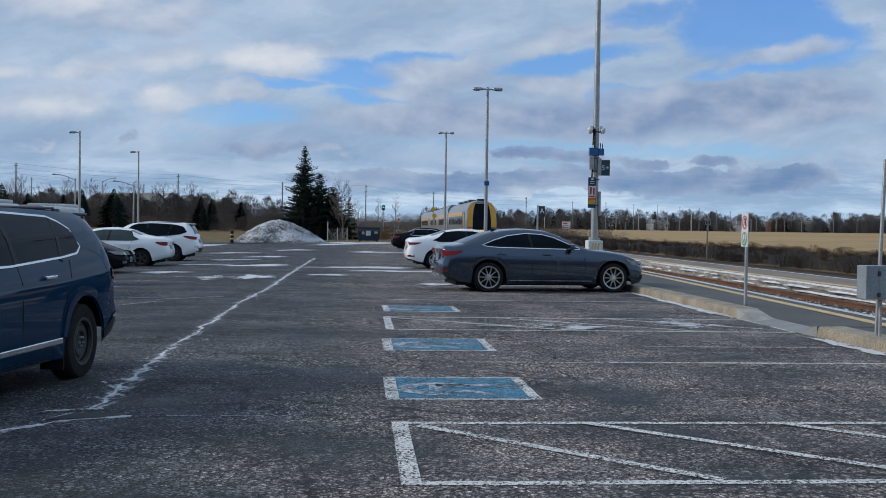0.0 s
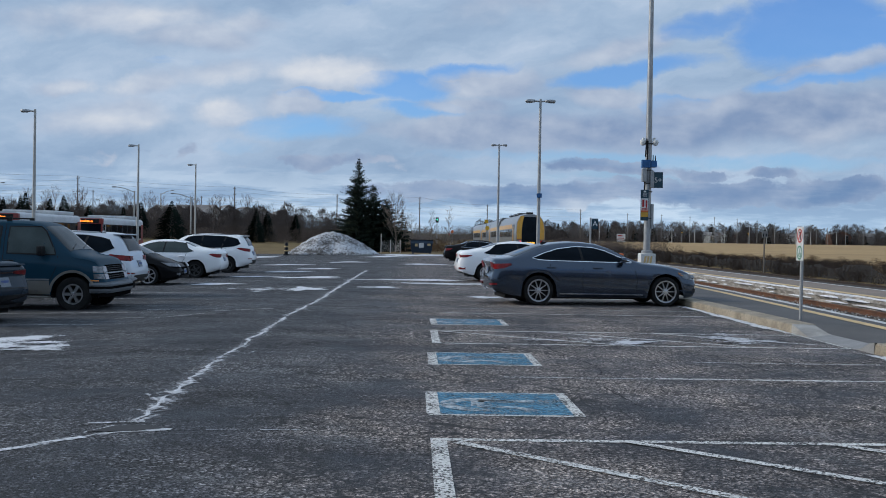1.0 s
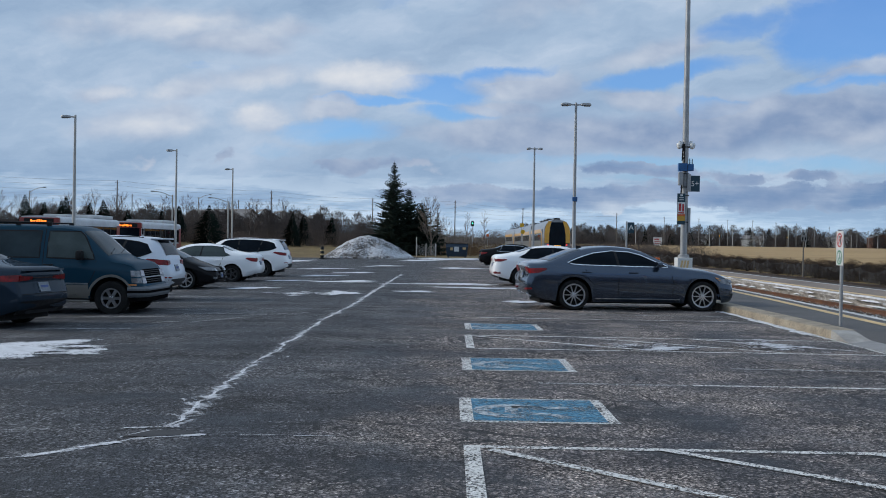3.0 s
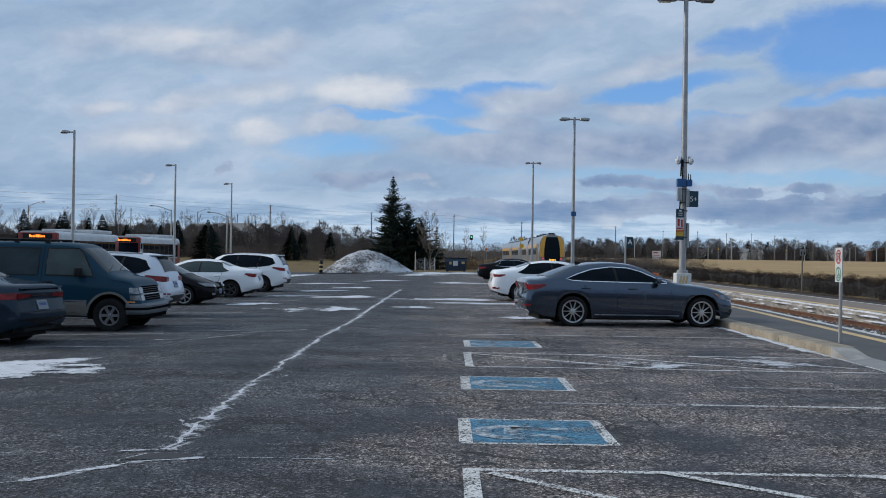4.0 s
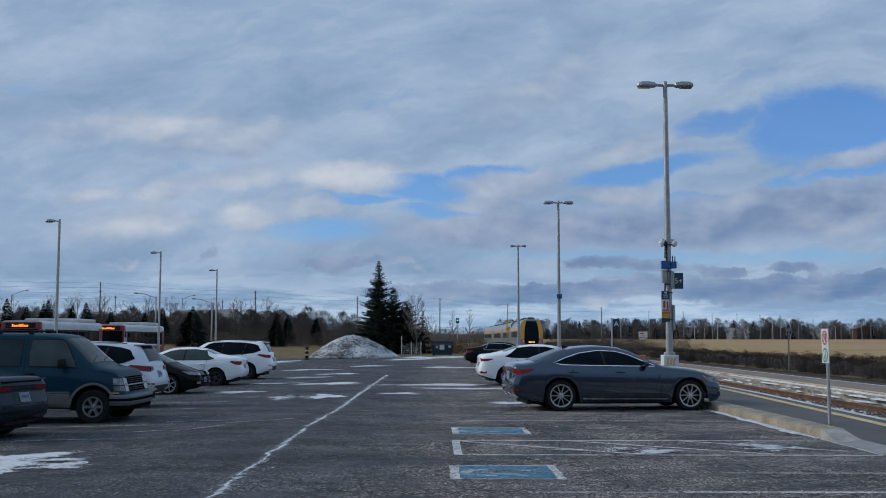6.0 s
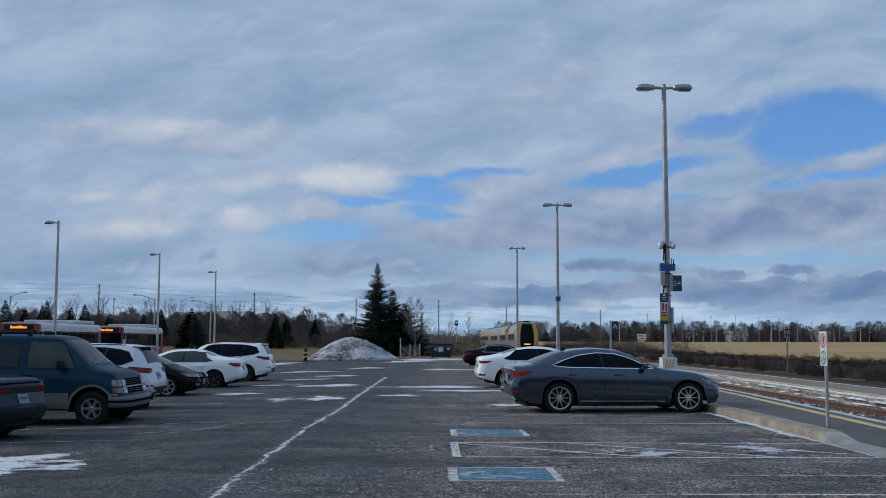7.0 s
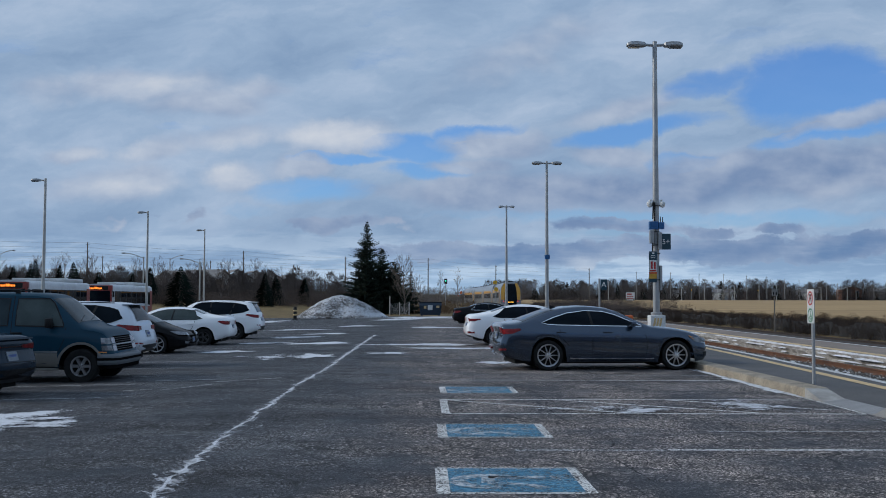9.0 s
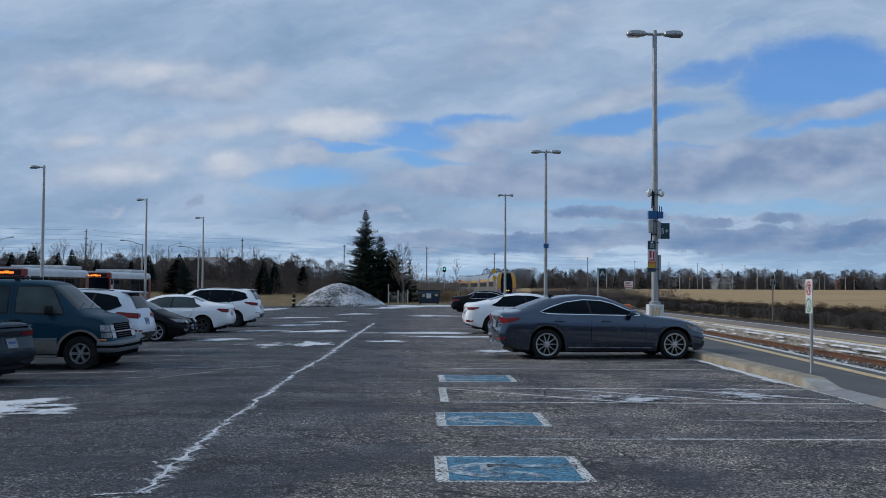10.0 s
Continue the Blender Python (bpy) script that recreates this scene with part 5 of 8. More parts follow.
def wheel_maker(s, width=0.22, steel=False, label=""):
    def make(c, x, sd, spoke, double, alloy, rim):
        return wheel(c, x, sd * (s.W - width / 2 - 0.02), s.R, width, spoke, rim, alloy, sd, double, steel, label)
    return make


# luxury saloon, nose to the kerb
SLATE_PAINT = paint("slate grey metallic paint", (0.052, 0.074, 0.110), 0.85, 0.20, 0.07, (0.10, 0.10, 0.11), 1.0)
def grey_saloon(m):
    c = thing("sedan_car", "slate grey four-door saloon with chrome window trim, parked", "car", m)
    ax = (-1.35, 1.665)
    top = [(-2.43, 0.98), (-2.37, 1.075), (-2.2, 1.085), (-1.95, 1.125), (-1.6, 1.25), (-1.25, 1.375), (-0.9, 1.445), (-0.45, 1.475), (0.0, 1.445), (0.32, 1.36), (0.98, 1.065), (1.10, 1.03), (1.7, 0.965), (2.12, 0.88), (2.34, 0.79), (2.43, 0.66)]
    bl = [(-2.43, 0.93), (-1.95, 1.02), (-1.3, 1.0), (0.0, 0.975), (0.9, 0.955), (1.3, 0.925), (1.9, 0.845), (2.25, 0.755), (2.43, 0.58)]
    sl = [(-2.43, 0.34), (-2.0, 0.23), (ax[0], 0.19), (ax[1], 0.19), (2.1, 0.20), (2.43, 0.22)]
    s = Shell(4.86, 1.89, ax, 0.345, top, bl, sl, 0.42, [(0.2, 0.06), (0.4, 0.0), (0.6, 0.0), (0.72, 0.05), (0.9, 0.2), (1.1, 0.5)], [(0.25, 0.16), (0.45, 0.01), (0.6, 0.0), (0.8, 0.07), (0.98, 0.02), (1.2, 0.06)], corner=0.45)
    window = [(-1.50, 1.085), (-1.22, 1.20), (-0.88, 1.305), (-0.45, 1.362), (-0.05, 1.345), (0.25, 1.27), (0.60, 1.12), (0.84, 1.03), (0.84, 1.005), (0.0, 1.015), (-1.12, 1.035), (-1.36, 1.05)]
    finish_sedan(s, c, SLATE_PAINT, wheel_maker(s), TINT, CHROME, spoke=10, alloy=ALLOY, rim=0.255, H=1.475, belt=0.965, window=window, screen=(0.28, 0.98), back_glass=(-1.92, -1.15), gaps=(-0.33, 0.92, -1.02), grips=(-1.06, 0.03), mirror_x=0.60)
    s.end_patch("tail_light", [(0.46, 0.86), (0.74, 0.82), (0.74, 0.965), (0.50, 0.985)], RED_LENS, c, -1)
    s.side_patch("tail_light", [(-2.43, 0.82), (-2.20, 0.84), (-1.98, 0.92), (-2.01, 0.955), (-2.20, 0.945), (-2.43, 0.935)], RED_LENS, c, lift=0.012)
    s.end_patch("reflector", [(0.52, 0.44), (0.86, 0.46), (0.86, 0.50), (0.52, 0.48)], RED_LENS, c, -1)
    s.end_patch("exhaust", [(0.45, 0.30), (0.74, 0.30), (0.74, 0.36), (0.45, 0.36)], CHROME, c, -1, lift=0.02)
    s.end_patch("boot_trim", [(-0.4, 0.955), (0.4, 0.955), (0.4, 0.985), (-0.4, 0.985)], CHROME, c, -1, False)
    plate_of(c, s, -1, 0.78)
    s.end_patch("headlight", [(0.55, 0.64), (0.90, 0.68), (0.93, 0.76), (0.62, 0.72)], CLEAR_LENS, c, 1)
    s.side_patch("headlight", [(2.08, 0.66), (2.42, 0.60), (2.40, 0.70), (1.97, 0.80)], CLEAR_LENS, c, lift=0.010)
    s.side_patch("side_marker", [(2.00, 0.74), (2.09, 0.71), (2.06, 0.77), (1.96, 0.80)], AMBER_LENS, c, lift=0.013)
    s.end_patch("grille", [(-0.42, 0.36), (0.42, 0.36), (0.46, 0.66), (-0.46, 0.66)], BLACK, c, 1, False)
    s.end_patch("air_intake", [(0.55, 0.30), (0.85, 0.32), (0.85, 0.42), (0.60, 0.42)], BLACK, c, 1)
    s.outline_trim("sill_trim", [(-0.86, 0.275), (1.12, 0.265)], 0.022, CHROME, c, closed=False)
    bm = bmesh.new()
    vs = [bm.verts.new(p) for p in ((-1.12, -0.02, 1.37), (-0.95, -0.02, 1.43), (-1.12, -0.01, 1.48), (-1.12, 0.02, 1.37), (-0.95, 0.02, 1.43), (-1.12, 0.01, 1.48))]
    for q in ((0, 1, 2), (3, 5, 4), (0, 3, 4, 1), (1, 4, 5, 2), (0, 2, 5, 3)):
        bm.faces.new([vs[i] for i in q])
    part("antenna_fin", bm, BLACK, c)
    return c


DARK_LENS = surface("dark red lens", (0.030, 0.003, 0.004), (0.02, 0.002, 0.003), 8, 0.15, 0, 0.6, 90, 0, 0.2)


def small_saloon(m, paint_mat, label, tail="wide", trim=None, L=4.62, H=1.44, fast=0.0, alloy=None, spoke=5, glass_mat=None, rim=0.215):
    c = thing("sedan_car", label, "car", m)
    ax = (-1.35, 1.35)
    s = sedan_shell(L, 1.79, H, ax, 0.318, 0.91, 0.93, 1.08, fast)
    finish_sedan(s, c, paint_mat, wheel_maker(s, 0.21), glass_mat or TINT, trim, spoke=spoke, alloy=alloy, rim=rim, H=H, belt=0.91, fast=fast)
    q = -L / 2
    if tail == "sweep":
        s.end_patch("tail_light", [(0.42, 0.89), (0.70, 0.82), (0.70, 0.94), (0.5, 0.955)], RED_LENS, c, -1)
        s.side_patch("tail_light", [(q, 0.84), (q + 0.22, 0.845), (q + 0.46, 0.91), (q + 0.42, 0.935), (q, 0.93)], RED_LENS, c, lift=0.012)
        s.end_patch("reflector", [(0.55, 0.40), (0.84, 0.42), (0.84, 0.50), (0.6, 0.47)], RED_LENS, c, -1)
    elif tail == "bar":
        s.end_patch("tail_light", [(0.32, 0.865), (0.70, 0.84), (0.70, 0.935), (0.32, 0.915)], RED_LENS, c, -1)
        s.end_patch("light_bar", [(-0.31, 0.878), (0.31, 0.878), (0.31, 0.902), (-0.31, 0.902)], DARK_LENS, c, -1, False)
        s.side_patch("tail_light", [(q, 0.84), (q + 0.25, 0.83), (q + 0.45, 0.87), (q + 0.42, 0.93), (q, 0.95)], RED_LENS, c, lift=0.012)
        s.end_patch("rear_bumper_insert", [(-0.66, 0.32), (0.66, 0.32), (0.72, 0.50), (-0.72, 0.50)], BLACK, c, -1, False)
        s.end_patch("boot_lip", [(-0.62, 1.015), (0.62, 1.015), (0.60, 1.045), (-0.60, 1.045)], paint_mat, c, -1, False, 0.035)
        s.end_patch("bumper_gap", [(-0.70, 0.612), (0.70, 0.612), (0.70, 0.622), (-0.70, 0.622)], UNDER, c, -1, False, 0.003)
        s.end_patch("diffuser", [(-0.45, 0.27), (0.45, 0.27), (0.5, 0.33), (-0.5, 0.33)], DARK_STEEL, c, -1, False, 0.03)
    else:
        s.end_patch("tail_light", [(0.50, 0.80), (0.70, 0.78), (0.70, 0.92), (0.5, 0.90)], RED_LENS, c, -1)
        s.side_patch("tail_light", [(q, 0.78), (q + 0.2, 0.80), (q + 0.44, 0.89), (q + 0.38, 0.935), (q, 0.92)], RED_LENS, c, lift=0.012)
    plate_of(c, s, -1, 0.73)
    s.end_patch("rear_valance", [(-0.7, 0.27), (0.7, 0.27), (0.7, 0.34), (-0.7, 0.34)], BLACK, c, -1, False)
    s.end_patch("headlight", [(0.50, 0.60), (0.85, 0.62), (0.88, 0.74), (0.55, 0.68)], CLEAR_LENS, c, 1)
    s.end_patch("grille", [(-0.45, 0.34), (0.45, 0.34), (0.42, 0.60), (-0.42, 0.60)], GRILLE_BLACK, c, 1, False)
    s.end_patch("fog_light", [(0.58, 0.34), (0.78, 0.35), (0.78, 0.42), (0.60, 0.42)], CLEAR_LENS, c, 1)
    plate_of(c, s, 1, 0.46)
    return c


def crossover(m, paint_mat, label, L=4.62, W=1.86, H=1.67, R=0.35, trim=None, steel=False, rails=True, tail="wide", spoke=5, kick=0.0, wheel_group=None, alloy=None, glass_mat=None, cladding=True, rise=0.0, end=0.55, ro=1.04, handles=(-1.0, 0.05)):
    """A five-door sport utility vehicle."""
    c = thing("suv_car", label, "car", m)
    h = L / 2
    ax = (-h + ro, h - 0.94)
    top = [(-h, 1.00), (-h + 0.05, 1.12), (-h + 0.28, 1.42), (-h + 0.46, H - 0.075), (-h + 0.75, H - 0.03), (-0.3, H), (0.35, H - 0.04), (0.65, H - 0.13), (1.30, 1.13), (1.45, 1.06), (h - 0.5, 0.98), (h - 0.12, 0.84), (h, 0.70)]
    bl = [(-h, 0.96), (-h + 0.4, 1.08 + kick + rise), (-0.8, 1.02 + rise), (0.6, 0.98 + rise), (1.4, 0.96), (h - 0.5, 0.86), (h, 0.62)]
    sl = [(-h, 0.42), (-h + 0.4, 0.30), (ax[0], 0.25), (ax[1], 0.25), (h - 0.35, 0.26), (h, 0.30)]
    s = Shell(L, W, ax, R, top, bl, sl, 0.36, [(0.2, 0.12), (0.5, 0.0), (0.75, 0.04), (1.0, 0.2)], [(0.3, 0.14), (0.55, 0.0), (0.75, 0.02), (1.0, 0.10), (1.2, 0.10), (1.45, 0.02), (1.6, 0.0)], arch=0.075)
    s.body(paint_mat, c)
    s.belly(c)
    zb, zt = 1.055 + rise, H - 0.125
    g = glass_mat or TINT
    window = [(-h + end, zb + 0.12 + kick), (-h + end + 0.05, zt - 0.10), (-h + end + 0.20, zt - 0.03), (-1.1, zt + 0.015), (-0.3, zt + 0.04), (0.25, zt + 0.015), (0.45, zt - 0.04), (1.02, zb + 0.02), (1.04, zb - 0.03), (0.0, zb - 0.02), (-h + end + 0.45, zb + 0.03 + kick), (-h + end + 0.12, zb + 0.06 + kick)]
    if end < 0.9:
        window = [(-h + 0.46, zb + 0.17 + kick), (-h + 0.62, zt - 0.09), (-h + 0.85, zt - 0.03)] + window[3:10] + [(-h + 1.15, zb + 0.02 + kick), (-h + 0.75, zb + 0.07 + kick)]
    s.side_patch("side_window", window, g, c)
    s.outline_trim("window_pillar", [(-0.12, zb - 0.02), (-0.16, zt + 0.03)], 0.07, BLACK, c, closed=False, lift=0.009)
    s.outline_trim("window_pillar", [(-0.98, zb + 0.0), (-1.15, zt)], 0.06, BLACK, c, closed=False, lift=0.009)
    s.outline_trim("window_trim", window, 0.018, trim or BLACK, c)
    s.pane("windscreen", 0.55, 1.27, CLEAR, c, 0.92)
    # rear window stands on the sloping tail
    bm = bmesh.new()
    rows = []
    for i in range(7):
        x = -h + 0.09 + 0.33 * i / 6
        w = s.section(x)[8][0] * 0.88
        rows.append([bm.verts.new((s.warp(x, 0, s.top_z(x, w * j / 6)) - 0.008, w * j / 6, s.top_z(x, w * j / 6) + 0.006)) for j in range(-6, 7)])
    for a, b in zip(rows, rows[1:]):
        for i in range(12):
            bm.faces.new((a[i], a[i + 1], b[i + 1], b[i]))
    part("rear_window", bm, TINT, c, smooth=True)
    bm = bmesh.new()
    box(bm, -h + 0.30, -h + 0.56, -W * 0.33, W * 0.33, H - 0.10, H - 0.066, 0.012)
    part("roof_spoiler", bm, paint_mat, c, smooth=True)
    seam(s, c, [(-0.14, 0.30), (-0.12, zb)])
    seam(s, c, [(1.08, 0.32), (1.14, 0.7), (1.04, zb)])
    seam(s, c, [(ax[0] + 0.5, 0.62), (-1.05, 0.85), (-1.15, zb)])
    for x in handles:
        handle_of(c, s, x, 0.92 + rise, CHROME if trim is CHROME else paint_mat)
    mirror_of(c, s, 0.86, 1.13 + rise, paint_mat, size=(0.14, 0.21, 0.16))
    if rails:
        for sd in (1, -1):
            bm = bmesh.new()
            y = sd * (s.section(-0.3)[8][0] - 0.03)
            tube(bm, (-1.45, y, H - 0.03), (0.40, y * 1.0, H - 0.045), 0.012, 0.012, 8)
            for x in (-1.5, 0.4, -0.5):
                box(bm, x - 0.06, x + 0.06, y - 0.014, y + 0.014, H - 0.11, H - 0.035)
            part("roof_rail", bm, DARK_STEEL, c)
    if cladding:
        s.side_patch("sill_cladding", [(ax[0] + R + 0.09, 0.26), (ax[1] - R - 0.09, 0.26), (ax[1] - R - 0.10, 0.36), (ax[0] + R + 0.10, 0.38)], BLACK, c, lift=0.008)
    if tail == "round":
        s.end_patch("tail_light", [(0.46, 0.96), (0.72, 0.93), (0.72, 1.06), (0.50, 1.05)], RED_LENS, c, -1)
        s.side_patch("tail_light", [(-h, 0.93), (-h + 0.25, 0.95), (-h + 0.62, 1.05), (-h + 0.55, 1.10), (-h, 1.06)], RED_LENS, c, lift=0.012)
    else:
        s.end_patch("tail_light", [(0.44, 0.92), (0.72, 0.90), (0.72, 1.03), (0.52, 1.00)], RED_LENS, c, -1)
        s.side_patch("tail_light", [(-h, 0.90), (-h + 0.2, 0.92), (-h + 0.36, 0.96), (-h + 0.34, 1.04), (-h, 1.04)], RED_LENS, c, lift=0.012)
    s.end_patch("rear_bumper_insert", [(-0.74, 0.40), (0.74, 0.40), (0.80, 0.58), (-0.80, 0.58)], BLACK, c, -1, False)
    s.end_patch("reflector", [(0.62, 0.60), (0.84, 0.61), (0.84, 0.65), (0.62, 0.64)], RED_LENS, c, -1)
    plate_of(c, s, -1, 0.86)
    s.end_patch("headlight", [(0.52, 0.68), (0.88, 0.72), (0.90, 0.82), (0.55, 0.76)], CLEAR_LENS, c, 1)
    s.end_patch("grille", [(-0.5, 0.46), (0.5, 0.46), (0.52, 0.74), (-0.52, 0.74)], BLACK, c, 1, False)
    made = []
    mk = wheel_maker(s, 0.23, steel, "black winter wheel" if steel else "")
    for x in ax:
        for sd in (1, -1):
            made.append(mk(c, x, sd, spoke, False, alloy or (DARK_ALLOY if steel else ALLOY), 0.225))
    return c, s, made


# paler base colour paints in the daylight seen through the far windows
DAYLIT_GLASS = glass("greenish glass with painted see-through light", (0.055, 0.070, 0.070))
GRILLE_BLACK = surface("matt grille black", (0.010, 0.010, 0.011), None, 5, 0.95, grain=60, relief=0, spec=0.0)
DARK_GREEN = glass("dark green van glass", (0.024, 0.036, 0.042))
BUMPER = paint("dull silver bumper", (0.17, 0.185, 0.20), 0.4, 0.42, 0.25, (0.16, 0.16, 0.16), 0.2)


def wrap(parent, name, plan, profile, material, label=""):
    """A moulding swept along a plan line; the profile's first number points outwards."""
    bm = bmesh.new()
    rows = []
    for i, q in enumerate(plan):
        a, b = plan[max(0, i - 1)], plan[min(len(plan) - 1, i + 1)]
        d = Vector((b[0] - a[0], b[1] - a[1])).normalized()
        rows.append([bm.verts.new((q[0] - d.y * o, q[1] + d.x * o, z)) for o, z in profile])
    n = len(profile)
    for a, b in zip(rows, rows[1:]):
        for i in range(n):
            bm.faces.new((a[i], b[i], b[(i + 1) % n], a[(i + 1) % n]))
    bm.faces.new(rows[0])
    bm.faces.new(list(reversed(rows[-1])))
    bmesh.ops.recalc_face_normals(bm, faces=bm.faces)
    return part(name, bm, material, parent, label)


def panel_van(m, paint_mat, low_mat):
    """A short-nosed passenger van in two tones."""
    c = thing("van", "dark teal passenger van with silver lower panels, parked nose out", "van", m)
    L, W, H, R = 4.70, 1.97, 1.86, 0.352
    h, ax = L / 2, (-1.22, 1.67)
    top = [(-h, 1.2), (-h + 0.04, 1.7), (-h + 0.15, H - 0.06), (-h + 0.5, H - 0.01), (-0.8, H), (0.55, H - 0.01), (0.84, H - 0.04), (1.00, H - 0.12), (1.58, 1.25), (1.70, 1.19), (2.15, 1.08), (h - 0.08, 0.99), (h, 0.86)]
    bl = [(-h, 1.12), (0.9, 1.12), (1.4, 1.10), (1.8, 1.06), (2.2, 0.98), (h, 0.80)]
    sl = [(-h, 0.42), (ax[0], 0.33), (ax[1], 0.33), (h - 0.2, 0.36), (h, 0.38)]
    s = Shell(L, W, ax, R, top, bl, sl, 0.17, [(0.3, 0.06), (0.5, 0.0), (0.62, 0.05), (0.75, 0.09), (1.0, 0.16)], [(0.3, 0.05), (0.55, 0.0), (0.8, 0.05), (1.8, 0.12)], corner=0.32, flat=0.86, arch=0.085, crown=0.07)
    s.body(paint_mat, c)
    s.belly(c)
    zb, zt = 1.17, 1.72
    s.side_patch("side_window", [(-2.1, zb), (-1.0, zb), (-1.0, zt), (-2.1, zt)], DARK_GREEN, c)
    s.side_patch("side_window", [(-0.86, zb), (0.16, zb), (0.16, zt), (-0.86, zt)], DARK_GREEN, c)
    s.side_patch("door_window", [(0.32, zb), (1.30, zb - 0.02), (1.28, zb + 0.06), (1.06, zt - 0.09), (0.96, zt), (0.32, zt)], DAYLIT_GLASS, c)
    for pts in ([(-0.86, zb), (0.16, zb), (0.16, zt), (-0.86, zt)], [(0.32, zb), (1.30, zb - 0.02), (1.28, zb + 0.06), (1.06, zt - 0.09), (0.96, zt), (0.32, zt)]):
        s.outline_trim("window_seal", pts, 0.025, BLACK, c)
    s.pane("windscreen", 1.00, 1.57, CLEAR, c, 0.93)
    for pts in ([(0.24, 0.36), (0.24, 1.78)], [(-0.94, 0.36), (-0.94, 1.78)], [(1.20, 0.62), (1.33, 0.9), (1.34, 1.13)]):
        seam(s, c, pts)
    for q in ([(ax[0] + 0.46, 0.34), (ax[1] - 0.46, 0.34), (ax[1] - 0.47, 0.62), (ax[0] + 0.47, 0.62)], [(-2.4, 0.44), (ax[0] - 0.47, 0.40), (ax[0] - 0.48, 0.62), (-2.4, 0.62)]):
        s.side_patch("lower_panel", q, low_mat, c, lift=0.007, label="silver lower panel")
    s.outline_trim("body_stripe", [(ax[0] + 0.47, 0.645), (ax[1] - 0.47, 0.645)], 0.03, ALLOY, c, closed=False)
    for a in ax:
        s.outline_trim("wheel_arch_trim", [(a + (R + 0.115) * math.cos(t), R + (R + 0.115) * math.sin(t)) for t in [math.pi * (0.03 + 0.94 * i / 16) for i in range(17)]], 0.05, low_mat, c, closed=False, lift=0.014)
    for sd in (1, -1):
        bm = bmesh.new()
        box(bm, ax[0] + 0.46, ax[1] - 0.46, sd * W / 2 - 0.06 - 0.04 * (sd > 0), sd * W / 2 + 0.10 - 0.04 * (sd > 0), 0.27, 0.31, 0.012)
        part("running_board", bm, low_mat, c)
    # the bumper wraps round both corners in one piece, with a dark rub strip along it
    half = W / 2 - 0.03
    plan = [(h - 0.34, half), (h - 0.22, half)] + [(h - 0.22 + 0.26 * math.sin(a), half - 0.22 + 0.22 * math.cos(a)) for a in [math.pi / 2 * i / 6 for i in range(1, 7)]] + [(h + 0.055, 0.38), (h + 0.06, 0.0)]
    plan = plan + [(x, -y) for x, y in reversed(plan[:-1])]
    wrap(c, "front_bumper", plan, [(-0.10, 0.36), (0.0, 0.38), (0.022, 0.43), (0.026, 0.55), (0.012, 0.595), (-0.10, 0.605)], BUMPER, "dull silver bumper wrapping the corners")
    wrap(c, "bumper_band", plan, [(0.02, 0.465), (0.034, 0.47), (0.034, 0.515), (0.02, 0.52)], GRILLE_BLACK)
    wrap(c, "valance", plan[2:-2], [(-0.12, 0.27), (-0.02, 0.30), (-0.01, 0.37), (-0.12, 0.37)], GRILLE_BLACK)
    s.side_patch("side_marker", [(h - 0.30, 0.625), (h - 0.12, 0.62), (h - 0.12, 0.645), (h - 0.30, 0.65)], AMBER_LENS, c, lift=0.016)
    s.end_patch("headlight", [(0.56, 0.81), (0.80, 0.81), (0.80, 0.93), (0.56, 0.93)], CLEAR_LENS, c, 1)
    s.end_patch("headlight", [(0.56, 0.66), (0.80, 0.66), (0.80, 0.77), (0.56, 0.77)], CLEAR_LENS, c, 1)
    s.side_patch("headlight", [(h - 0.22, 0.80), (h, 0.80), (h, 0.92), (h - 0.22, 0.93)], CLEAR_LENS, c, lift=0.012)
    s.side_patch("headlight", [(h - 0.22, 0.67), (h, 0.67), (h, 0.77), (h - 0.22, 0.77)], CLEAR_LENS, c, lift=0.012)
    s.end_patch("grille", [(-0.53, 0.65), (0.53, 0.65), (0.53, 0.95), (-0.53, 0.95)], GRILLE_BLACK, c, 1, False)
    for z in (0.69, 0.73, 0.84, 0.88, 0.92):
        s.end_patch("grille_slat", [(-0.53, z - 0.006), (0.53, z - 0.006), (0.53, z + 0.006), (-0.53, z + 0.006)], BLACK, c, 1, False, 0.013)
    s.end_patch("grille_bar", [(-0.80, 0.775), (0.80, 0.775), (0.80, 0.80), (-0.80, 0.80)], STEEL, c, 1, False, 0.014)
    plate_of(c, s, 1, 0.50)
    mirror_of(c, s, 1.05, 1.20, BLACK, size=(0.12, 0.22, 0.20))
    handle_of(c, s, 0.36, 1.02, BLACK)
    for sd in (1, -1):
        bm = bmesh.new()
        tube(bm, (-2.1, sd * 0.62, H + 0.035), (0.3, sd * 0.62, H + 0.035), 0.018, 0.018, 8)
        for x in (-2.0, -1.2, -0.4, 0.25):
            box(bm, x - 0.05, x + 0.05, sd * 0.62 - 0.02, sd * 0.62 + 0.02, H - 0.06, H + 0.03)
        part("roof_rail", bm, BLACK, c)
    for y in (0.12, -0.55):
        bm = bmesh.new()
        tube(bm, (1.54, y, s.top_z(1.54, y) + 0.016), (1.44, y + 0.48, s.top_z(1.44, y + 0.48) + 0.016), 0.010, 0.008, 6)
        part("wiper", bm, BLACK, c)
    for x in ax:
        for sd in (1, -1):
            wheel(c, x, sd * (s.W - 0.135), R, 0.23, 6, 0.205, ALLOY, sd)
    return c

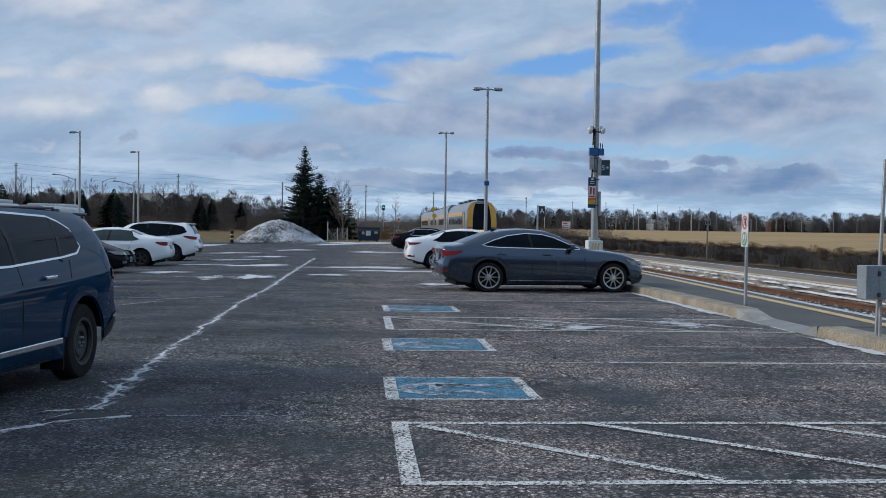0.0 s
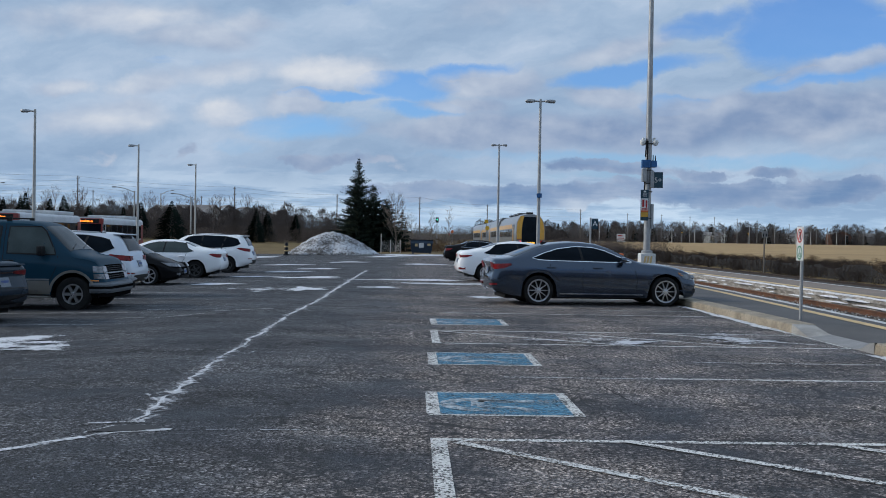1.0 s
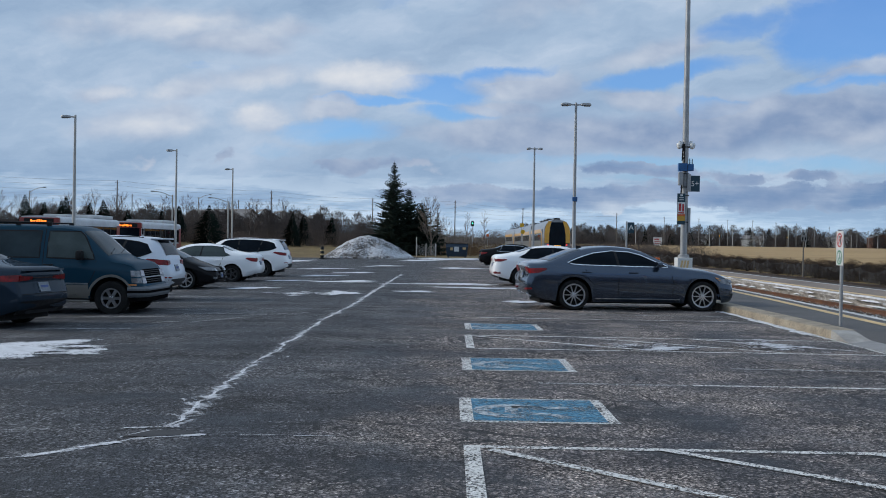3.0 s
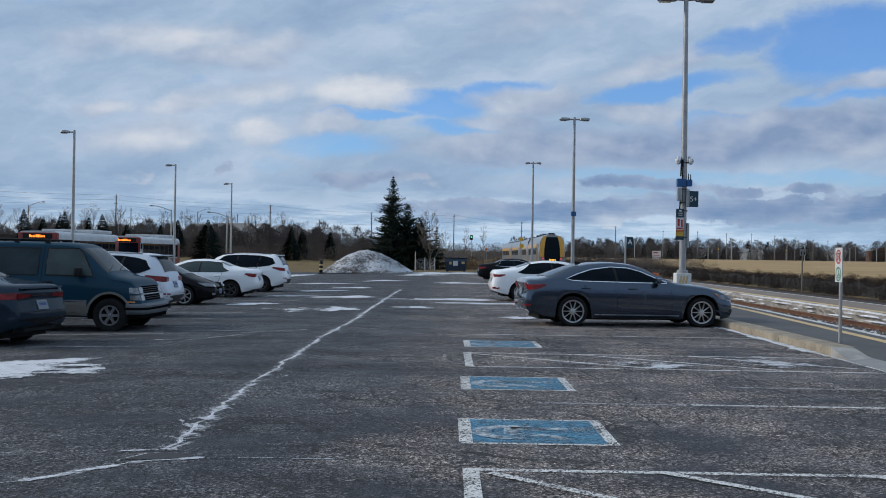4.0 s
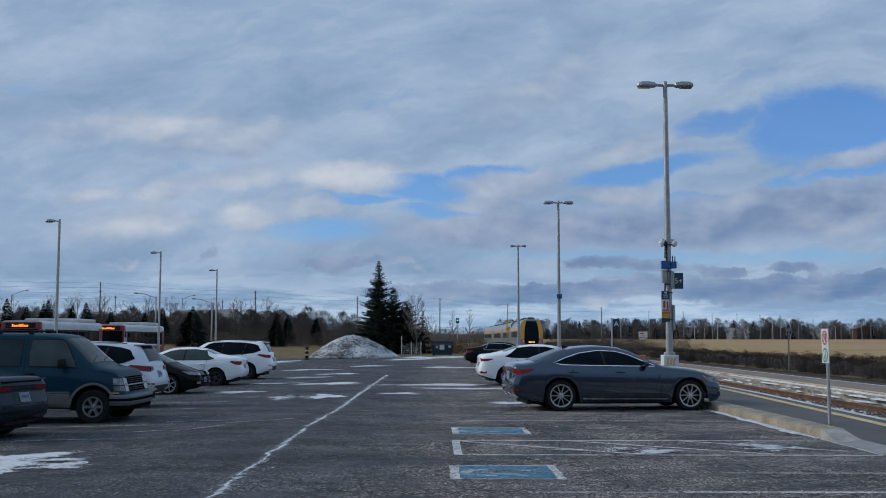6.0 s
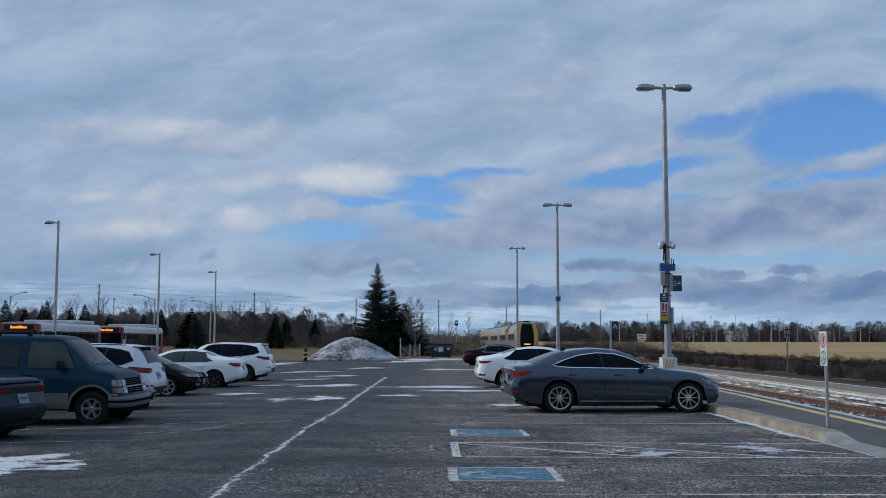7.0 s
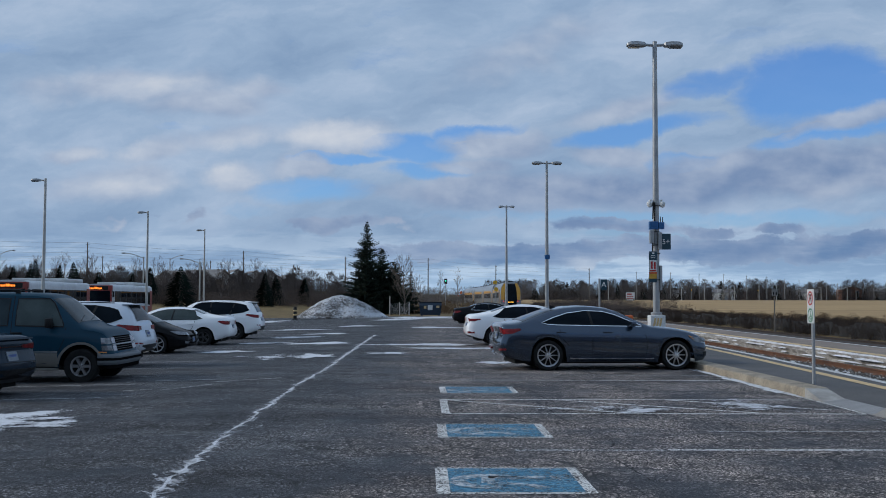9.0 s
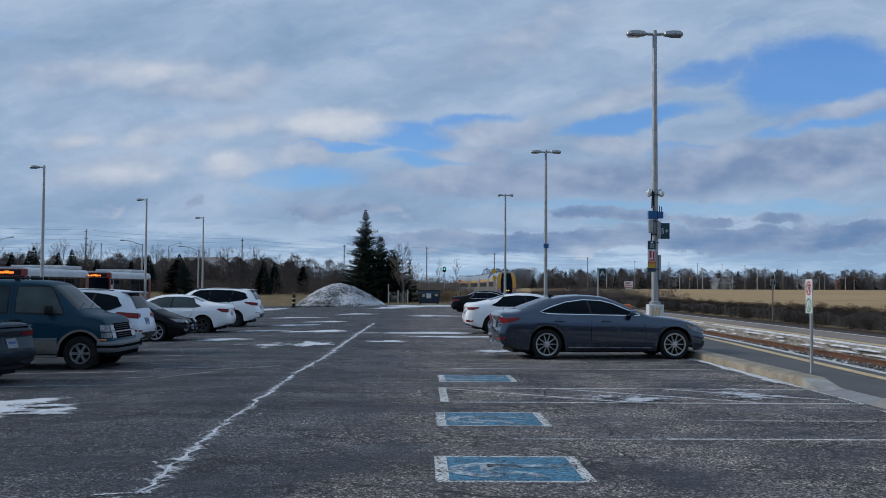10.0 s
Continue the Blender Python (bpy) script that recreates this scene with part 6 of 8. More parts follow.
WHITE_CAR = paint("white car paint", (0.90, 0.91, 0.92), 0.0, 0.30, 0.22, (0.40, 0.39, 0.37), 0.8)
SILVER_CAR = paint("pale silver car paint", (0.62, 0.66, 0.72), 0.3, 0.30, 0.35, (0.33, 0.33, 0.32))
BLACK_CAR = paint("black car paint", (0.008, 0.008, 0.009), 0.0, 0.30, 0.06, (0.04, 0.04, 0.04), 0.28)
NIGHT_BLUE = paint("dark blue car paint", (0.006, 0.030, 0.070), 0.0, 0.25, 0.02, (0.04, 0.05, 0.07), 0.6)
GRAPHITE = paint("graphite car paint", (0.018, 0.032, 0.050), 0.2, 0.22, 0.04, (0.05, 0.05, 0.055), 0.45)

grey_saloon(pose(4.00, 24.34, 0, 0, 0, 6))
small_saloon(pose(3.72, 37.0, 0, 0, 0, 4), WHITE_CAR, "white four-door saloon with red swept tail lights, parked", "sweep", BLACK, fast=0.14)
small_saloon(pose(4.0, 62.5, 0, 0, 0, 2), BLACK_CAR, "black four-door saloon parked near the snow heap", "wide", CHROME)

# row on the other side of the aisle
small_saloon(pose(-9.45, 18.35, lot_z(-8.8), 0, 0, 170), GRAPHITE, "graphite saloon with a full-width tail light bar, parked", "bar", BLACK, glass_mat=TINT)
crossover(pose(-9.36, 26.3, lot_z(-9.0), 0, 0, 180), SILVER_CAR, "pale silver sport utility car with dark glass, parked", kick=0.02, tail="round")
small_saloon(pose(-9.75, 33.0, lot_z(-9.5), 0, 0, 0), BLACK_CAR, "black saloon with bright alloy wheels, parked nose out", alloy=ALLOY, spoke=7, rim=0.235)
small_saloon(pose(-9.55, 38.9, lot_z(-9.5), 0, 0, 180), WHITE_CAR, "white compact saloon with red tail lights, parked", "wide", BLACK, glass_mat=DAYLIT_GLASS, alloy=DARK_ALLOY)
crossover(pose(-9.3, 44.6, lot_z(-9.3), 0, 0, 180), WHITE_CAR, "white sport utility car with roof rails, parked", L=4.52, H=1.68, tail="round", kick=0.03, alloy=DARK_ALLOY)

moving_suv, suv_skin, suv_wheels = crossover(pose(-3.95, 8.70, lot_z(-3.95), 0, 0, -98), NIGHT_BLUE, "dark blue sport utility car driving past on winter wheels", L=4.95, W=1.89, H=1.66, R=0.36, trim=CHROME, steel=True, tail="wide", cladding=False, rise=0.09, end=1.0, ro=1.08, handles=(-0.62, 0.46))
for y in (0.9, -0.945):
    bm = bmesh.new()
    box(bm, -0.90, 1.0, y, y + 0.045, 0.395, 0.45, 0.01)
    part("sill_trim", bm, CHROME, moving_suv, "bright sill strip")
suv_skin.side_patch("rear_bumper", [(-2.46, 0.40), (-1.90, 0.32), (-1.86, 0.42), (-2.10, 0.52), (-2.46, 0.54)], BLACK, moving_suv, lift=0.012, label="black plastic lower bumper")
suv_skin.side_patch("bumper_strip", [(-2.46, 0.545), (-2.12, 0.525), (-2.12, 0.555), (-2.46, 0.58)], PALE_STEEL, moving_suv, lift=0.016, label="pale strip round the bumper")
for sd in (1, -1):
    # raised flare over each wheel arch
    for a in suv_skin.axles:
        r = suv_skin.R + 0.13
        suv_skin.outline_trim("wheel_flare", [(a + r * math.cos(t), suv_skin.R + r * math.sin(t)) for t in [math.pi * (0.06 + 0.88 * i / 16) for i in range(17)]], 0.085, NIGHT_BLUE, moving_suv, (sd,), closed=False, lift=0.022)
    bm = bmesh.new()
    box(bm, suv_skin.axles[0] + 0.40, suv_skin.axles[0] + 0.42, sd * 0.80 - 0.11, sd * 0.80 + 0.11, 0.14, 0.36)
    part("mud_flap", bm, BLACK, moving_suv)

TEAL_VAN = paint("dark teal van paint", (0.014, 0.046, 0.074), 0.1, 0.30, 0.03, (0.07, 0.075, 0.08), 0.22)
VAN_SILVER = paint("dull silver van paint", (0.22, 0.21, 0.19), 0.4, 0.45, 0.4, (0.25, 0.24, 0.22))
panel_van(pose(-8.72, 22.0, lot_z(-8.7), 0, 0, 0), TEAL_VAN, VAN_SILVER)

# ---------------------------------------------------------------- lamp posts, signs, boxes
def text(parent, words, size, m, material, label=""):
    cu = bpy.data.curves.new("lettering", "FONT")
    cu.body, cu.size, cu.align_x, cu.align_y, cu.extrude = words, size, "CENTER", "CENTER", 0.002
    ob = new("lettering", cu)
    cu.materials.append(material)
    ob.parent = parent
    ob.matrix_basis = m
    return tagged(ob, label)


def lamp_head(bm, x0, x1, z):
    """A flat shoebox head with a drooping lens, along x."""
    d = 1 if x1 > x0 else -1
    outline = [(0.0, 0.03, 0.05), (0.10, 0.10, 0.09), (0.45, 0.15, 0.11), (0.80, 0.15, 0.10), (0.95, 0.11, 0.07), (1.0, 0.06, 0.04)]
    rows = []
    for u, w, hh in outline:
        x = x0 + (x1 - x0) * u
        rows.append([bm.verts.new((x, y, z + k)) for y, k in ((-w, 0), (-w * 0.8, hh), (w * 0.8, hh), (w, 0), (w * 0.8, -hh * 0.5), (-w * 0.8, -hh * 0.5))])
    for a, b in zip(rows, rows[1:]):
        for i in range(6):
            bm.faces.new((a[i], a[(i + 1) % 6], b[(i + 1) % 6], b[i]))
    bm.faces.new(rows[0]), bm.faces.new(rows[-1][::-1])


def lamp_post(m, height, arms, label, steel, base_h=0.8, reach=0.86, base_r=0.30):
    c = thing("street_lamp", label, "street lamp", m, "lamp posts of the car park")
    bm = bmesh.new()
    lathe(bm, [(0.0, 0.0), (base_r, 0.0), (base_r, base_h - 0.04), (base_r - 0.03, base_h), (0.0, base_h)], 20)
    part("base", bm, PALE_CONCRETE, c, "pale concrete footing", smooth=True)
    bm = bmesh.new()
    lathe(bm, [(0.17, base_h), (0.17, base_h + 0.06), (0.105, base_h + 0.08), (0.092, height * 0.5), (0.066, height), (0.0, height + 0.03)], 16)
    part("pole", bm, steel, c, smooth=True)
    for a in arms:
        bm = bmesh.new()
        tube(bm, (0, 0, height - 0.12), (a * 0.30, 0, height - 0.10), 0.045, 0.045, 8)
        part("arm", bm, steel, c)
        bm = bmesh.new()
        lamp_head(bm, a * 0.26, a * reach, height - 0.12)
        hd = part("lamp_head", bm, STEEL, c, smooth=False)
        bm = bmesh.new()
        x0, x1 = sorted((a * 0.45, a * reach * 0.95))
        box(bm, x0, x1, -0.10, 0.10, height - 0.20, height - 0.165, 0.02)
        part("lens", bm, CLEAR_LENS, hd)
    return c


near_lamp = lamp_post(pose(6.93, 30.8, 0.15, 0, 0, 0), 9.34, (-1, 1), "grey steel twin-head lamp post with cameras and signs", STEEL, 1.02, base_r=0.2)
bm = bmesh.new()
for sd in (-1, 1):
    box(bm, sd * 0.16 - 0.04, sd * 0.16 + 0.04, -0.06, 0.06, 4.36, 4.50, 0.02)
    lathe_bm = bmesh.new()
    lathe(lathe_bm, [(0.0, -0.11), (0.06, -0.09), (0.09, -0.02), (0.095, 0.03), (0.07, 0.07), (0.0, 0.08)], 14)
    for v in lathe_bm.verts:
        v.co += Vector((sd * 0.19, -0.05, 4.36))
    part("camera_dome", lathe_bm, SIGN_WHITE, near_lamp, "white camera dome", smooth=True)
part("camera_bracket", bm, SIGN_WHITE, near_lamp)
bm = bmesh.new()
box(bm, -0.24, 0.02, -0.22, -0.08, 3.58, 3.82, 0.01)
box(bm, 0.04, 0.22, -0.18, 0.02, 3.60, 3.80, 0.01)
part("help_box", bm, BRIGHT_BLUE, near_lamp, "blue help point box", smooth=False)
for x, z0, z1 in ((0.12, 3.80, 3.98), (0.19, 3.80, 3.96)):
    bm = bmesh.new()
    tube(bm, (x, -0.08, z0), (x, -0.08, z1), 0.018, 0.012, 8)
    part("aerial", bm, BLACK, near_lamp)
bm = bmesh.new()
box(bm, -0.22, -0.09, -0.20, -0.05, 3.16, 3.56, 0.015)
box(bm, 0.03, 0.14, -0.20, -0.08, 2.98, 3.50, 0.015)
part("junction_box", bm, STEEL, near_lamp, "grey junction box")
for a, b in (((-0.12, -0.13, 3.2), (-0.14, -0.13, 2.9)), ((-0.12, -0.13, 3.9), (-0.10, -0.13, 4.4)), ((-0.07, -0.14, 3.8), (-0.06, -0.13, 4.4))):
    bm = bmesh.new()
    tube(bm, a, b, 0.022, 0.022, 8)
    part("cable", bm, BLACK, near_lamp)
bm = bmesh.new()
box(bm, 0.13, 0.42, -0.13, -0.11, 2.98, 3.46, 0.008)
bay = part("zone_sign", bm, SIGN_BLUE, near_lamp, "dark teal zone sign reading 5+")
text(bay, "5+", 0.22, pose(0.275, -0.134, 3.21, 90, 0, 0), SIGN_WHITE)
bm = bmesh.new()
box(bm, -0.25, -0.01, -0.16, -0.14, 1.99, 2.92, 0.006)
poster = part("poster", bm, SIGN_BLUE, near_lamp, "blue, white and orange notice strapped to the pole")
for x0, x1, z0, z1, mt in ((-0.24, -0.02, 2.30, 2.66, SIGN_WHITE), (-0.24, -0.02, 2.10, 2.24, surface("yellow print", (0.75, 0.42, 0.05), None, 3, 0.5)), (-0.24, -0.02, 2.245, 2.30, ORANGE), (-0.2, -0.14, 2.40, 2.62, SIGN_RED), (-0.1, -0.05, 2.38, 2.6, SIGN_RED), (-0.19, -0.06, 2.72, 2.74, SIGN_WHITE), (-0.19, -0.06, 2.78, 2.80, SIGN_WHITE), (-0.16, -0.09, 2.84, 2.89, SIGN_WHITE), (-0.22, -0.04, 2.32, 2.36, SIGN_RED)):
    bm = bmesh.new()
    dy = 0.004 if mt is SIGN_RED else 0.0
    box(bm, x0, x1, -0.165 - dy, -0.161 - dy, z0, z1)
    part("print_bar", bm, mt, poster)
bm = bmesh.new()
box(bm, 0.09, 0.17, -0.09, 0.06, 1.75, 2.50, 0.015)
part("meter_box", bm, STEEL, near_lamp)
for z in (2.05, 2.85, 3.1, 3.5, 3.7, 4.3):
    bm = bmesh.new()
    tube(bm, (0, 0, z), (0, 0, z + 0.03), 0.13, 0.13, 16, False)
    part("strap", bm, DARK_STEEL, near_lamp)
bm = bmesh.new()
box(bm, -0.225, 0.225, -0.225, 0.225, 0.0, 1.0, 0.02)
ped = part("pedestal", bm, SIGN_WHITE, near_lamp, "white-painted square pedestal with yellow marks")
for x in (-0.17, -0.08, 0.01):
    bm = bmesh.new()
    vs = [bm.verts.new((x + a, -0.228, z)) for a, z in ((0, 0.60), (0.06, 0.60), (0.12, 0.92), (0.06, 0.92))]
    bm.faces.new(vs)
    r = bmesh.ops.extrude_face_region(bm, geom=bm.faces[:])
    for v in r["geom"]:
        if isinstance(v, bmesh.types.BMVert):
            v.co.y -= 0.004
    part("paint_mark", bm, YELLOW_PAINT, ped, "yellow painted mark")

lamp_post(pose(6.9, 58.0, 0.15), 9.34, (-1, 1), "grey steel twin-head lamp post on the platform", STEEL, 1.0)
lamp_post(pose(6.7, 84.0, 0.15), 9.2, (-1, 1), "grey steel twin-head lamp post near the heap", STEEL, 1.0, 0.66)
for x, y, d in ((6.9, 58.0, 4.0),):
    c = thing("speaker_box", "small blue grey box strapped to a lamp post", "utility box", pose(x, y, 0))
    bm = bmesh.new()
    box(bm, -0.14, 0.14, -0.26, -0.12, 3.90, 4.15, 0.02)
    part("box_body", bm, BRIGHT_BLUE, c)
    bm = bmesh.new()
    tube(bm, (0, 0, 4.05), (0, 0, 4.12), 0.14, 0.14, 12, False)
    part("strap", bm, DARK_STEEL, c)
for y in (62.0, 85.0, 107.0):
    lamp_post(pose(-22.95, y, lot_z(-23)), 9.05, (-1,), "pale single-head lamp post beside the bus lane", PALE_STEEL, 0.6)

# bay sign on a post
c = thing("parking_sign", "white no-parking and accessible bay sign on a steel post", "sign", pose(6.77, 17.95, 0.15))
bm = bmesh.new()
tube(bm, (0, 0, 0), (0, 0, 1.64), 0.03, 0.03, 10)
part("post", bm, STEEL, c)
bm = bmesh.new()
box(bm, -0.042, -0.034, -0.155, 0.155, 1.06, 1.66, 0.003)
face = part("sign_face", bm, SIGN_WHITE, c, "white sign face")
for z, mt in ((1.50, SIGN_RED), (1.20, SIGN_GREEN)):
    bm = bmesh.new()
    n = 24
    rings = [[bm.verts.new((-0.0455, r * math.cos(2 * math.pi * i / n), z + r * math.sin(2 * math.pi * i / n))) for i in range(n)] for r in (0.125, 0.098)]
    for i in range(n):
        bm.faces.new((rings[0][i], rings[0][(i + 1) % n], rings[1][(i + 1) % n], rings[1][i]))
    if mt is SIGN_RED:
        vs = [bm.verts.new((-0.0465, y, z + k)) for y, k in ((-0.09, 0.07), (-0.07, 0.09), (0.09, -0.07), (0.07, -0.09))]
        bm.faces.new(vs)
    part("ring", bm, mt, face)
    bm = bmesh.new()
    if mt is SIGN_RED:
        for q in ((-0.05, -0.02, -0.07, 0.07), (-0.02, 0.05, 0.045, 0.07), (0.03, 0.05, 0.0, 0.05), (-0.02, 0.05, -0.01, 0.012)):
            box(bm, -0.0450, -0.0428, q[0], q[1], z + q[2], z + q[3])
    else:
        for q in ((-0.02, 0.0, -0.02, 0.05), (-0.01, 0.04, -0.03, -0.01), (-0.025, 0.0, 0.055, 0.08), (-0.05, 0.03, -0.075, -0.055), (-0.055, -0.038, -0.06, 0.0), (0.03, 0.05, -0.06, -0.02)):
            box(bm, -0.0450, -0.0428, q[0], q[1], z + q[2], z + q[3])
    part("symbol", bm, BLACK if mt is SIGN_RED else SIGN_GREEN, face)

# electrical cabinet and its pole
c = thing("electrical_cabinet", "pale grey steel electrical cabinet on a post", "cabinet", pose(6.48, 12.55, 0.15))
bm = bmesh.new()
box(bm, -0.27, 0.09, -0.12, 0.13, 0.49, 0.92, 0.008)
CABINET = surface("blue grey cabinet paint", (0.27, 0.31, 0.34), (0.22, 0.255, 0.28), 4, 0.5, grain=40, relief=0.05)
part("cabinet_box", bm, CABINET, c)
bm = bmesh.new()
box(bm, -0.10, 0.085, -0.127, -0.121, 0.50, 0.91, 0.004)
part("cabinet_door", bm, CABINET, c)
for z in (0.55, 0.82):
    bm = bmesh.new()
    box(bm, -0.12, -0.08, -0.137, -0.120, z - 0.03, z + 0.03, 0.004)
    part("latch", bm, DARK_STEEL, c)
bm = bmesh.new()
tube(bm, (0.0, 0.02, 0), (0.0, 0.02, 0.5), 0.022, 0.022, 10)
part("post", bm, STEEL, c)
bm = bmesh.new()
tube(bm, (0.03, 0.17, 0), (0.10, 0.17, 2.3), 0.024, 0.024, 10)
part("conduit", bm, STEEL, c, "tall thin steel conduit")

# platform letter sign
c = thing("platform_sign", "dark teal platform sign with white letter A", "sign", pose(8.68, 51.0, 0.15))
bm = bmesh.new()
tube(bm, (0, 0, 0), (0, 0, 2.52), 0.045, 0.05, 10)
part("post", bm, STEEL, c)
bm = bmesh.new()
box(bm, 0.06, 0.38, -0.02, 0.02, 1.95, 2.48, 0.01)
f = part("sign_face", bm, SIGN_BLUE, c)
text(f, "A", 0.36, pose(0.22, -0.026, 2.215, 90, 0, 0), SIGN_WHITE)

# orange barrier by the pedestal
c = thing("traffic_barrel", "orange plastic barrier with a pale band", "barrier", pose(6.95, 34.0, 0.15))
bm = bmesh.new()
box(bm, -0.72, -0.1, -0.2, 0.2, 0.0, 0.95, 0.04)
part("barrier_body", bm, ORANGE, c)
bm = bmesh.new()
box(bm, -0.725, -0.095, -0.206, -0.2, 0.5, 0.68)
part("band", bm, SIGN_WHITE, c)
# banded bollard by the lot's edge, dumpster, heap
c = thing("bollard", "black and yellow banded bollard at the grass edge", "bollard", pose(-11.15, 88.5, lot_z(-11)))
bm = bmesh.new()
lathe(bm, [(0.0, 0), (0.27, 0), (0.27, 0.08), (0.16, 0.1), (0.15, 1.02), (0.10, 1.1), (0, 1.1)], 14)
part("bollard_body", bm, BLACK, c, smooth=True)
for z in (0.35, 0.7):
    bm = bmesh.new()
    tube(bm, (0, 0, z), (0, 0, z + 0.12), 0.165, 0.165, 14, False)
    part("band", bm, YELLOW_PAINT, c)

c = thing("dumpster", "dark blue steel dumpster with white notice", "dumpster", pose(0.55, 97.6, 0))
bm = bmesh.new()
vs = []
for z, w, d in ((0.12, 0.94, 0.55), (1.02, 1.05, 0.75), (1.30, 1.05, 0.60)):
    vs.append([bm.verts.new((x, y, z)) for x, y in ((-w, -d), (w, -d), (w, d), (-w, d))])
for a, b in zip(vs, vs[1:]):
    for i in range(4):
        bm.faces.new((a[i], a[(i + 1) % 4], b[(i + 1) % 4], b[i]))
bm.faces.new(vs[0][::-1]), bm.faces.new(vs[-1])
for x in (-0.95, 0.95):
    box(bm, x - 0.05, x + 0.05, -0.80, -0.55, 0.35, 0.5)
part("bin", bm, DUMP_BLUE, c)
bm = bmesh.new()
box(bm, -1.08, 1.08, -0.66, 0.68, 1.30, 1.37, 0.02)
part("lid", bm, BLACK, c, "black plastic lid")
for x0, x1, z0, z1, mt in ((-0.25, 0.2, 0.6, 1.05, SIGN_WHITE), (-0.62, -0.38, 0.72, 0.98, YELLOW_PAINT), (0.55, 0.85, 0.8, 1.0, YELLOW_PAINT)):
    bm = bmesh.new()
    vs = [bm.verts.new((x, -0.55 - 0.222 * (z - 0.12) - 0.012, z)) for x, z in ((x0, z0), (x1, z0), (x1, z1), (x0, z1))]
    bm.faces.new(vs)
    part("notice", bm, mt, c)
for x in (-0.8, 0.8):
    bm = bmesh.new()
    box(bm, x - 0.06, x + 0.06, -0.5, 0.5, 0.0, 0.13)
    part("skid", bm, DUMP_BLUE, c)


HEAP = bpy.data.materials.new("dirty ploughed snow")
nt, p = tree_of(HEAP)
co = nt.nodes.new("ShaderNodeTexCoord").outputs["Object"]
lumps = noise_tex(nt, 5.5, 9, 0.80, co)
drift = noise_tex(nt, 0.55, 4, 0.6, co, (0.8, 1.0, 2.2))
dirt = ramp(nt, mix(nt, 0.38, lumps, drift), [(0.42, (0.045, 0.041, 0.038)), (0.475, (0.17, 0.16, 0.155)), (0.525, (0.50, 0.51, 0.53)), (0.64, (0.80, 0.81, 0.84))])
nt.links.new(dirt, p.inputs["Base Color"])
p.inputs["Roughness"].default_value = 0.8
bump(nt, p, lumps, 0.8, 0.15)
bm = bmesh.new()
rows = []
for i in range(41):
    u = i / 40
    row = []
    for k in range(96):
        a = 2 * math.pi * k / 96
        r = u * (1 + 0.10 * math.sin(2 * a + 1) + 0.05 * math.sin(5 * a))
        x, y = 3.9 * r * math.cos(a), 3.6 * r * math.sin(a)
        hgt = 2.0 * (0.78 * (1 - u * u) ** 1.35 + 0.22 * (1 - u)) + 0.16 * noise.fractal((x * 1.6, y * 1.6, 3.0), 1.0, 2.0, 5) * (1 - u * 0.6)
        row.append(bm.verts.new((x - 0.25 * (1 - u), y, max(-0.02, hgt) if u < 1 else -0.02)))
    rows.append(row)
for a, b in zip(rows, rows[1:]):
    for k in range(96):
        bm.faces.new((a[k], a[(k + 1) % 96], b[(k + 1) % 96], b[k]))
bmesh.ops.remove_doubles(bm, verts=bm.verts, dist=0.0005)
heap = tagged(part("snow_mound", bm, HEAP), "large heap of dirty ploughed snow at the lot's end", "snow heap")
heap.matrix_basis = pose(-7.35, 91.5, -0.06)
rng = random.Random(31)
bm = bmesh.new()
for _ in range(420):
    a, u = rng.uniform(0, 6.28), rng.uniform(0.75, 1.08)
    x, y = -7.35 + 3.9 * u * math.cos(a), 91.5 + 3.6 * u * math.sin(a)
    r = rng.uniform(0.05, 0.16)
    vs = [bm.verts.new((x + r * rng.uniform(-1, 1), y + r * rng.uniform(-1, 1), -0.08 + r * rng.uniform(-0.2, 1.8))) for _ in range(5)]
    for q in itertools.combinations(range(5), 3):
        bm.faces.new([vs[i] for i in q])
tagged(part("snow_clods", bm, HEAP), "loose clods of dirty snow round the heap", "snow", kind="stuff")

# ---------------------------------------------------------------- buses
BUS_WHITE = surface("white bus panel", (0.62, 0.63, 0.64), (0.5, 0.5, 0.5), 1.2, 0.4, 0, 0.3, 20, 0)
BUS_RED = surface("dark red bus panel", (0.28, 0.03, 0.025), (0.22, 0.025, 0.02), 1.2, 0.4, 0, 0.3, 20, 0)
LED = glow("orange led letters", (1.0, 0.22, 0.02), 2.2)


def rounded_box_shell(bm, x0, x1, half, z0, z1, r, mat_of=None, nose=0.0):
    """A long body with a rounded roof, along x."""
    sec = [(half, z0), (half, z0 + (z1 - z0) * 0.35), (half, z0 + (z1 - z0) * 0.7), (half * 0.985, z1 - r)]
    for i in range(1, 6):
        a = math.pi / 2 * i / 5
        sec.append((half * 0.985 - r + r * math.cos(a), z1 - r + r * math.sin(a)))
    sec.append((0.0, z1 + 0.03))
    ring = sec + [(-y, z) for y, z in sec[-2::-1]]
    rows = []
    for x in spaced(x0, x1, 1.5):
        k = 1.0
        rows.append([bm.verts.new((x, y * k, z)) for y, z in ring])
    for a, b in zip(rows, rows[1:]):
        for i in range(len(ring) - 1):
            bm.faces.new((a[i], a[i + 1], b[i + 1], b[i]))
    bm.faces.new(rows[0]), bm.faces.new(rows[-1][::-1])


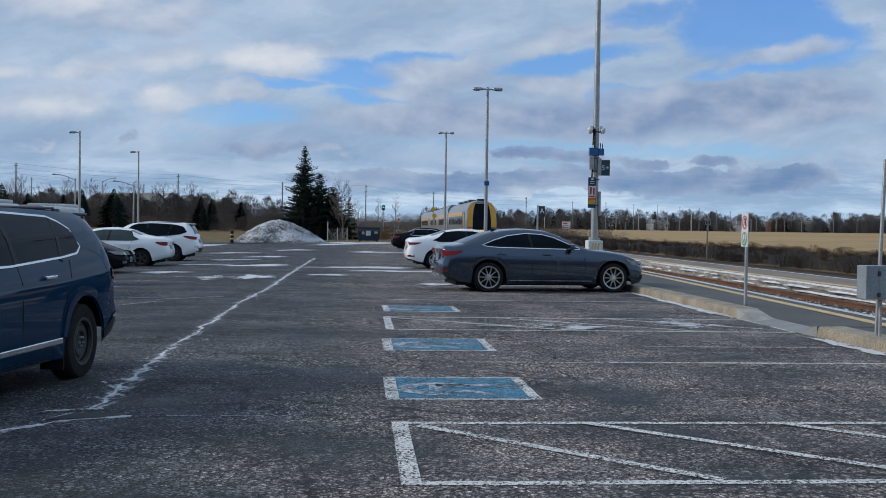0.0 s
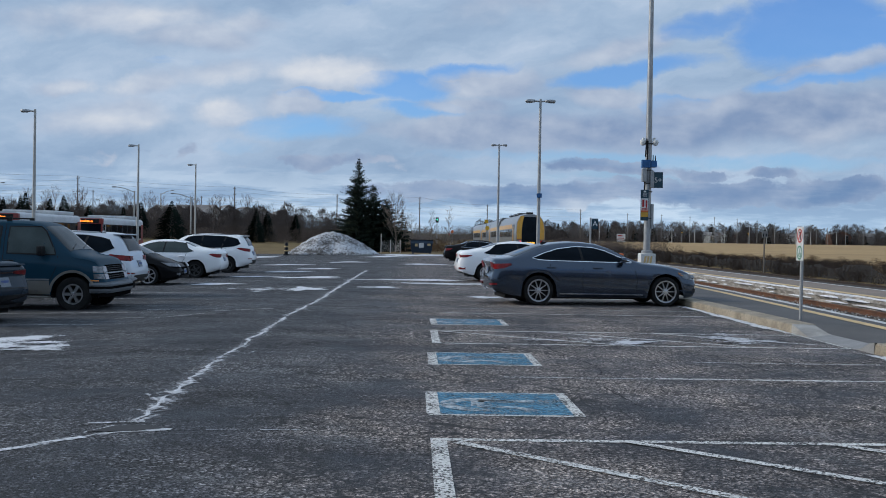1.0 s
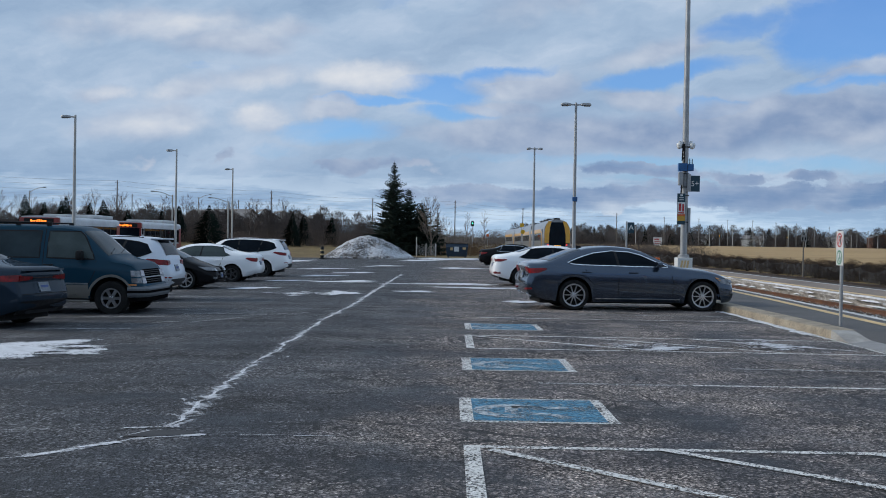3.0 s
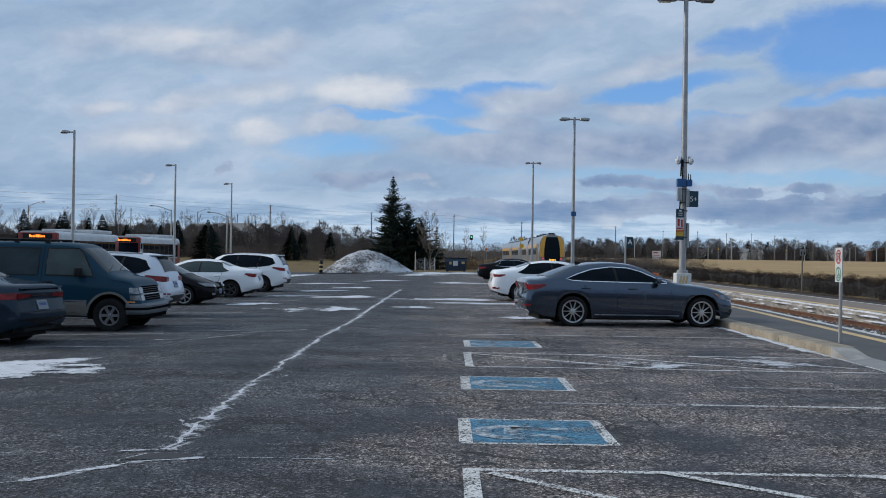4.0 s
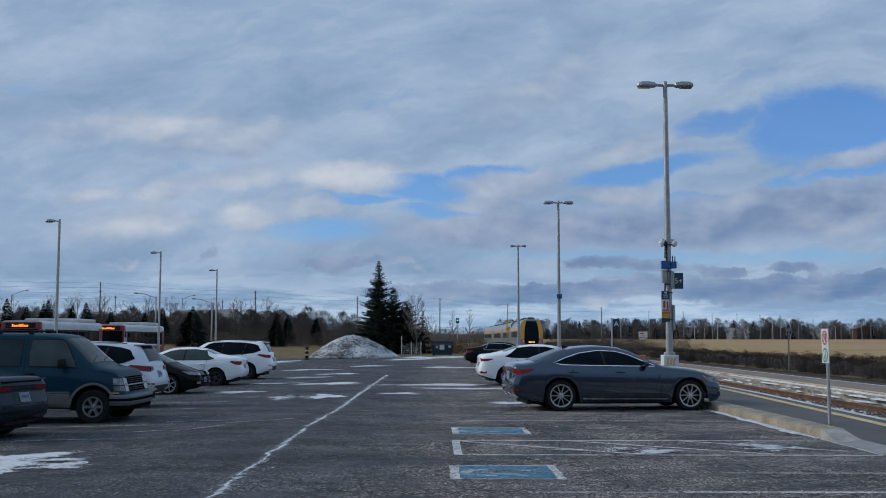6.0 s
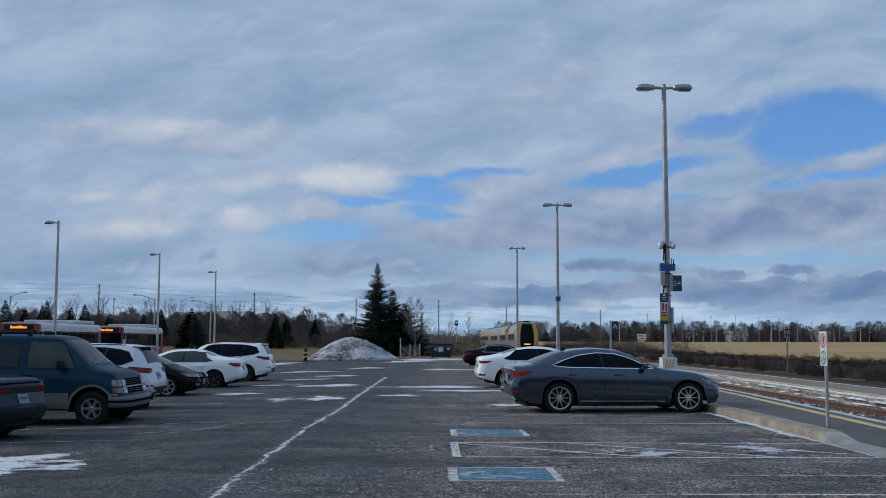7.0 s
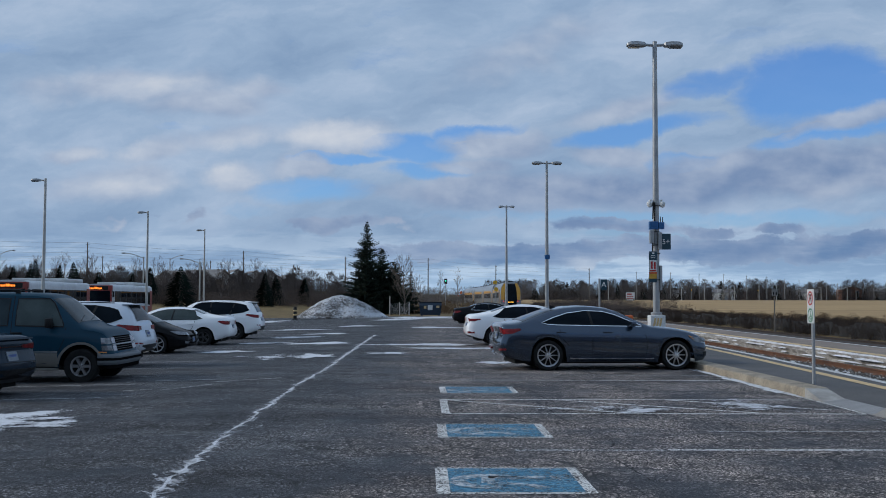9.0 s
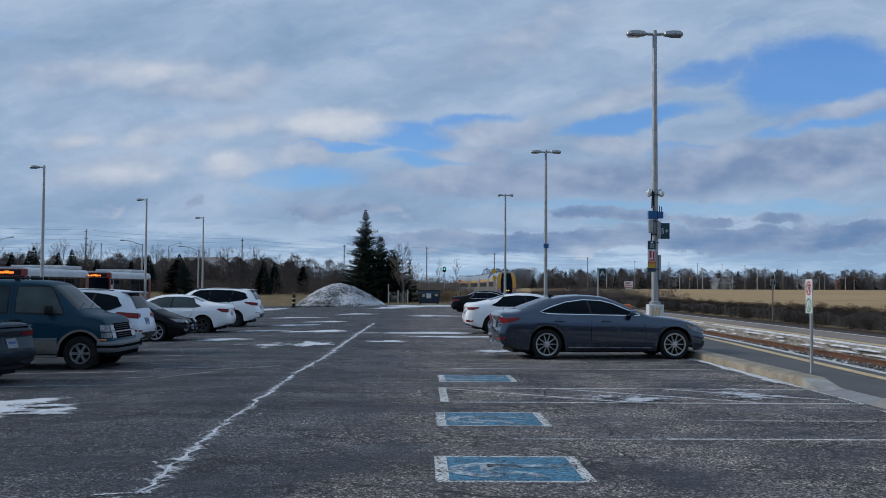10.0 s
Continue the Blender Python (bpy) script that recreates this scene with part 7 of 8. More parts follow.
def city_bus(m):
    c = thing("city_bus", "white and red city bus with lit orange destination sign", "bus", m, "parked buses")
    bm = bmesh.new()
    rounded_box_shell(bm, -6.0, 6.0, 1.27, 0.35, 2.95, 0.28)
    part("body", bm, BUS_WHITE, c, smooth=True)
    bm = bmesh.new()
    for sd in (1, -1):
        box(bm, -5.98, 5.98, sd * 1.274 - 0.004, sd * 1.274 + 0.004, 0.4, 1.15)
    box(bm, -6.006, -5.3, -1.28, 1.28, 0.4, 2.5)
    part("lower_panel", bm, BUS_RED, c, "dark red lower panel")
    bm = bmesh.new()
    box(bm, 5.7, 6.05, -1.26, 1.26, 0.4, 2.86, 0.06)
    part("front_mask", bm, BUS_RED, c, "dark red front")
    bm = bmesh.new()
    box(bm, 6.045, 6.06, -1.12, 1.12, 1.25, 2.42, 0.004)
    part("windscreen", bm, TINT, c)
    bm = bmesh.new()
    box(bm, 6.046, 6.064, -0.95, 0.95, 2.46, 2.80, 0.004)
    sign = part("destination_sign", bm, BLACK, c)
    rng = random.Random(3)
    y = 0.48
    while y > -0.48:
        w = rng.uniform(0.05, 0.10)
        bm = bmesh.new()
        box(bm, 6.066, 6.072, y - w, y, 2.55, 2.72 - rng.choice((0, 0, 0.05)))
        part("led_bar", bm, LED, sign)
        y -= w + 0.035
    bm = bmesh.new()
    box(bm, -5.4, 5.3, -1.276, 1.276, 1.25, 2.40)
    part("window_band", bm, BLACK, c)
    for sd in (1, -1):
        for x in (-4.6, -3.1, -1.6, -0.1, 1.4, 2.9, 4.4):
            bm = bmesh.new()
            box(bm, x - 0.68, x + 0.68, min(sd * 1.262, sd * 1.283), max(sd * 1.262, sd * 1.283), 1.3, 2.35, 0.004)
            part("side_window", bm, TINT, c)
        bm = bmesh.new()
        tube(bm, (6.0, sd * 1.25, 2.5), (6.3, sd * 1.42, 2.35), 0.02, 0.02, 6)
        box(bm, 6.22, 6.32, sd * 1.45 - 0.07, sd * 1.45 + 0.07, 1.9, 2.38, 0.02)
        part("mirror", bm, BLACK, c)
        bm = bmesh.new()
        box(bm, 6.05, 6.07, sd * 0.95 - 0.16, sd * 0.95 + 0.16, 0.7, 0.9, 0.004)
        part("headlight", bm, CLEAR_LENS, c)
    bm = bmesh.new()
    box(bm, -5.6, -1.4, -0.9, 0.9, 2.96, 3.22, 0.08)
    part("roof_unit", bm, BUS_WHITE, c)
    bm = bmesh.new()
    box(bm, 1.0, 3.4, -0.8, 0.8, 2.96, 3.14, 0.07)
    part("roof_unit", bm, BUS_WHITE, c)
    for x in (-3.2, 3.4):
        for sd in (1, -1):
            wheel(c, x, sd * 1.12, 0.48, 0.28, 8, 0.29, STEEL, sd, steel=True)
    return c


bus = city_bus(pose(-26.35, 71.2, lot_z(-26) + 0.012, 0, 0, -90))
copy_thing(bus, pose(-26.2, 88.2, lot_z(-26) + 0.012, 0, 0, -90))

# ---------------------------------------------------------------- train
TRAIN_GREY = surface("silver grey train paint", (0.27, 0.275, 0.28), (0.20, 0.205, 0.21), 0.6, 0.35, 0.3, 0.3, 15, 0)
TRAIN_DARK = surface("dark grey train paint", (0.085, 0.09, 0.10), None, 0.6, 0.4, 0.2, 0.3, 15, 0)
TRAIN_YELLOW = surface("yellow train paint", (0.72, 0.36, 0.02), (0.6, 0.30, 0.02), 0.8, 0.4, 0, 0.3, 15, 0)
TAIL_GLOW = glow("lit red tail lamp", (1.0, 0.05, 0.04), 1.0)
NUMBER_GLOW = glow("lit amber number", (1.0, 0.5, 0.05), 1.2)
CAR_L = 25.4


def coach(cab):
    """A coach along x; the cab end, if it has one, is at x = 0 and looks to -x."""
    c = thing("train_car", "silver, yellow and black driving coach with red tail lamps, rolling" if cab else "silver passenger coach with yellow band and dark windows, rolling", "train", None, "" if cab else "coaches of the train")
    bm = bmesh.new()
    half, z0, z1 = 1.55, 0.55, 4.45
    if not cab:
        rounded_box_shell(bm, 0.2, CAR_L, half, z0, z1, 0.75)
    else:
        sec = [(half * 0.96, z0), (half, 1.2), (half, 2.4), (half * 0.96, z1 - 0.95), (half * 0.82, z1 - 0.45), (half * 0.58, z1 - 0.14), (half * 0.25, z1 + 0.0), (0, z1 + 0.02)]
        ring = sec + [(-y, z) for y, z in sec[-2::-1]]
        rows = []
        for x in [0.0, 0.15, 0.4, 0.8, 1.4, 2.2, 3.5] + spaced(5, CAR_L, 2):
            u = max(0.0, 1 - x / 2.2)
            k = 1 - 0.035 * u**2
            rows.append([bm.verts.new((x + 0.75 * max(0, (z - 1.6) / (z1 - 1.6)) ** 1.4 * u, y * k, z0 + (z - z0) * (1 - 0.03 * u * u))) for y, z in ring])
        for a, b in zip(rows, rows[1:]):
            for i in range(len(ring) - 1):
                bm.faces.new((a[i], a[i + 1], b[i + 1], b[i]))
        bm.faces.new(rows[0]), bm.faces.new(rows[-1][::-1])
    part("body", bm, TRAIN_GREY, c, smooth=True)
    for sd in (1, -1):
        y0, y1 = sorted((sd * half * 0.997, sd * (half + 0.006)))
        bm = bmesh.new()
        box(bm, 5.2, CAR_L - 1.6, y0, y1, 1.95, 2.85)
        part("window_band", bm, TRAIN_DARK, c)
        for i in range(9):
            bm = bmesh.new()
            x = 6.3 + i * 2.0
            box(bm, x - 0.75, x + 0.75, sd * (half + 0.006) - 0.004, sd * (half + 0.006) + 0.006, 2.02, 2.78)
            part("side_window", bm, TINT, c)
        bm = bmesh.new()
        box(bm, 5.2, CAR_L - 0.2, y0, y1, 2.88, 3.34)
        part("yellow_band", bm, TRAIN_YELLOW, c)
        bm = bmesh.new()
        box(bm, 3.0 if cab else 1.0, 4.0 if cab else 2.0, sd * (half + 0.004) - 0.03, sd * (half + 0.004) + 0.01, 1.0, 3.1)
        part("door", bm, TRAIN_YELLOW, c, "yellow door")
        if cab:
            bm = bmesh.new()
            box(bm, 2.25, 5.0, sd * (half + 0.0) - 0.03, sd * (half + 0.0) + 0.003, 0.9, 3.3)
            part("dark_flank", bm, TRAIN_DARK, c)
    bm = bmesh.new()
    box(bm, 0.6, CAR_L, -1.25, 1.25, 0.35, 0.75)
    part("underframe", bm, UNDER, c)
    for x in (3.6, CAR_L - 3.2):
        bm = bmesh.new()
        for dx in (-1.2, 1.2):
            for sd in (1, -1):
                tube(bm, (x + dx, sd * 0.68, 0.46), (x + dx, sd * 0.82, 0.46), 0.46, 0.46, 18)
        box(bm, x - 1.7, x + 1.7, -1.0, 1.0, 0.4, 0.75, 0.03)
        part("bogie", bm, UNDER, c)
    for x in (7, 12, 18):
        bm = bmesh.new()
        box(bm, x - 1.2, x + 1.2, -0.8, 0.8, z1 - 0.05, z1 + 0.16, 0.05)
        part("roof_unit", bm, TRAIN_DARK, c)
    if cab:
        def on_face(name, outline, material, lift, label="", parent=c):
            bm = bmesh.new()
            f = bm.faces.new([bm.verts.new((0, y, z)) for y, z in outline])
            r = bmesh.ops.extrude_face_region(bm, geom=[f])
            front = {v for v in r["geom"] if isinstance(v, bmesh.types.BMVert)}
            for v in bm.verts:
                v.co.x = 0.75 * max(0, (v.co.z - 1.6) / (4.35 - 1.6)) ** 1.4 - (lift if v in front else -0.05)
            return part(name, bm, material, parent, label)
        on_face("mask", [(-0.82, 0.95), (0.82, 0.95), (0.93, 1.7), (0.91, 2.7), (0.82, 3.45), (0.64, 4.08), (-0.64, 4.08), (-0.82, 3.45), (-0.91, 2.7), (-0.93, 1.7)], TINT, 0.06, "black glazed front mask")
        for sd in (1, -1):
            on_face("yellow_pillar", [(sd * 0.94, 1.72), (sd * 1.43, 1.72), (sd * 1.45, 2.8), (sd * 1.33, 3.5), (sd * 1.02, 4.18), (sd * 0.64, 4.18), (sd * 0.83, 3.45), (sd * 0.92, 2.7)], TRAIN_YELLOW, 0.075, "yellow corner pillar")
            on_face("tail_lamp", [(sd * 0.97, 1.44), (sd * 1.11, 1.44), (sd * 1.13, 1.60), (sd * 1.01, 1.57)], TAIL_GLOW, 0.09, "lit red tail lamp")
        for i in range(5):
            on_face("number_bar", [(-0.42 + i * 0.17, 1.30), (-0.30 + i * 0.17, 1.30), (-0.30 + i * 0.17, 1.46), (-0.42 + i * 0.17, 1.46)], NUMBER_GLOW, 0.075)
        on_face("skirt", [(-1.38, 0.35), (1.38, 0.35), (1.41, 0.92), (-1.41, 0.92)], TRAIN_GREY, 0.08)
        bm = bmesh.new()
        box(bm, 1.2, 1.9, -0.35, 0.35, z1 - 0.05, z1 + 0.13, 0.05)
        part("roof_horn", bm, BLACK, c)
    return c


train = [coach(True), coach(False)]
train += [copy_thing(train[1], Matrix.Identity(4)) for _ in range(2)]

# ---------------------------------------------------------------- trees, brush, distance
NEEDLES = surface("spruce needles", (0.034, 0.052, 0.037), (0.018, 0.029, 0.023), 1.5, 0.8, grain=12, relief=0, fine=0.5, spec=0.2)
DARK_NEEDLES = surface("dark needles far off", (0.022, 0.032, 0.026), (0.012, 0.018, 0.016), 0.8, 0.9, grain=6, relief=0, fine=0.4, spec=0.0)
BARK = surface("grey brown bark", (0.13, 0.105, 0.085), (0.08, 0.065, 0.055), 3, 0.95, grain=25, spec=0.2)
TWIGS = surface("bare brown twigs", (0.30, 0.255, 0.225), (0.155, 0.133, 0.12), 0.25, 0.95, grain=4, relief=0, fine=0.5, spec=0.1)
BRUSH = surface("dark winter brush", (0.235, 0.182, 0.152), (0.105, 0.083, 0.071), 0.35, 0.95, grain=5, relief=0, fine=0.5, spec=0.1)
DARK_BRUSH = surface("dark brown brush", (0.120, 0.088, 0.070), (0.055, 0.042, 0.036), 0.5, 0.95, grain=5, relief=0, fine=0.5, spec=0.1)
FOREST = surface("dark bare wood", (0.17, 0.14, 0.125), (0.085, 0.072, 0.066), 0.3, 0.95, grain=4, relief=0, fine=0.5, spec=0.1)
DRY = surface("dry reddish brush", (0.20, 0.125, 0.070), (0.11, 0.07, 0.045), 0.4, 0.95, grain=5, relief=0, fine=0.4, spec=0.1)


def blade(bm, a, b, w, side):
    a, b = Vector(a), Vector(b)
    s = side * w / 2
    bm.faces.new([bm.verts.new(p) for p in (a - s, a + s, b)])


def spruce(m, height, radius, seed, label="tall dark green spruce beside the snow heap", whorls=46, lean=0.0, sparse=0.0, full=1.0):
    rng = random.Random(seed)
    c = thing("spruce_tree", label, "tree", m)
    bm = bmesh.new()
    tube(bm, (0, 0, 0), (lean, 0, height), 0.02 * height, 0.01, 8)
    part("trunk", bm, BARK, c)
    bm = bmesh.new()
    for w in range(whorls):
        u = (w + rng.uniform(-0.3, 0.3)) / whorls
        z = 0.3 + (height - 0.4) * u
        reach = radius * (1 - u) ** full * (0.58 + 0.60 * rng.random()) + 0.03
        n = int(7 + 5 * (1 - u))
        off = rng.uniform(0, 6.28)
        for k in range(n):
            if rng.random() < 0.08 + sparse:
                continue
            a = off + 2 * math.pi * k / n + rng.uniform(-0.25, 0.25)
            L = reach * rng.uniform(0.7, 1.12)
            d = Vector((math.cos(a), math.sin(a), 0))
            side = Vector((-d.y, d.x, 0))
            droop = rng.uniform(0.10, 0.34) * (1 - u * 0.9) - 0.25 * u
            steps = max(3, int(L / 0.22))
            for s in range(steps):
                f = (s + 0.6) / steps
                p = Vector((lean * u, 0, z)) + d * L * f + Vector((0, 0, -droop * L * f + 0.16 * L * f * f))
                tw = (0.20 + 0.34 * L * (1 - f) * 0.5) * rng.uniform(0.7, 1.3) * (0.35 + 0.65 * (1 - u) ** 0.7)
                for sg in (-1, 1):
                    tip = p + (d * 0.55 + side * sg * rng.uniform(0.5, 1.0)).normalized() * tw * 1.5 + Vector((0, 0, rng.uniform(-0.16, 0.03)))
                    blade(bm, p, tip, tw * 0.75, Vector((0, 0, 1)) * 0.75 + d * 0.5)
                blade(bm, p, p + d * tw + Vector((0, 0, -0.04)), tw * 0.9, side)
                blade(bm, p, p + d * 0.3 * tw + Vector((0, 0, -tw * 0.9)), tw * 0.6, side)
    part("crown", bm, NEEDLES, c)
    return c


def limbs(bm, rng, p, d, length, r, depth, spread=0.55, up=0.25, n=4):
    q = p + d * length
    tube(bm, p, q, r, r * 0.62, max(3, 6 - (4 - depth)), False)
    if depth == 0:
        return
    for _ in range(n):
        k = rng.uniform(0.45, 1.0)
        nd = (d + Vector((rng.uniform(-1, 1), rng.uniform(-1, 1), rng.uniform(-0.5, 1))) * spread + Vector((0, 0, up))).normalized()
        limbs(bm, rng, p + d * length * k, nd, length * rng.uniform(0.55, 0.78), r * 0.55, depth - 1, spread, up, n)


def leader_tree(m, height, seed, label, mat, reach=0.34, side_limbs=26, low_limb=0.16):
    """A bare tree whose stem runs up through an oval crown of rising branches."""
    rng = random.Random(seed)
    c = thing("bare_tree", label, "tree", m)
    bm = bmesh.new()
    at = Vector((0, 0, -0.1))
    stem = [at]
    for i in range(1, 9):
        at = Vector((rng.uniform(-0.02, 0.02) * height + at.x, rng.uniform(-0.02, 0.02) * height + at.y, height * 0.94 * i / 8))
        stem.append(at)
    for i, (p0, p1) in enumerate(zip(stem, stem[1:])):
        tube(bm, p0, p1, height * 0.014 * (1 - i / 8.6), height * 0.014 * (1 - (i + 1) / 8.6), 7, False)
    part("trunk", bm, mat, c)
    bm = bmesh.new()
    for k in range(side_limbs):
        u = low_limb + (0.96 - low_limb) * (k + rng.random()) / side_limbs
        i = min(7, int(u * 8))
        p = stem[i].lerp(stem[i + 1], u * 8 - i)
        a = k * 2.4 + rng.uniform(-0.5, 0.5)
        d = Vector((math.cos(a), math.sin(a), rng.uniform(0.7, 1.5))).normalized()
        long = height * reach * (math.sin(math.pi * min(0.97, 0.25 + 0.72 * u)) ** 0.6) * rng.uniform(0.5, 0.8)
        limbs(bm, rng, p, d, long * 0.62, height * 0.0046 * (1.15 - u), 3, 0.48, 0.30, 4)
    part("crown", bm, mat, c)
    return c


G = land_z
spruce(pose(-6.35, 112.5, 0), 10.3, 3.7, 5, whorls=60, full=0.92)
spruce(pose(-4.75, 113.5, 0), 7.4, 3.3, 6, "dark green spruce in a clump", 46, full=0.72)
spruce(pose(-3.35, 113.0, 0), 5.9, 3.0, 7, "short dark spruce in a clump", 38, full=0.65)
spruce(pose(-1.6, 116.0, 0), 5.0, 1.5, 8, "ragged dark pine behind a bare tree", 22, 0.0, 0.35)
GREY_TWIG = surface("greyish twig bark", (0.22, 0.18, 0.15), (0.13, 0.11, 0.095), 3, 0.95, grain=25, spec=0.2)
leader_tree(pose(-2.15, 110.2, 0), 6.5, 12, "bare grey-brown tree with many fine rising twigs", GREY_TWIG, 0.40, 34)
leader_tree(pose(-1.1, 114.0, land_z(-1.1, 114)), 4.6, 13, "small bare tree beside the spruces", GREY_TWIG, 0.36, 22)
leader_tree(pose(-0.4, 120.0, land_z(-0.4, 120)), 4.8, 14, "slender bare young tree", TWIGS, 0.26, 16)
leader_tree(pose(1.6, 128.0, land_z(1.6, 128)), 5.6, 15, "slender bare young tree", TWIGS, 0.26, 16)
leader_tree(pose(5.0, 150.0, land_z(5.0, 150)), 6.4, 18, "slender bare young tree", TWIGS, 0.26, 16)


def thicket(name, spots, material, label, seed, twigs=34, category="bushes"):
    """Bare brush and far woods: fans of fine twigs, each spot (x, y, height, width)."""
    rng = random.Random(seed)
    verts, faces = [], []
    for x, y, h, w in spots:
        z = G(x, y) - 0.05
        for k in range(twigs):
            # a point inside an uneven crown, and a short twig that leads up and out of it
            a, rr = rng.uniform(0, 6.28), rng.random() ** 0.5
            zz = rng.random() ** 0.8
            wide = 0.5 * w * math.sin(math.pi * min(1.0, 0.12 + 0.86 * zz)) ** 0.7
            ax, ay, az = x + wide * rr * math.cos(a), y + wide * rr * math.sin(a), z + h * 0.92 * zz
            ln = h * rng.uniform(0.07, 0.19)
            out = 0.55 * rr
            tx, ty, tz = ax + ln * out * math.cos(a) + rng.uniform(-0.2, 0.2) * ln, ay + ln * out * math.sin(a), az + ln * rng.uniform(0.5, 1.0)
            if k % 9 == 0:
                ax, ay, az = x + rng.uniform(-0.15, 0.15) * w, y, z
            s = (0.0016 + 0.0045 * rng.random()) * h + 0.006
            i = len(verts)
            verts += [(ax - s, ay, az), (ax + s, ay + s * 0.4, az), (tx, ty, tz)]
            faces.append((i, i + 1, i + 2))
    me = bpy.data.meshes.new(name)
    me.from_pydata(verts, [], faces)
    me.materials.append(material)
    return tagged(new(name, me), label, category, kind="stuff")


rng = random.Random(77)
# woods behind the bus lane, on the left
spots = []
for _ in range(330):
    y = rng.uniform(135, 185)
    x = rng.uniform(-0.62, -0.03) * y
    if x < -14:
        spots.append((x, y, 2.4 + 2.6 * rng.random() ** 1.6, rng.uniform(2.5, 5.0)))
thicket("far_woods", spots, FOREST, "bare brown deciduous trees in a long belt", 1, 760, "woods")
spots = [(rng.uniform(-0.6, -0.05) * y, y, rng.uniform(1.0, 2.2), rng.uniform(3, 6)) for y in [rng.uniform(128, 150) for _ in range(260)]]
spots = [q for q in spots if q[0] < -13]
thicket("far_undergrowth", spots, BRUSH, "dark brown undergrowth below the trees", 2, 480, "bushes")
# brush along the railway and behind the heap
spots = [(rng.uniform(-4, 7), rng.uniform(112, 150), rng.uniform(0.7, 1.7), rng.uniform(1.2, 2.6)) for _ in range(150)]
thicket("railway_brush", spots, DRY, "reddish dry brush beside the railway", 3, 90)
spots = [(track_x(yy) + rng.uniform(4.6, 15), yy, rng.uniform(1.2, 2.1), rng.uniform(1.6, 3.0)) for yy in [rng.uniform(100, 175) for _ in range(190)]]
thicket("railway_brush", spots, BRUSH, "dense brown bushes beside the railway", 33, 150)
spots = [(rng.uniform(-5, 12), rng.uniform(190, 300), rng.uniform(1.4, 3.4), rng.uniform(3, 6)) for _ in range(120)]
thicket("railway_brush", spots, TWIGS, "bare brown bushes beyond the railway crossing", 13, 110)
spots = []
for _ in range(1250):
    y = 14 + 190 * rng.random() ** 1.4
    spots.append((far_edge(y) + 5.6 + rng.random() ** 1.2 * 8.8, y, rng.uniform(0.40, 0.80) + 0.25 * max(0.0, noise.noise((y * 0.12, 3.0, 0.0))), rng.uniform(0.9, 1.9)))
thicket("trackside_brush", spots, DARK_BRUSH, "dense dark brown brush between track and field", 4, 300)
spots = []
for _ in range(330):
    y = 20 + 200 * rng.random() ** 1.3
    spots.append((far_edge(y) + 11 + rng.random() * 7.0, y, rng.uniform(0.40, 0.85), rng.uniform(0.9, 1.9)))
thicket("trackside_brush", spots, DRY, "paler dry brush at the edge of the field", 5, 240)
# belt of trees beyond the field
spots = []
for _ in range(560):
    y = rng.uniform(395, 440)
    spots.append((rng.uniform(0.06, 0.66) * y, y, 4.4 + 4.6 * rng.random() ** 1.5, rng.uniform(4, 8)))
thicket("far_woods", spots[:280], TWIGS, "distant brown tree belt beyond the field", 6, 520, "woods")
thicket("far_woods", spots[280:], FOREST, "distant dark tree belt beyond the field", 26, 560, "woods")
spots = [(rng.uniform(0.04, 0.66) * 415, rng.uniform(396, 420), rng.uniform(1.6, 3.4), rng.uniform(6, 10)) for _ in range(330)]
thicket("far_undergrowth", spots, BRUSH, "dark hedge at the far edge of the field", 7, 380)
spots = []
for _ in range(170):
    y = rng.uniform(300, 380)
    spots.append((rng.uniform(-0.08, 0.10) * y, y, rng.uniform(2.2, 5.0), rng.uniform(4, 7)))
thicket("far_woods", spots, TWIGS, "distant brown trees along the railway", 8, 110, "woods")


# taller bare trees that stand out of the belt
rng_t = random.Random(55)
for k in range(44):
    y = rng_t.uniform(130, 172)
    x = -y * (0.13 + 0.47 * (k + rng_t.random()) / 44)
    leader_tree(pose(x, y, land_z(x, y) - 0.1), rng_t.uniform(4.6, 7.2), 200 + k, "tall bare deciduous tree in the belt behind the bus lane", FOREST, rng_t.uniform(0.3, 0.46), 20)


def conifer_stuff(name, spots, label, seed, tiers=34, blades=11):
    rng = random.Random(seed)
    verts, faces = [], []
    for x, y, h, w in spots:
        z = G(x, y)
        lop = rng.uniform(0, 6.28)
        for i in range(tiers):
            u = (i + rng.uniform(-0.5, 0.5)) / tiers
            for k in range(blades):
                a = rng.uniform(0, 6.28)
                r = w * (1 - max(0.0, u)) ** 0.8 * rng.uniform(0.35, 1.12) * (1 + 0.18 * math.sin(a + lop) + 0.12 * math.sin(9 * u + lop)) + 0.06
                cx, cy = math.cos(a), math.sin(a)
                z0 = z + h * (0.03 + 0.94 * u)
                half = (0.9 / tiers) * h * rng.uniform(0.5, 1.1)
                f = rng.uniform(0.25, 0.6)
                n = len(verts)
                verts += [(x + cx * r * f - cy * half, y + cy * r * f + cx * half, z0 + half * 0.6), (x + cx * r * f + cy * half, y + cy * r * f - cx * half, z0 - half * 0.6), (x + cx * r, y + cy * r, z0 - 0.18 * r + rng.uniform(-0.4, 0.3) * half)]
                faces.append((n, n + 1, n + 2))
    me = bpy.data.meshes.new(name)
    me.from_pydata(verts, [], faces)
    me.materials.append(DARK_NEEDLES)
    return tagged(new(name, me), label, "woods", kind="stuff")


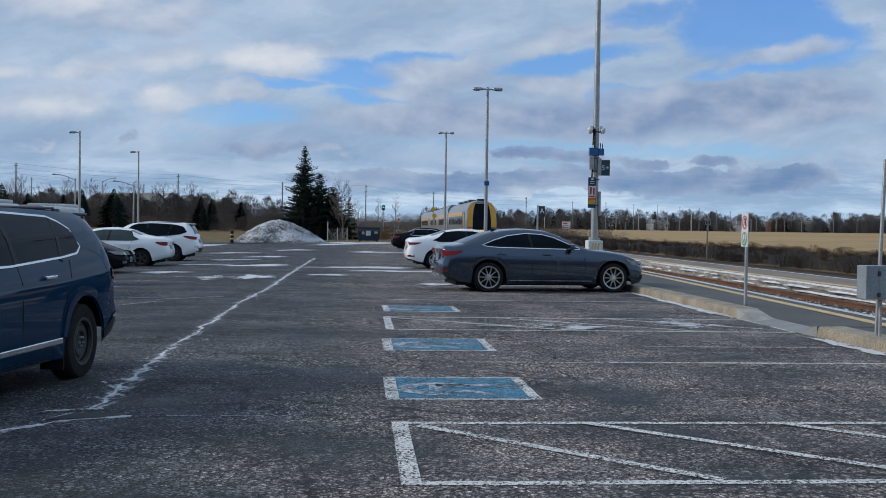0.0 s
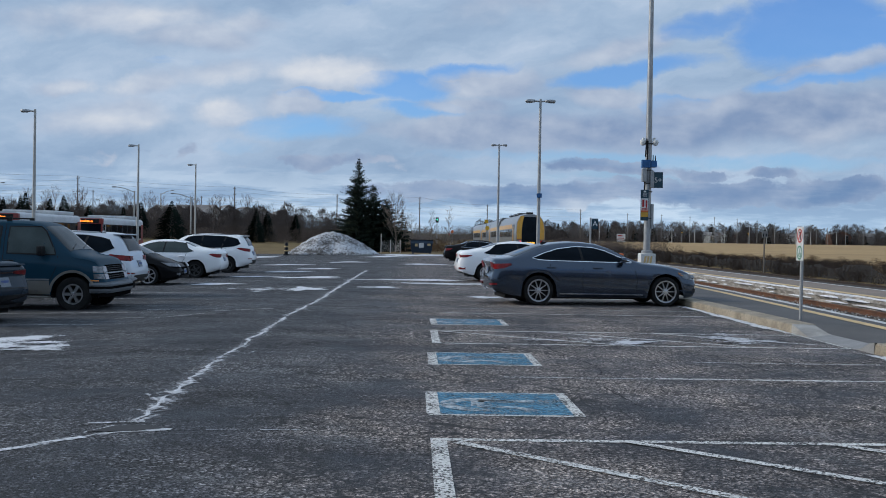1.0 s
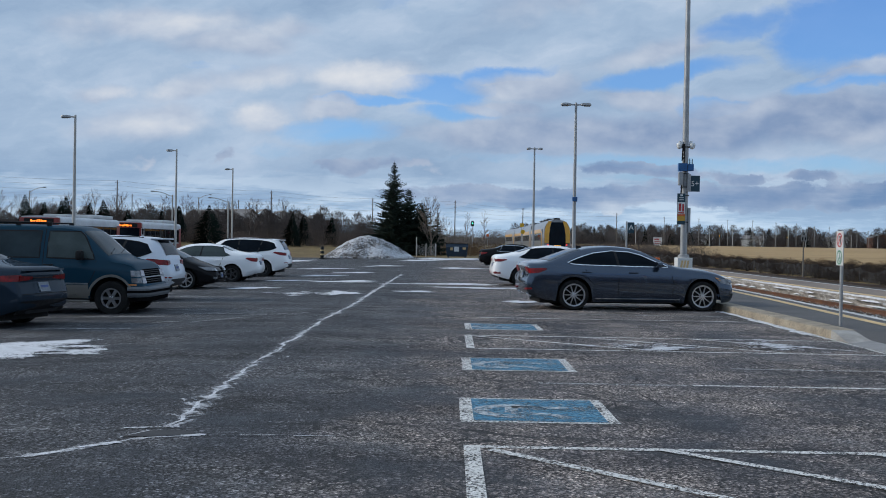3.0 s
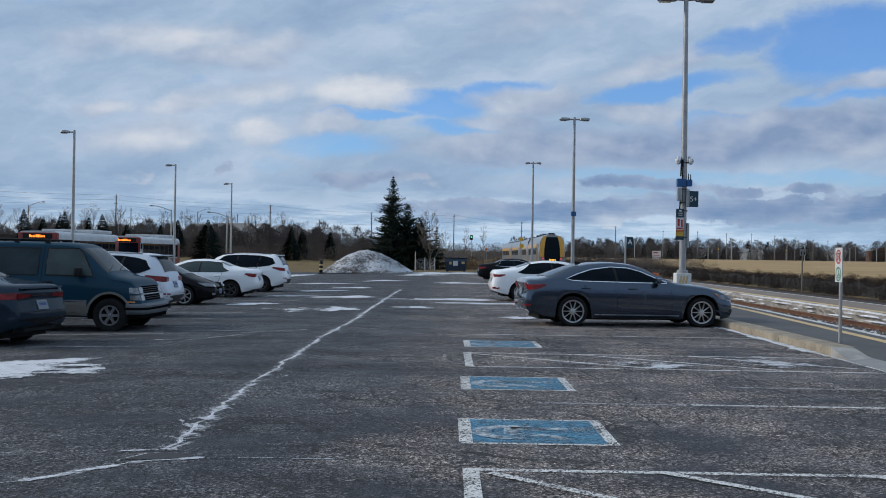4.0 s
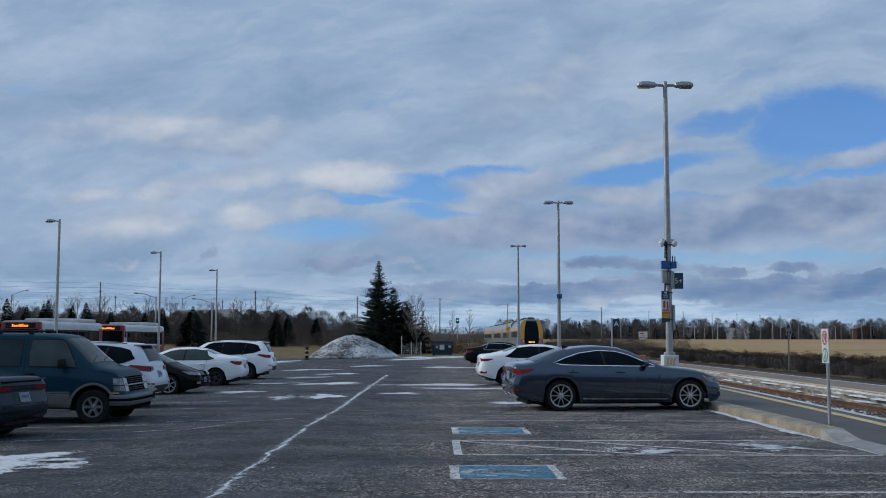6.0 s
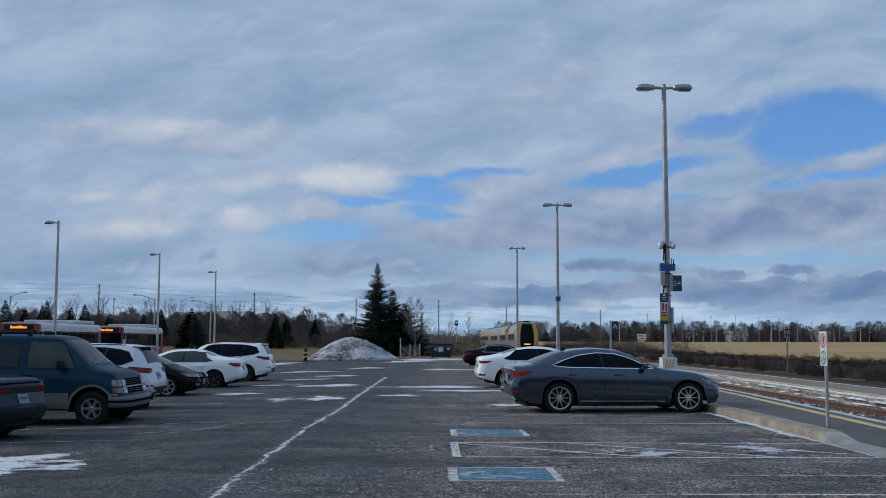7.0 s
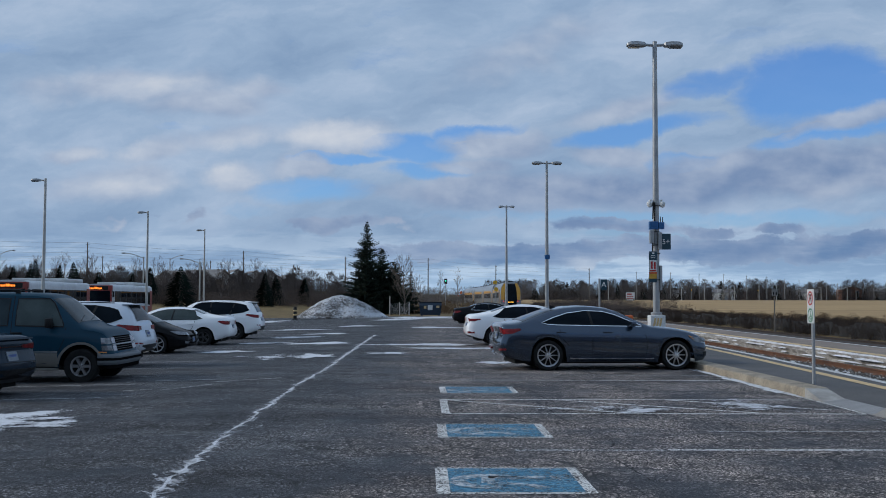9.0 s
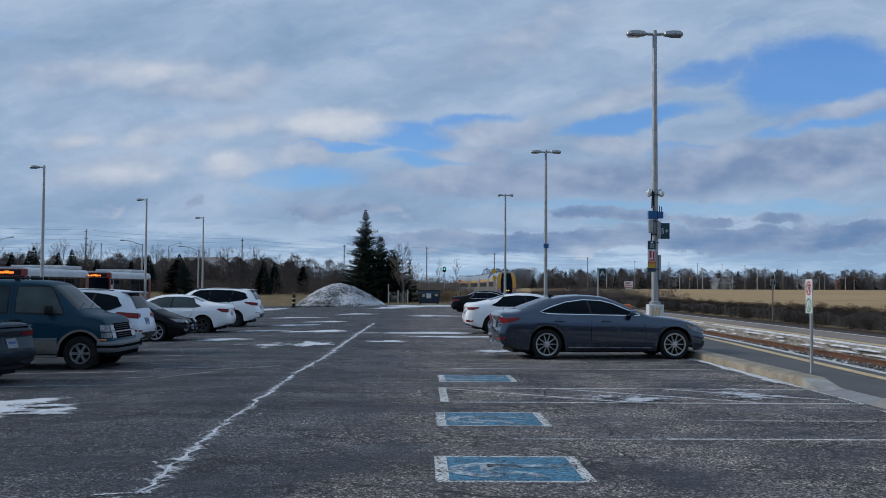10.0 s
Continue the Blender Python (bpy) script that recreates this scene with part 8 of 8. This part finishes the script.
# across: the place along the belt as a slope, height, half width
spots = [(slope * 127, 127 + 3 * (k % 3), tall + 1.0, wide * 1.05) for k, (slope, tall, wide) in enumerate(((-0.418, 4.9, 1.5), (-0.408, 4.0, 1.3), (-0.395, 4.8, 1.5), (-0.382, 4.3, 1.3), (-0.362, 4.1, 1.2), (-0.357, 4.5, 1.5), (-0.317, 3.3, 1.2), (-0.290, 3.2, 1.1), (-0.279, 3.9, 1.5), (-0.237, 4.1, 2.4), (-0.470, 4.6, 1.6), (-0.500, 4.2, 1.7), (-0.155, 3.2, 1.3), (-0.148, 2.9, 1.2), (-0.122, 2.6, 1.1)))]
conifer_stuff("far_conifers", [(x, y, h, w * 1.2) for x, y, h, w in spots], "dark conifers scattered through the woods", 21, 70, 26)
spots = [(rng.uniform(0.05, 0.66) * 405, rng.uniform(396, 430), 3.8 + 4.2 * rng.random() ** 1.8, rng.uniform(1.6, 3.2)) for _ in range(120)]
conifer_stuff("far_conifers", spots, "dark conifers in the distant tree belt", 22)

# stubble field
sheet("field", spaced(26, 120, 8) + spaced(160, 900, 60), spaced(-40, 120, 10) + spaced(130, 392, 14), lambda x, y: G(x, y) + 0.03, FIELD, label="golden stubble field in low winter light", category="field")
sheet("field_ditch", spaced(26, 500, 30), [392.5, 395], lambda x, y: G(x, y) + 0.25, BRUSH, label="dark strip at the far end of the field", category="ground")

# sagging black netting along the field
NET = worn("black netting", (0.020, 0.018, 0.018), 0.465, scale=38.0, rough=0.9)
c = thing("netting_fence", "sagging black netting on thin posts beside the field", "fence")
for i in range(26):
    y0, y1 = 28 + i * 3.0, 31 + i * 3.0
    x0, x1 = far_edge(y0) + 6.3, far_edge(y1) + 6.3
    bm = bmesh.new()
    tube(bm, (x0, y0, G(x0, y0) - 0.1), (x0, y0, G(x0, y0) + 0.72), 0.02, 0.015, 6)
    part("post", bm, DARK_STEEL, c)
    bm = bmesh.new()
    rows = []
    for k in range(9):
        u = k / 8
        x, y = x0 + (x1 - x0) * u, y0 + (y1 - y0) * u
        sag = 0.20 * 4 * u * (1 - u) * (0.8 + 1.4 * noise.noise((i * 3.17, 0.4, 0))) + 0.10 * noise.noise((i * 1.7 + u, 2.0, 0))
        rows.append((bm.verts.new((x + 0.05 * math.sin(k), y, G(x, y) + 0.02)), bm.verts.new((x + 0.03 * math.cos(k * 2), y, G(x, y) + 0.70 - sag))))
    for a, b in zip(rows, rows[1:]):
        bm.faces.new((a[0], a[1], b[1], b[0]))
    part("netting", bm, NET, c)


# ---------------------------------------------------------------- utility poles and wires
POLE_GREY = surface("weathered grey pole", (0.30, 0.285, 0.265), (0.22, 0.21, 0.20), 2, 0.8, grain=20)
def utility_pole(x, y, height, arms=3, label="grey timber utility pole with crossarms", r=0.16, mat=None):
    height -= G(x, y)
    c = thing("utility_pole", label, "utility pole", pose(x, y, G(x, y)), "utility poles")
    bm = bmesh.new()
    tube(bm, (0, 0, -0.3), (0, 0, height), r, r * 0.62, 8)
    part("pole", bm, mat or WOOD_POLE, c)
    for k in range(arms):
        bm = bmesh.new()
        z = height - 0.5 - k * 1.25
        box(bm, -0.34, 0.34, -0.04, 0.04, z - 0.04, z + 0.04)
        for dx in (-0.30, 0.30):
            tube(bm, (dx, 0, z + 0.04), (dx, 0, z + 0.2), 0.035, 0.025, 6)
        part("crossarm", bm, WOOD_POLE, c)
    return Vector((x, y, G(x, y) + height))


def wires(tops, drops, label="thin dark power lines between timber poles"):
    cu = bpy.data.curves.new("power_line", "CURVE")
    cu.dimensions, cu.bevel_depth, cu.bevel_resolution = "3D", 0.018, 0
    for a, b in zip(tops, tops[1:]):
        for dz in drops:
            sp = cu.splines.new("POLY")
            sp.points.add(8)
            for i, pt in enumerate(sp.points):
                u = i / 8
                p = a.lerp(b, u)
                pt.co = (p.x, p.y, p.z - dz - 0.9 * 4 * u * (1 - u) * 0.5, 1)
    cu.materials.append(STEEL)
    return tagged(new("power_line", cu), label, "power line", kind="stuff")


near_line = [utility_pole((px - 797) / 1812 * d, d, h) for px, d, h in ((-260, 170, 12.5), (204, 197, 12.3), (478, 227, 12.2), (658, 258, 12.2), (804, 265, 12.2), (924, 313, 12.2), (1090, 330, 11.8))]
far_line = [utility_pole((px - 797) / 1812 * d, d, h, 1) for px, d, h in ((-200, 240, 12.5), (231, 265, 12.5), (420, 290, 12.3), (566, 313, 12), (700, 340, 11))]
wires(near_line[:5], (0.1, 1.0, 2.0, 3.1, 4.2, 5.2, 6.1))
wires(near_line[4:], (0.1, 1.2, 2.4, 3.6))
wires(far_line, (0.2, 1.3, 2.6, 3.9))
rng = random.Random(8)
for px, hh in ((1015, 12.5), (1076, 12.3), (1127, 11.8), (1171, 11.8), (1212, 11.2), (1248, 10.8), (1280, 10.0), (1306, 9.6), (1331, 8.6), (1355, 8.8), (1375, 8.4), (1408, 8.2), (1440, 8.0), (1500, 7.4), (1545, 7.4), (1590, 7), (1650, 7)):
    utility_pole((px - 638) / 1812 * 392, 392, hh, 1, "tall grey utility pole beyond the field", 0.13, POLE_GREY)
for px, hh in ((965, 8), (1095, 7), (1136, 9), (1160, 6), (1190, 6.5), (1234, 8), (1265, 7), (1318, 7), (1345, 6), (1392, 6)):
    c = thing("street_lamp", "distant grey street lamp along the road", "street lamp", pose((px - 638) / 1812 * 388, 388, G((px - 638) / 1812 * 388, 388)), "distant street lamps")
    bm = bmesh.new()
    hh -= G((px - 638) / 1812 * 388, 388) - 0.6
    tube(bm, (0, 0, 0), (0, 0, hh), 0.13, 0.08, 6)
    part("pole", bm, PALE_STEEL, c)
    bm = bmesh.new()
    box(bm, -0.8, 0.1, -0.1, 0.1, hh - 0.1, hh + 0.1)
    part("lamp_head", bm, STEEL, c)


def cobra_lamp(x, y, h, arm):
    h -= G(x, y)
    c = thing("street_lamp", "tall street lamp with a curved arm", "street lamp", pose(x, y, G(x, y)), "street lamps on the road")
    bm = bmesh.new()
    tube(bm, (0, 0, 0), (0, 0, h * 0.93), 0.11, 0.08, 8)
    part("pole", bm, PALE_STEEL, c)
    bm = bmesh.new()
    prev = Vector((0, 0, h * 0.90))
    for k in range(1, 7):
        u = k / 6
        q = Vector((arm * u, 0, h * 0.90 + (h * 0.10) * math.sin(u * 1.5)))
        tube(bm, prev, q, 0.05, 0.045, 6)
        prev = q
    part("arm", bm, PALE_STEEL, c)
    bm = bmesh.new()
    box(bm, min(arm, arm * 1.2), max(arm, arm * 1.2), -0.15, 0.15, h - 0.08, h + 0.08, 0.04)
    part("lamp_head", bm, STEEL, c)


cobra_lamp(-35.5, 130, 7.3, -2.3)
cobra_lamp(-28.4, 130, 6.6, -2.1)
cobra_lamp(-62, 150, 8.5, 2.0)
cobra_lamp(-47, 190, 9.5, 2.0)

# ---------------------------------------------------------------- houses and small far things
SIDING = surface("pale house siding", (0.42, 0.40, 0.37), (0.34, 0.32, 0.30), 0.6, 0.8, grain=8)
BRICKWORK = surface("brown brickwork far off", (0.25, 0.12, 0.075), (0.19, 0.095, 0.065), 0.8, 0.85, grain=8)
SHINGLE = surface("grey shingles", (0.25, 0.24, 0.235), (0.18, 0.175, 0.175), 0.8, 0.9, grain=8)


def house(x, y, w, h, wall, roof_h=2.2, turn=0.0, label="pale two-storey house with grey shingle roof"):
    c = thing("house", label, "house", pose(x, y, G(x, y), 0, 0, turn), "houses behind the trees")
    bm = bmesh.new()
    box(bm, -w / 2, w / 2, 0, 8, -0.3, h)
    part("wall", bm, wall, c)
    bm = bmesh.new()
    vs = [bm.verts.new(p) for p in ((-w / 2 - 0.4, -0.4, h - 0.05), (w / 2 + 0.4, -0.4, h - 0.05), (0, -0.4, h + roof_h), (-w / 2 - 0.4, 8.4, h - 0.05), (w / 2 + 0.4, 8.4, h - 0.05), (0, 8.4, h + roof_h))]
    for q in ((0, 2, 5, 3), (1, 4, 5, 2), (0, 3, 4, 1)):
        bm.faces.new([vs[i] for i in q])
    part("roof", bm, SHINGLE, c)
    bm = bmesh.new()
    bm.faces.new([bm.verts.new(p) for p in ((-w / 2 + 0.1, -0.02, h), (w / 2 - 0.1, -0.02, h), (0, -0.02, h + roof_h * 0.9))])
    part("gable", bm, wall, c)
    for px in (-w / 4, w / 4):
        for pz in (1.2, h - 1.6):
            win = bmesh.new()
            box(win, px - 0.6, px + 0.6, -0.06, 0.02, pz, pz + 1.2)
            wf = part("window", win, SIGN_WHITE, c)
            win = bmesh.new()
            box(win, px - 0.5, px + 0.5, -0.08, -0.055, pz + 0.1, pz + 1.1)
            part("pane", win, TINT, wf)
    return c


for px, y, w, h, wl in ((442, 195, 6.5, 3.6, SIDING), (468, 200, 5.5, 3.8, SIDING), (500, 205, 7.5, 3.6, SIDING), (528, 212, 6.0, 3.4, SIDING), (395, 215, 7, 3.8, SIDING), (560, 230, 7, 3.2, SIDING)):
    house((px - 797) / 1812 * y, y, w, h, wl, 1.9, 64 if px % 4 else 20)
for px, y, w, h, wl in ((1065, 404, 6, 3.4, SIDING), (1190, 401, 5.0, 3.0, SIGN_WHITE), (1102, 403, 5.0, 2.6, SIGN_WHITE), (1240, 440, 8, 3.6, BRICKWORK), (1340, 402, 4.0, 2.9, SIGN_WHITE), (1401, 401, 7.5, 4.2, BRICKWORK), (1462, 406, 6.0, 3.4, SIDING), (1110, 445, 9, 3.5, BRICKWORK), (1020, 445, 9, 3.2, SIDING)):
    house((px - 638) / 1812 * y, y, w, h, wl, 1.4, -6 if px % 2 else 55, "distant house beyond the field, shingle roof")

c = thing("billboard", "white roadside board on two posts beyond the field", "billboard", pose((1004 - 638) / 1812 * 330, 330, G(66, 330)))
bm = bmesh.new()
box(bm, -1.4, 1.4, -0.1, 0.1, 0.3, 2.9)
bd = part("board", bm, SIGN_WHITE, c)
for x0, x1, z0, z1 in ((-1.1, 0.4, 2.1, 2.5), (-1.1, 1.0, 1.4, 1.6), (-1.1, 0.8, 0.8, 1.0)):
    bm = bmesh.new()
    box(bm, x0, x1, -0.13, -0.105, z0, z1)
    part("print_bar", bm, SIGN_RED, bd)
for x in (-1.2, 1.2):
    bm = bmesh.new()
    box(bm, x - 0.08, x + 0.08, 0.1, 0.2, -0.2, 2.9)
    part("post", bm, WOOD_POLE, c)


def warning_sign(x, y, z, size=0.6, shape=4, label="yellow diamond warning sign on a post", mat=None):
    c = thing("warning_sign", label, "sign", pose(x, y, G(x, y)))
    bm = bmesh.new()
    tube(bm, (0, 0.05, -0.1), (0, 0.05, z + size * 0.4), 0.04, 0.04, 6)
    part("post", bm, STEEL, c)
    bm = bmesh.new()
    tube(bm, (0, -0.02, z), (0, 0.02, z), size * 0.7, size * 0.7, shape)
    part("sign_face", bm, mat or SIGN_YELLOW, c)


SIGN_YELLOW = surface("bright yellow sign face", (0.80, 0.46, 0.02), (0.7, 0.4, 0.02), 2, 0.5, grain=30, relief=0)
warning_sign(-35.2, 131, 1.75, 0.55)
warning_sign((476 - 797) / 1812 * 170, 170, 2.2, 0.8)
# signs and signals by the railway crossing
warning_sign(6.95, 101.0, 3.50, 0.36, 4, "yellow diamond railway sign high on a post")
warning_sign(7.02, 100.6, 2.84, 0.33, 6, "amber railway sign on a post", SIGN_YELLOW)
c = thing("track_sign", "small grey sign board on a thin timber post beside the track", "sign", pose(18.5, 54.0, G(18.5, 54.0)))
bm = bmesh.new()
tube(bm, (0, 0, -0.1), (0, 0, 2.0), 0.04, 0.035, 6)
part("post", bm, WOOD_POLE, c)
bm = bmesh.new()
box(bm, -0.15, 0.15, -0.08, -0.05, 2.02, 2.38, 0.008)
board = part("board", bm, POLE_GREY, c)
for x in (-0.07, 0.07):
    bm = bmesh.new()
    box(bm, x - 0.03, x + 0.03, -0.088, -0.078, 2.08, 2.24)
    part("print_bar", bm, BLACK, board)
# flat orange disc stands in for a small crossing lamp
warning_sign((703 - 638) / 1812 * 200, 200, 2.6, 0.42, 8, "orange disc in place of a small railway crossing lamp", ORANGE)
warning_sign((697 - 638) / 1812 * 205, 205, 2.0, 0.4, 4, "red and white railway crossing sign", SIGN_RED)


def signal(x, y, h, lamp):
    c = thing("railway_signal", "railway signal head on a grey mast", "signal", pose(x, y, G(x, y)))
    bm = bmesh.new()
    tube(bm, (0, 0, -0.1), (0, 0, h), 0.07, 0.06, 8)
    part("mast", bm, STEEL, c)
    bm = bmesh.new()
    box(bm, -0.28, 0.28, -0.12, 0.1, h - 0.2, h + 0.75, 0.05)
    part("signal_head", bm, BLACK, c)
    bm = bmesh.new()
    tube(bm, (0, -0.14, h + 0.35), (0, -0.12, h + 0.35), 0.14, 0.14, 10)
    part("signal_lamp", bm, lamp, c)


signal((676 - 638) / 1812 * 190, 190, 4.3, glow("green signal lamp", (0.1, 0.9, 0.5), 1.2))
signal((1113 - 638) / 1812 * 385, 385, 3.6, glow("amber signal lamp", (1.0, 0.5, 0.05), 1.5))
signal((1232 - 638) / 1812 * 385, 385, 3.4, glow("amber street signal", (1.0, 0.5, 0.05), 1.5))

# chain-link corner by the spruce
c = thing("mesh_fence", "short run of pale wire fence by the spruce", "fence", pose(-3.6, 106.5, 0))
for x in (0.0, 1.0, 2.0):
    bm = bmesh.new()
    tube(bm, (x, 0, -0.1), (x, 0, 1.9 if x == 0 else 1.3), 0.05, 0.045, 8)
    part("post", bm, PALE_STEEL, c)
bm = bmesh.new()
for i in range(22):
    for sg in (1, -1):
        x0 = i * 0.1
        tube(bm, (x0 if sg > 0 else 2.1 - x0, 0, 0.05), (min(2.1, x0 + 1.15) if sg > 0 else max(0, 2.1 - x0 - 1.15), 0, 1.2), 0.006, 0.006, 3, False)
part("mesh", bm, STEEL, c)

# ---------------------------------------------------------------- unseen block and woods, added behind the camera to darken reflections
BACKING_WALL = surface("brown backing brick", (0.22, 0.13, 0.09), (0.16, 0.10, 0.075), 0.8, 0.85, grain=12)
c = thing("backing_block", "unseen low brown brick block with dark windows, added for reflections", "building", pose(-6, -42, 0), kind="structure")
bm = bmesh.new()
box(bm, -45, 52, -8, 0, -0.5, 6.5)
part("wall", bm, BACKING_WALL, c)
bm = bmesh.new()
box(bm, -46, 53, -9, 1.2, 6.5, 7.1)
part("roof", bm, SHINGLE, c)
for i in range(14):
    bm = bmesh.new()
    x = -40 + i * 6.2
    box(bm, x - 1.6, x + 1.6, -0.1, 0.04, 1.0, 3.2)
    part("window", bm, TINT, c)
rng = random.Random(90)
thicket("backing_woods", [(rng.uniform(-120, -50), rng.uniform(-60, 60), rng.uniform(5, 9), rng.uniform(4, 7)) for _ in range(120)], BRUSH, "unseen bare woods, added for darker reflections", 91, 60, "woods")


SUV_SPEED, SUV_X, SUV_Y = 5.8, -3.95, 8.70


def on_track(y, length):
    """Pose of a coach whose near end is at y, its far end one length further along the track."""
    a = Vector((track_x(y), y, -0.15))
    far = y + length
    for _ in range(4):
        far -= (Vector((track_x(far), far)) - Vector((a.x, a.y))).length - length
    b = Vector((track_x(far), far, -0.15))
    return pose(a.x, a.y, a.z, 0, 0, math.degrees(math.atan2(b.y - a.y, b.x - a.x))), far


def motions():
    """The blue car drives down the aisle and past the camera; the train pulls away."""
    def gone(t):
        """Metres driven by t: a steady pace, then it brakes to a stop behind the camera."""
        return SUV_SPEED * t if t < 1.5 else SUV_SPEED * (1.5 + 2.2 * (1 - math.exp(-(t - 1.5) / 2.2)))
    times = [k / 30 for k in range(301)]
    walk(moving_suv, [(t, pose(SUV_X - 0.14 * gone(t), SUV_Y - gone(t), lot_z(SUV_X), 0, 0, -98)) for t in times])
    for w in suv_wheels:
        base = w.matrix_basis.copy()
        flip = 1 if base.to_3x3()[1][1] > 0 else -1
        walk(w, [(t, base @ pose(0, 0, 0, 0, flip * (math.degrees(gone(t) / 0.36) % 360 - 180), 0)) for t in times])
    rows = [[] for _ in train]
    for i in range(21):
        t = i * 0.5
        y = 102.0 + 4.0 * t + 0.18 * t * t
        for r in rows:
            m, far = on_track(y, CAR_L)
            r.append((t, m))
            y = far + 0.35
    for coach_ob, r in zip(train, rows):
        walk(coach_ob, r)


motions()
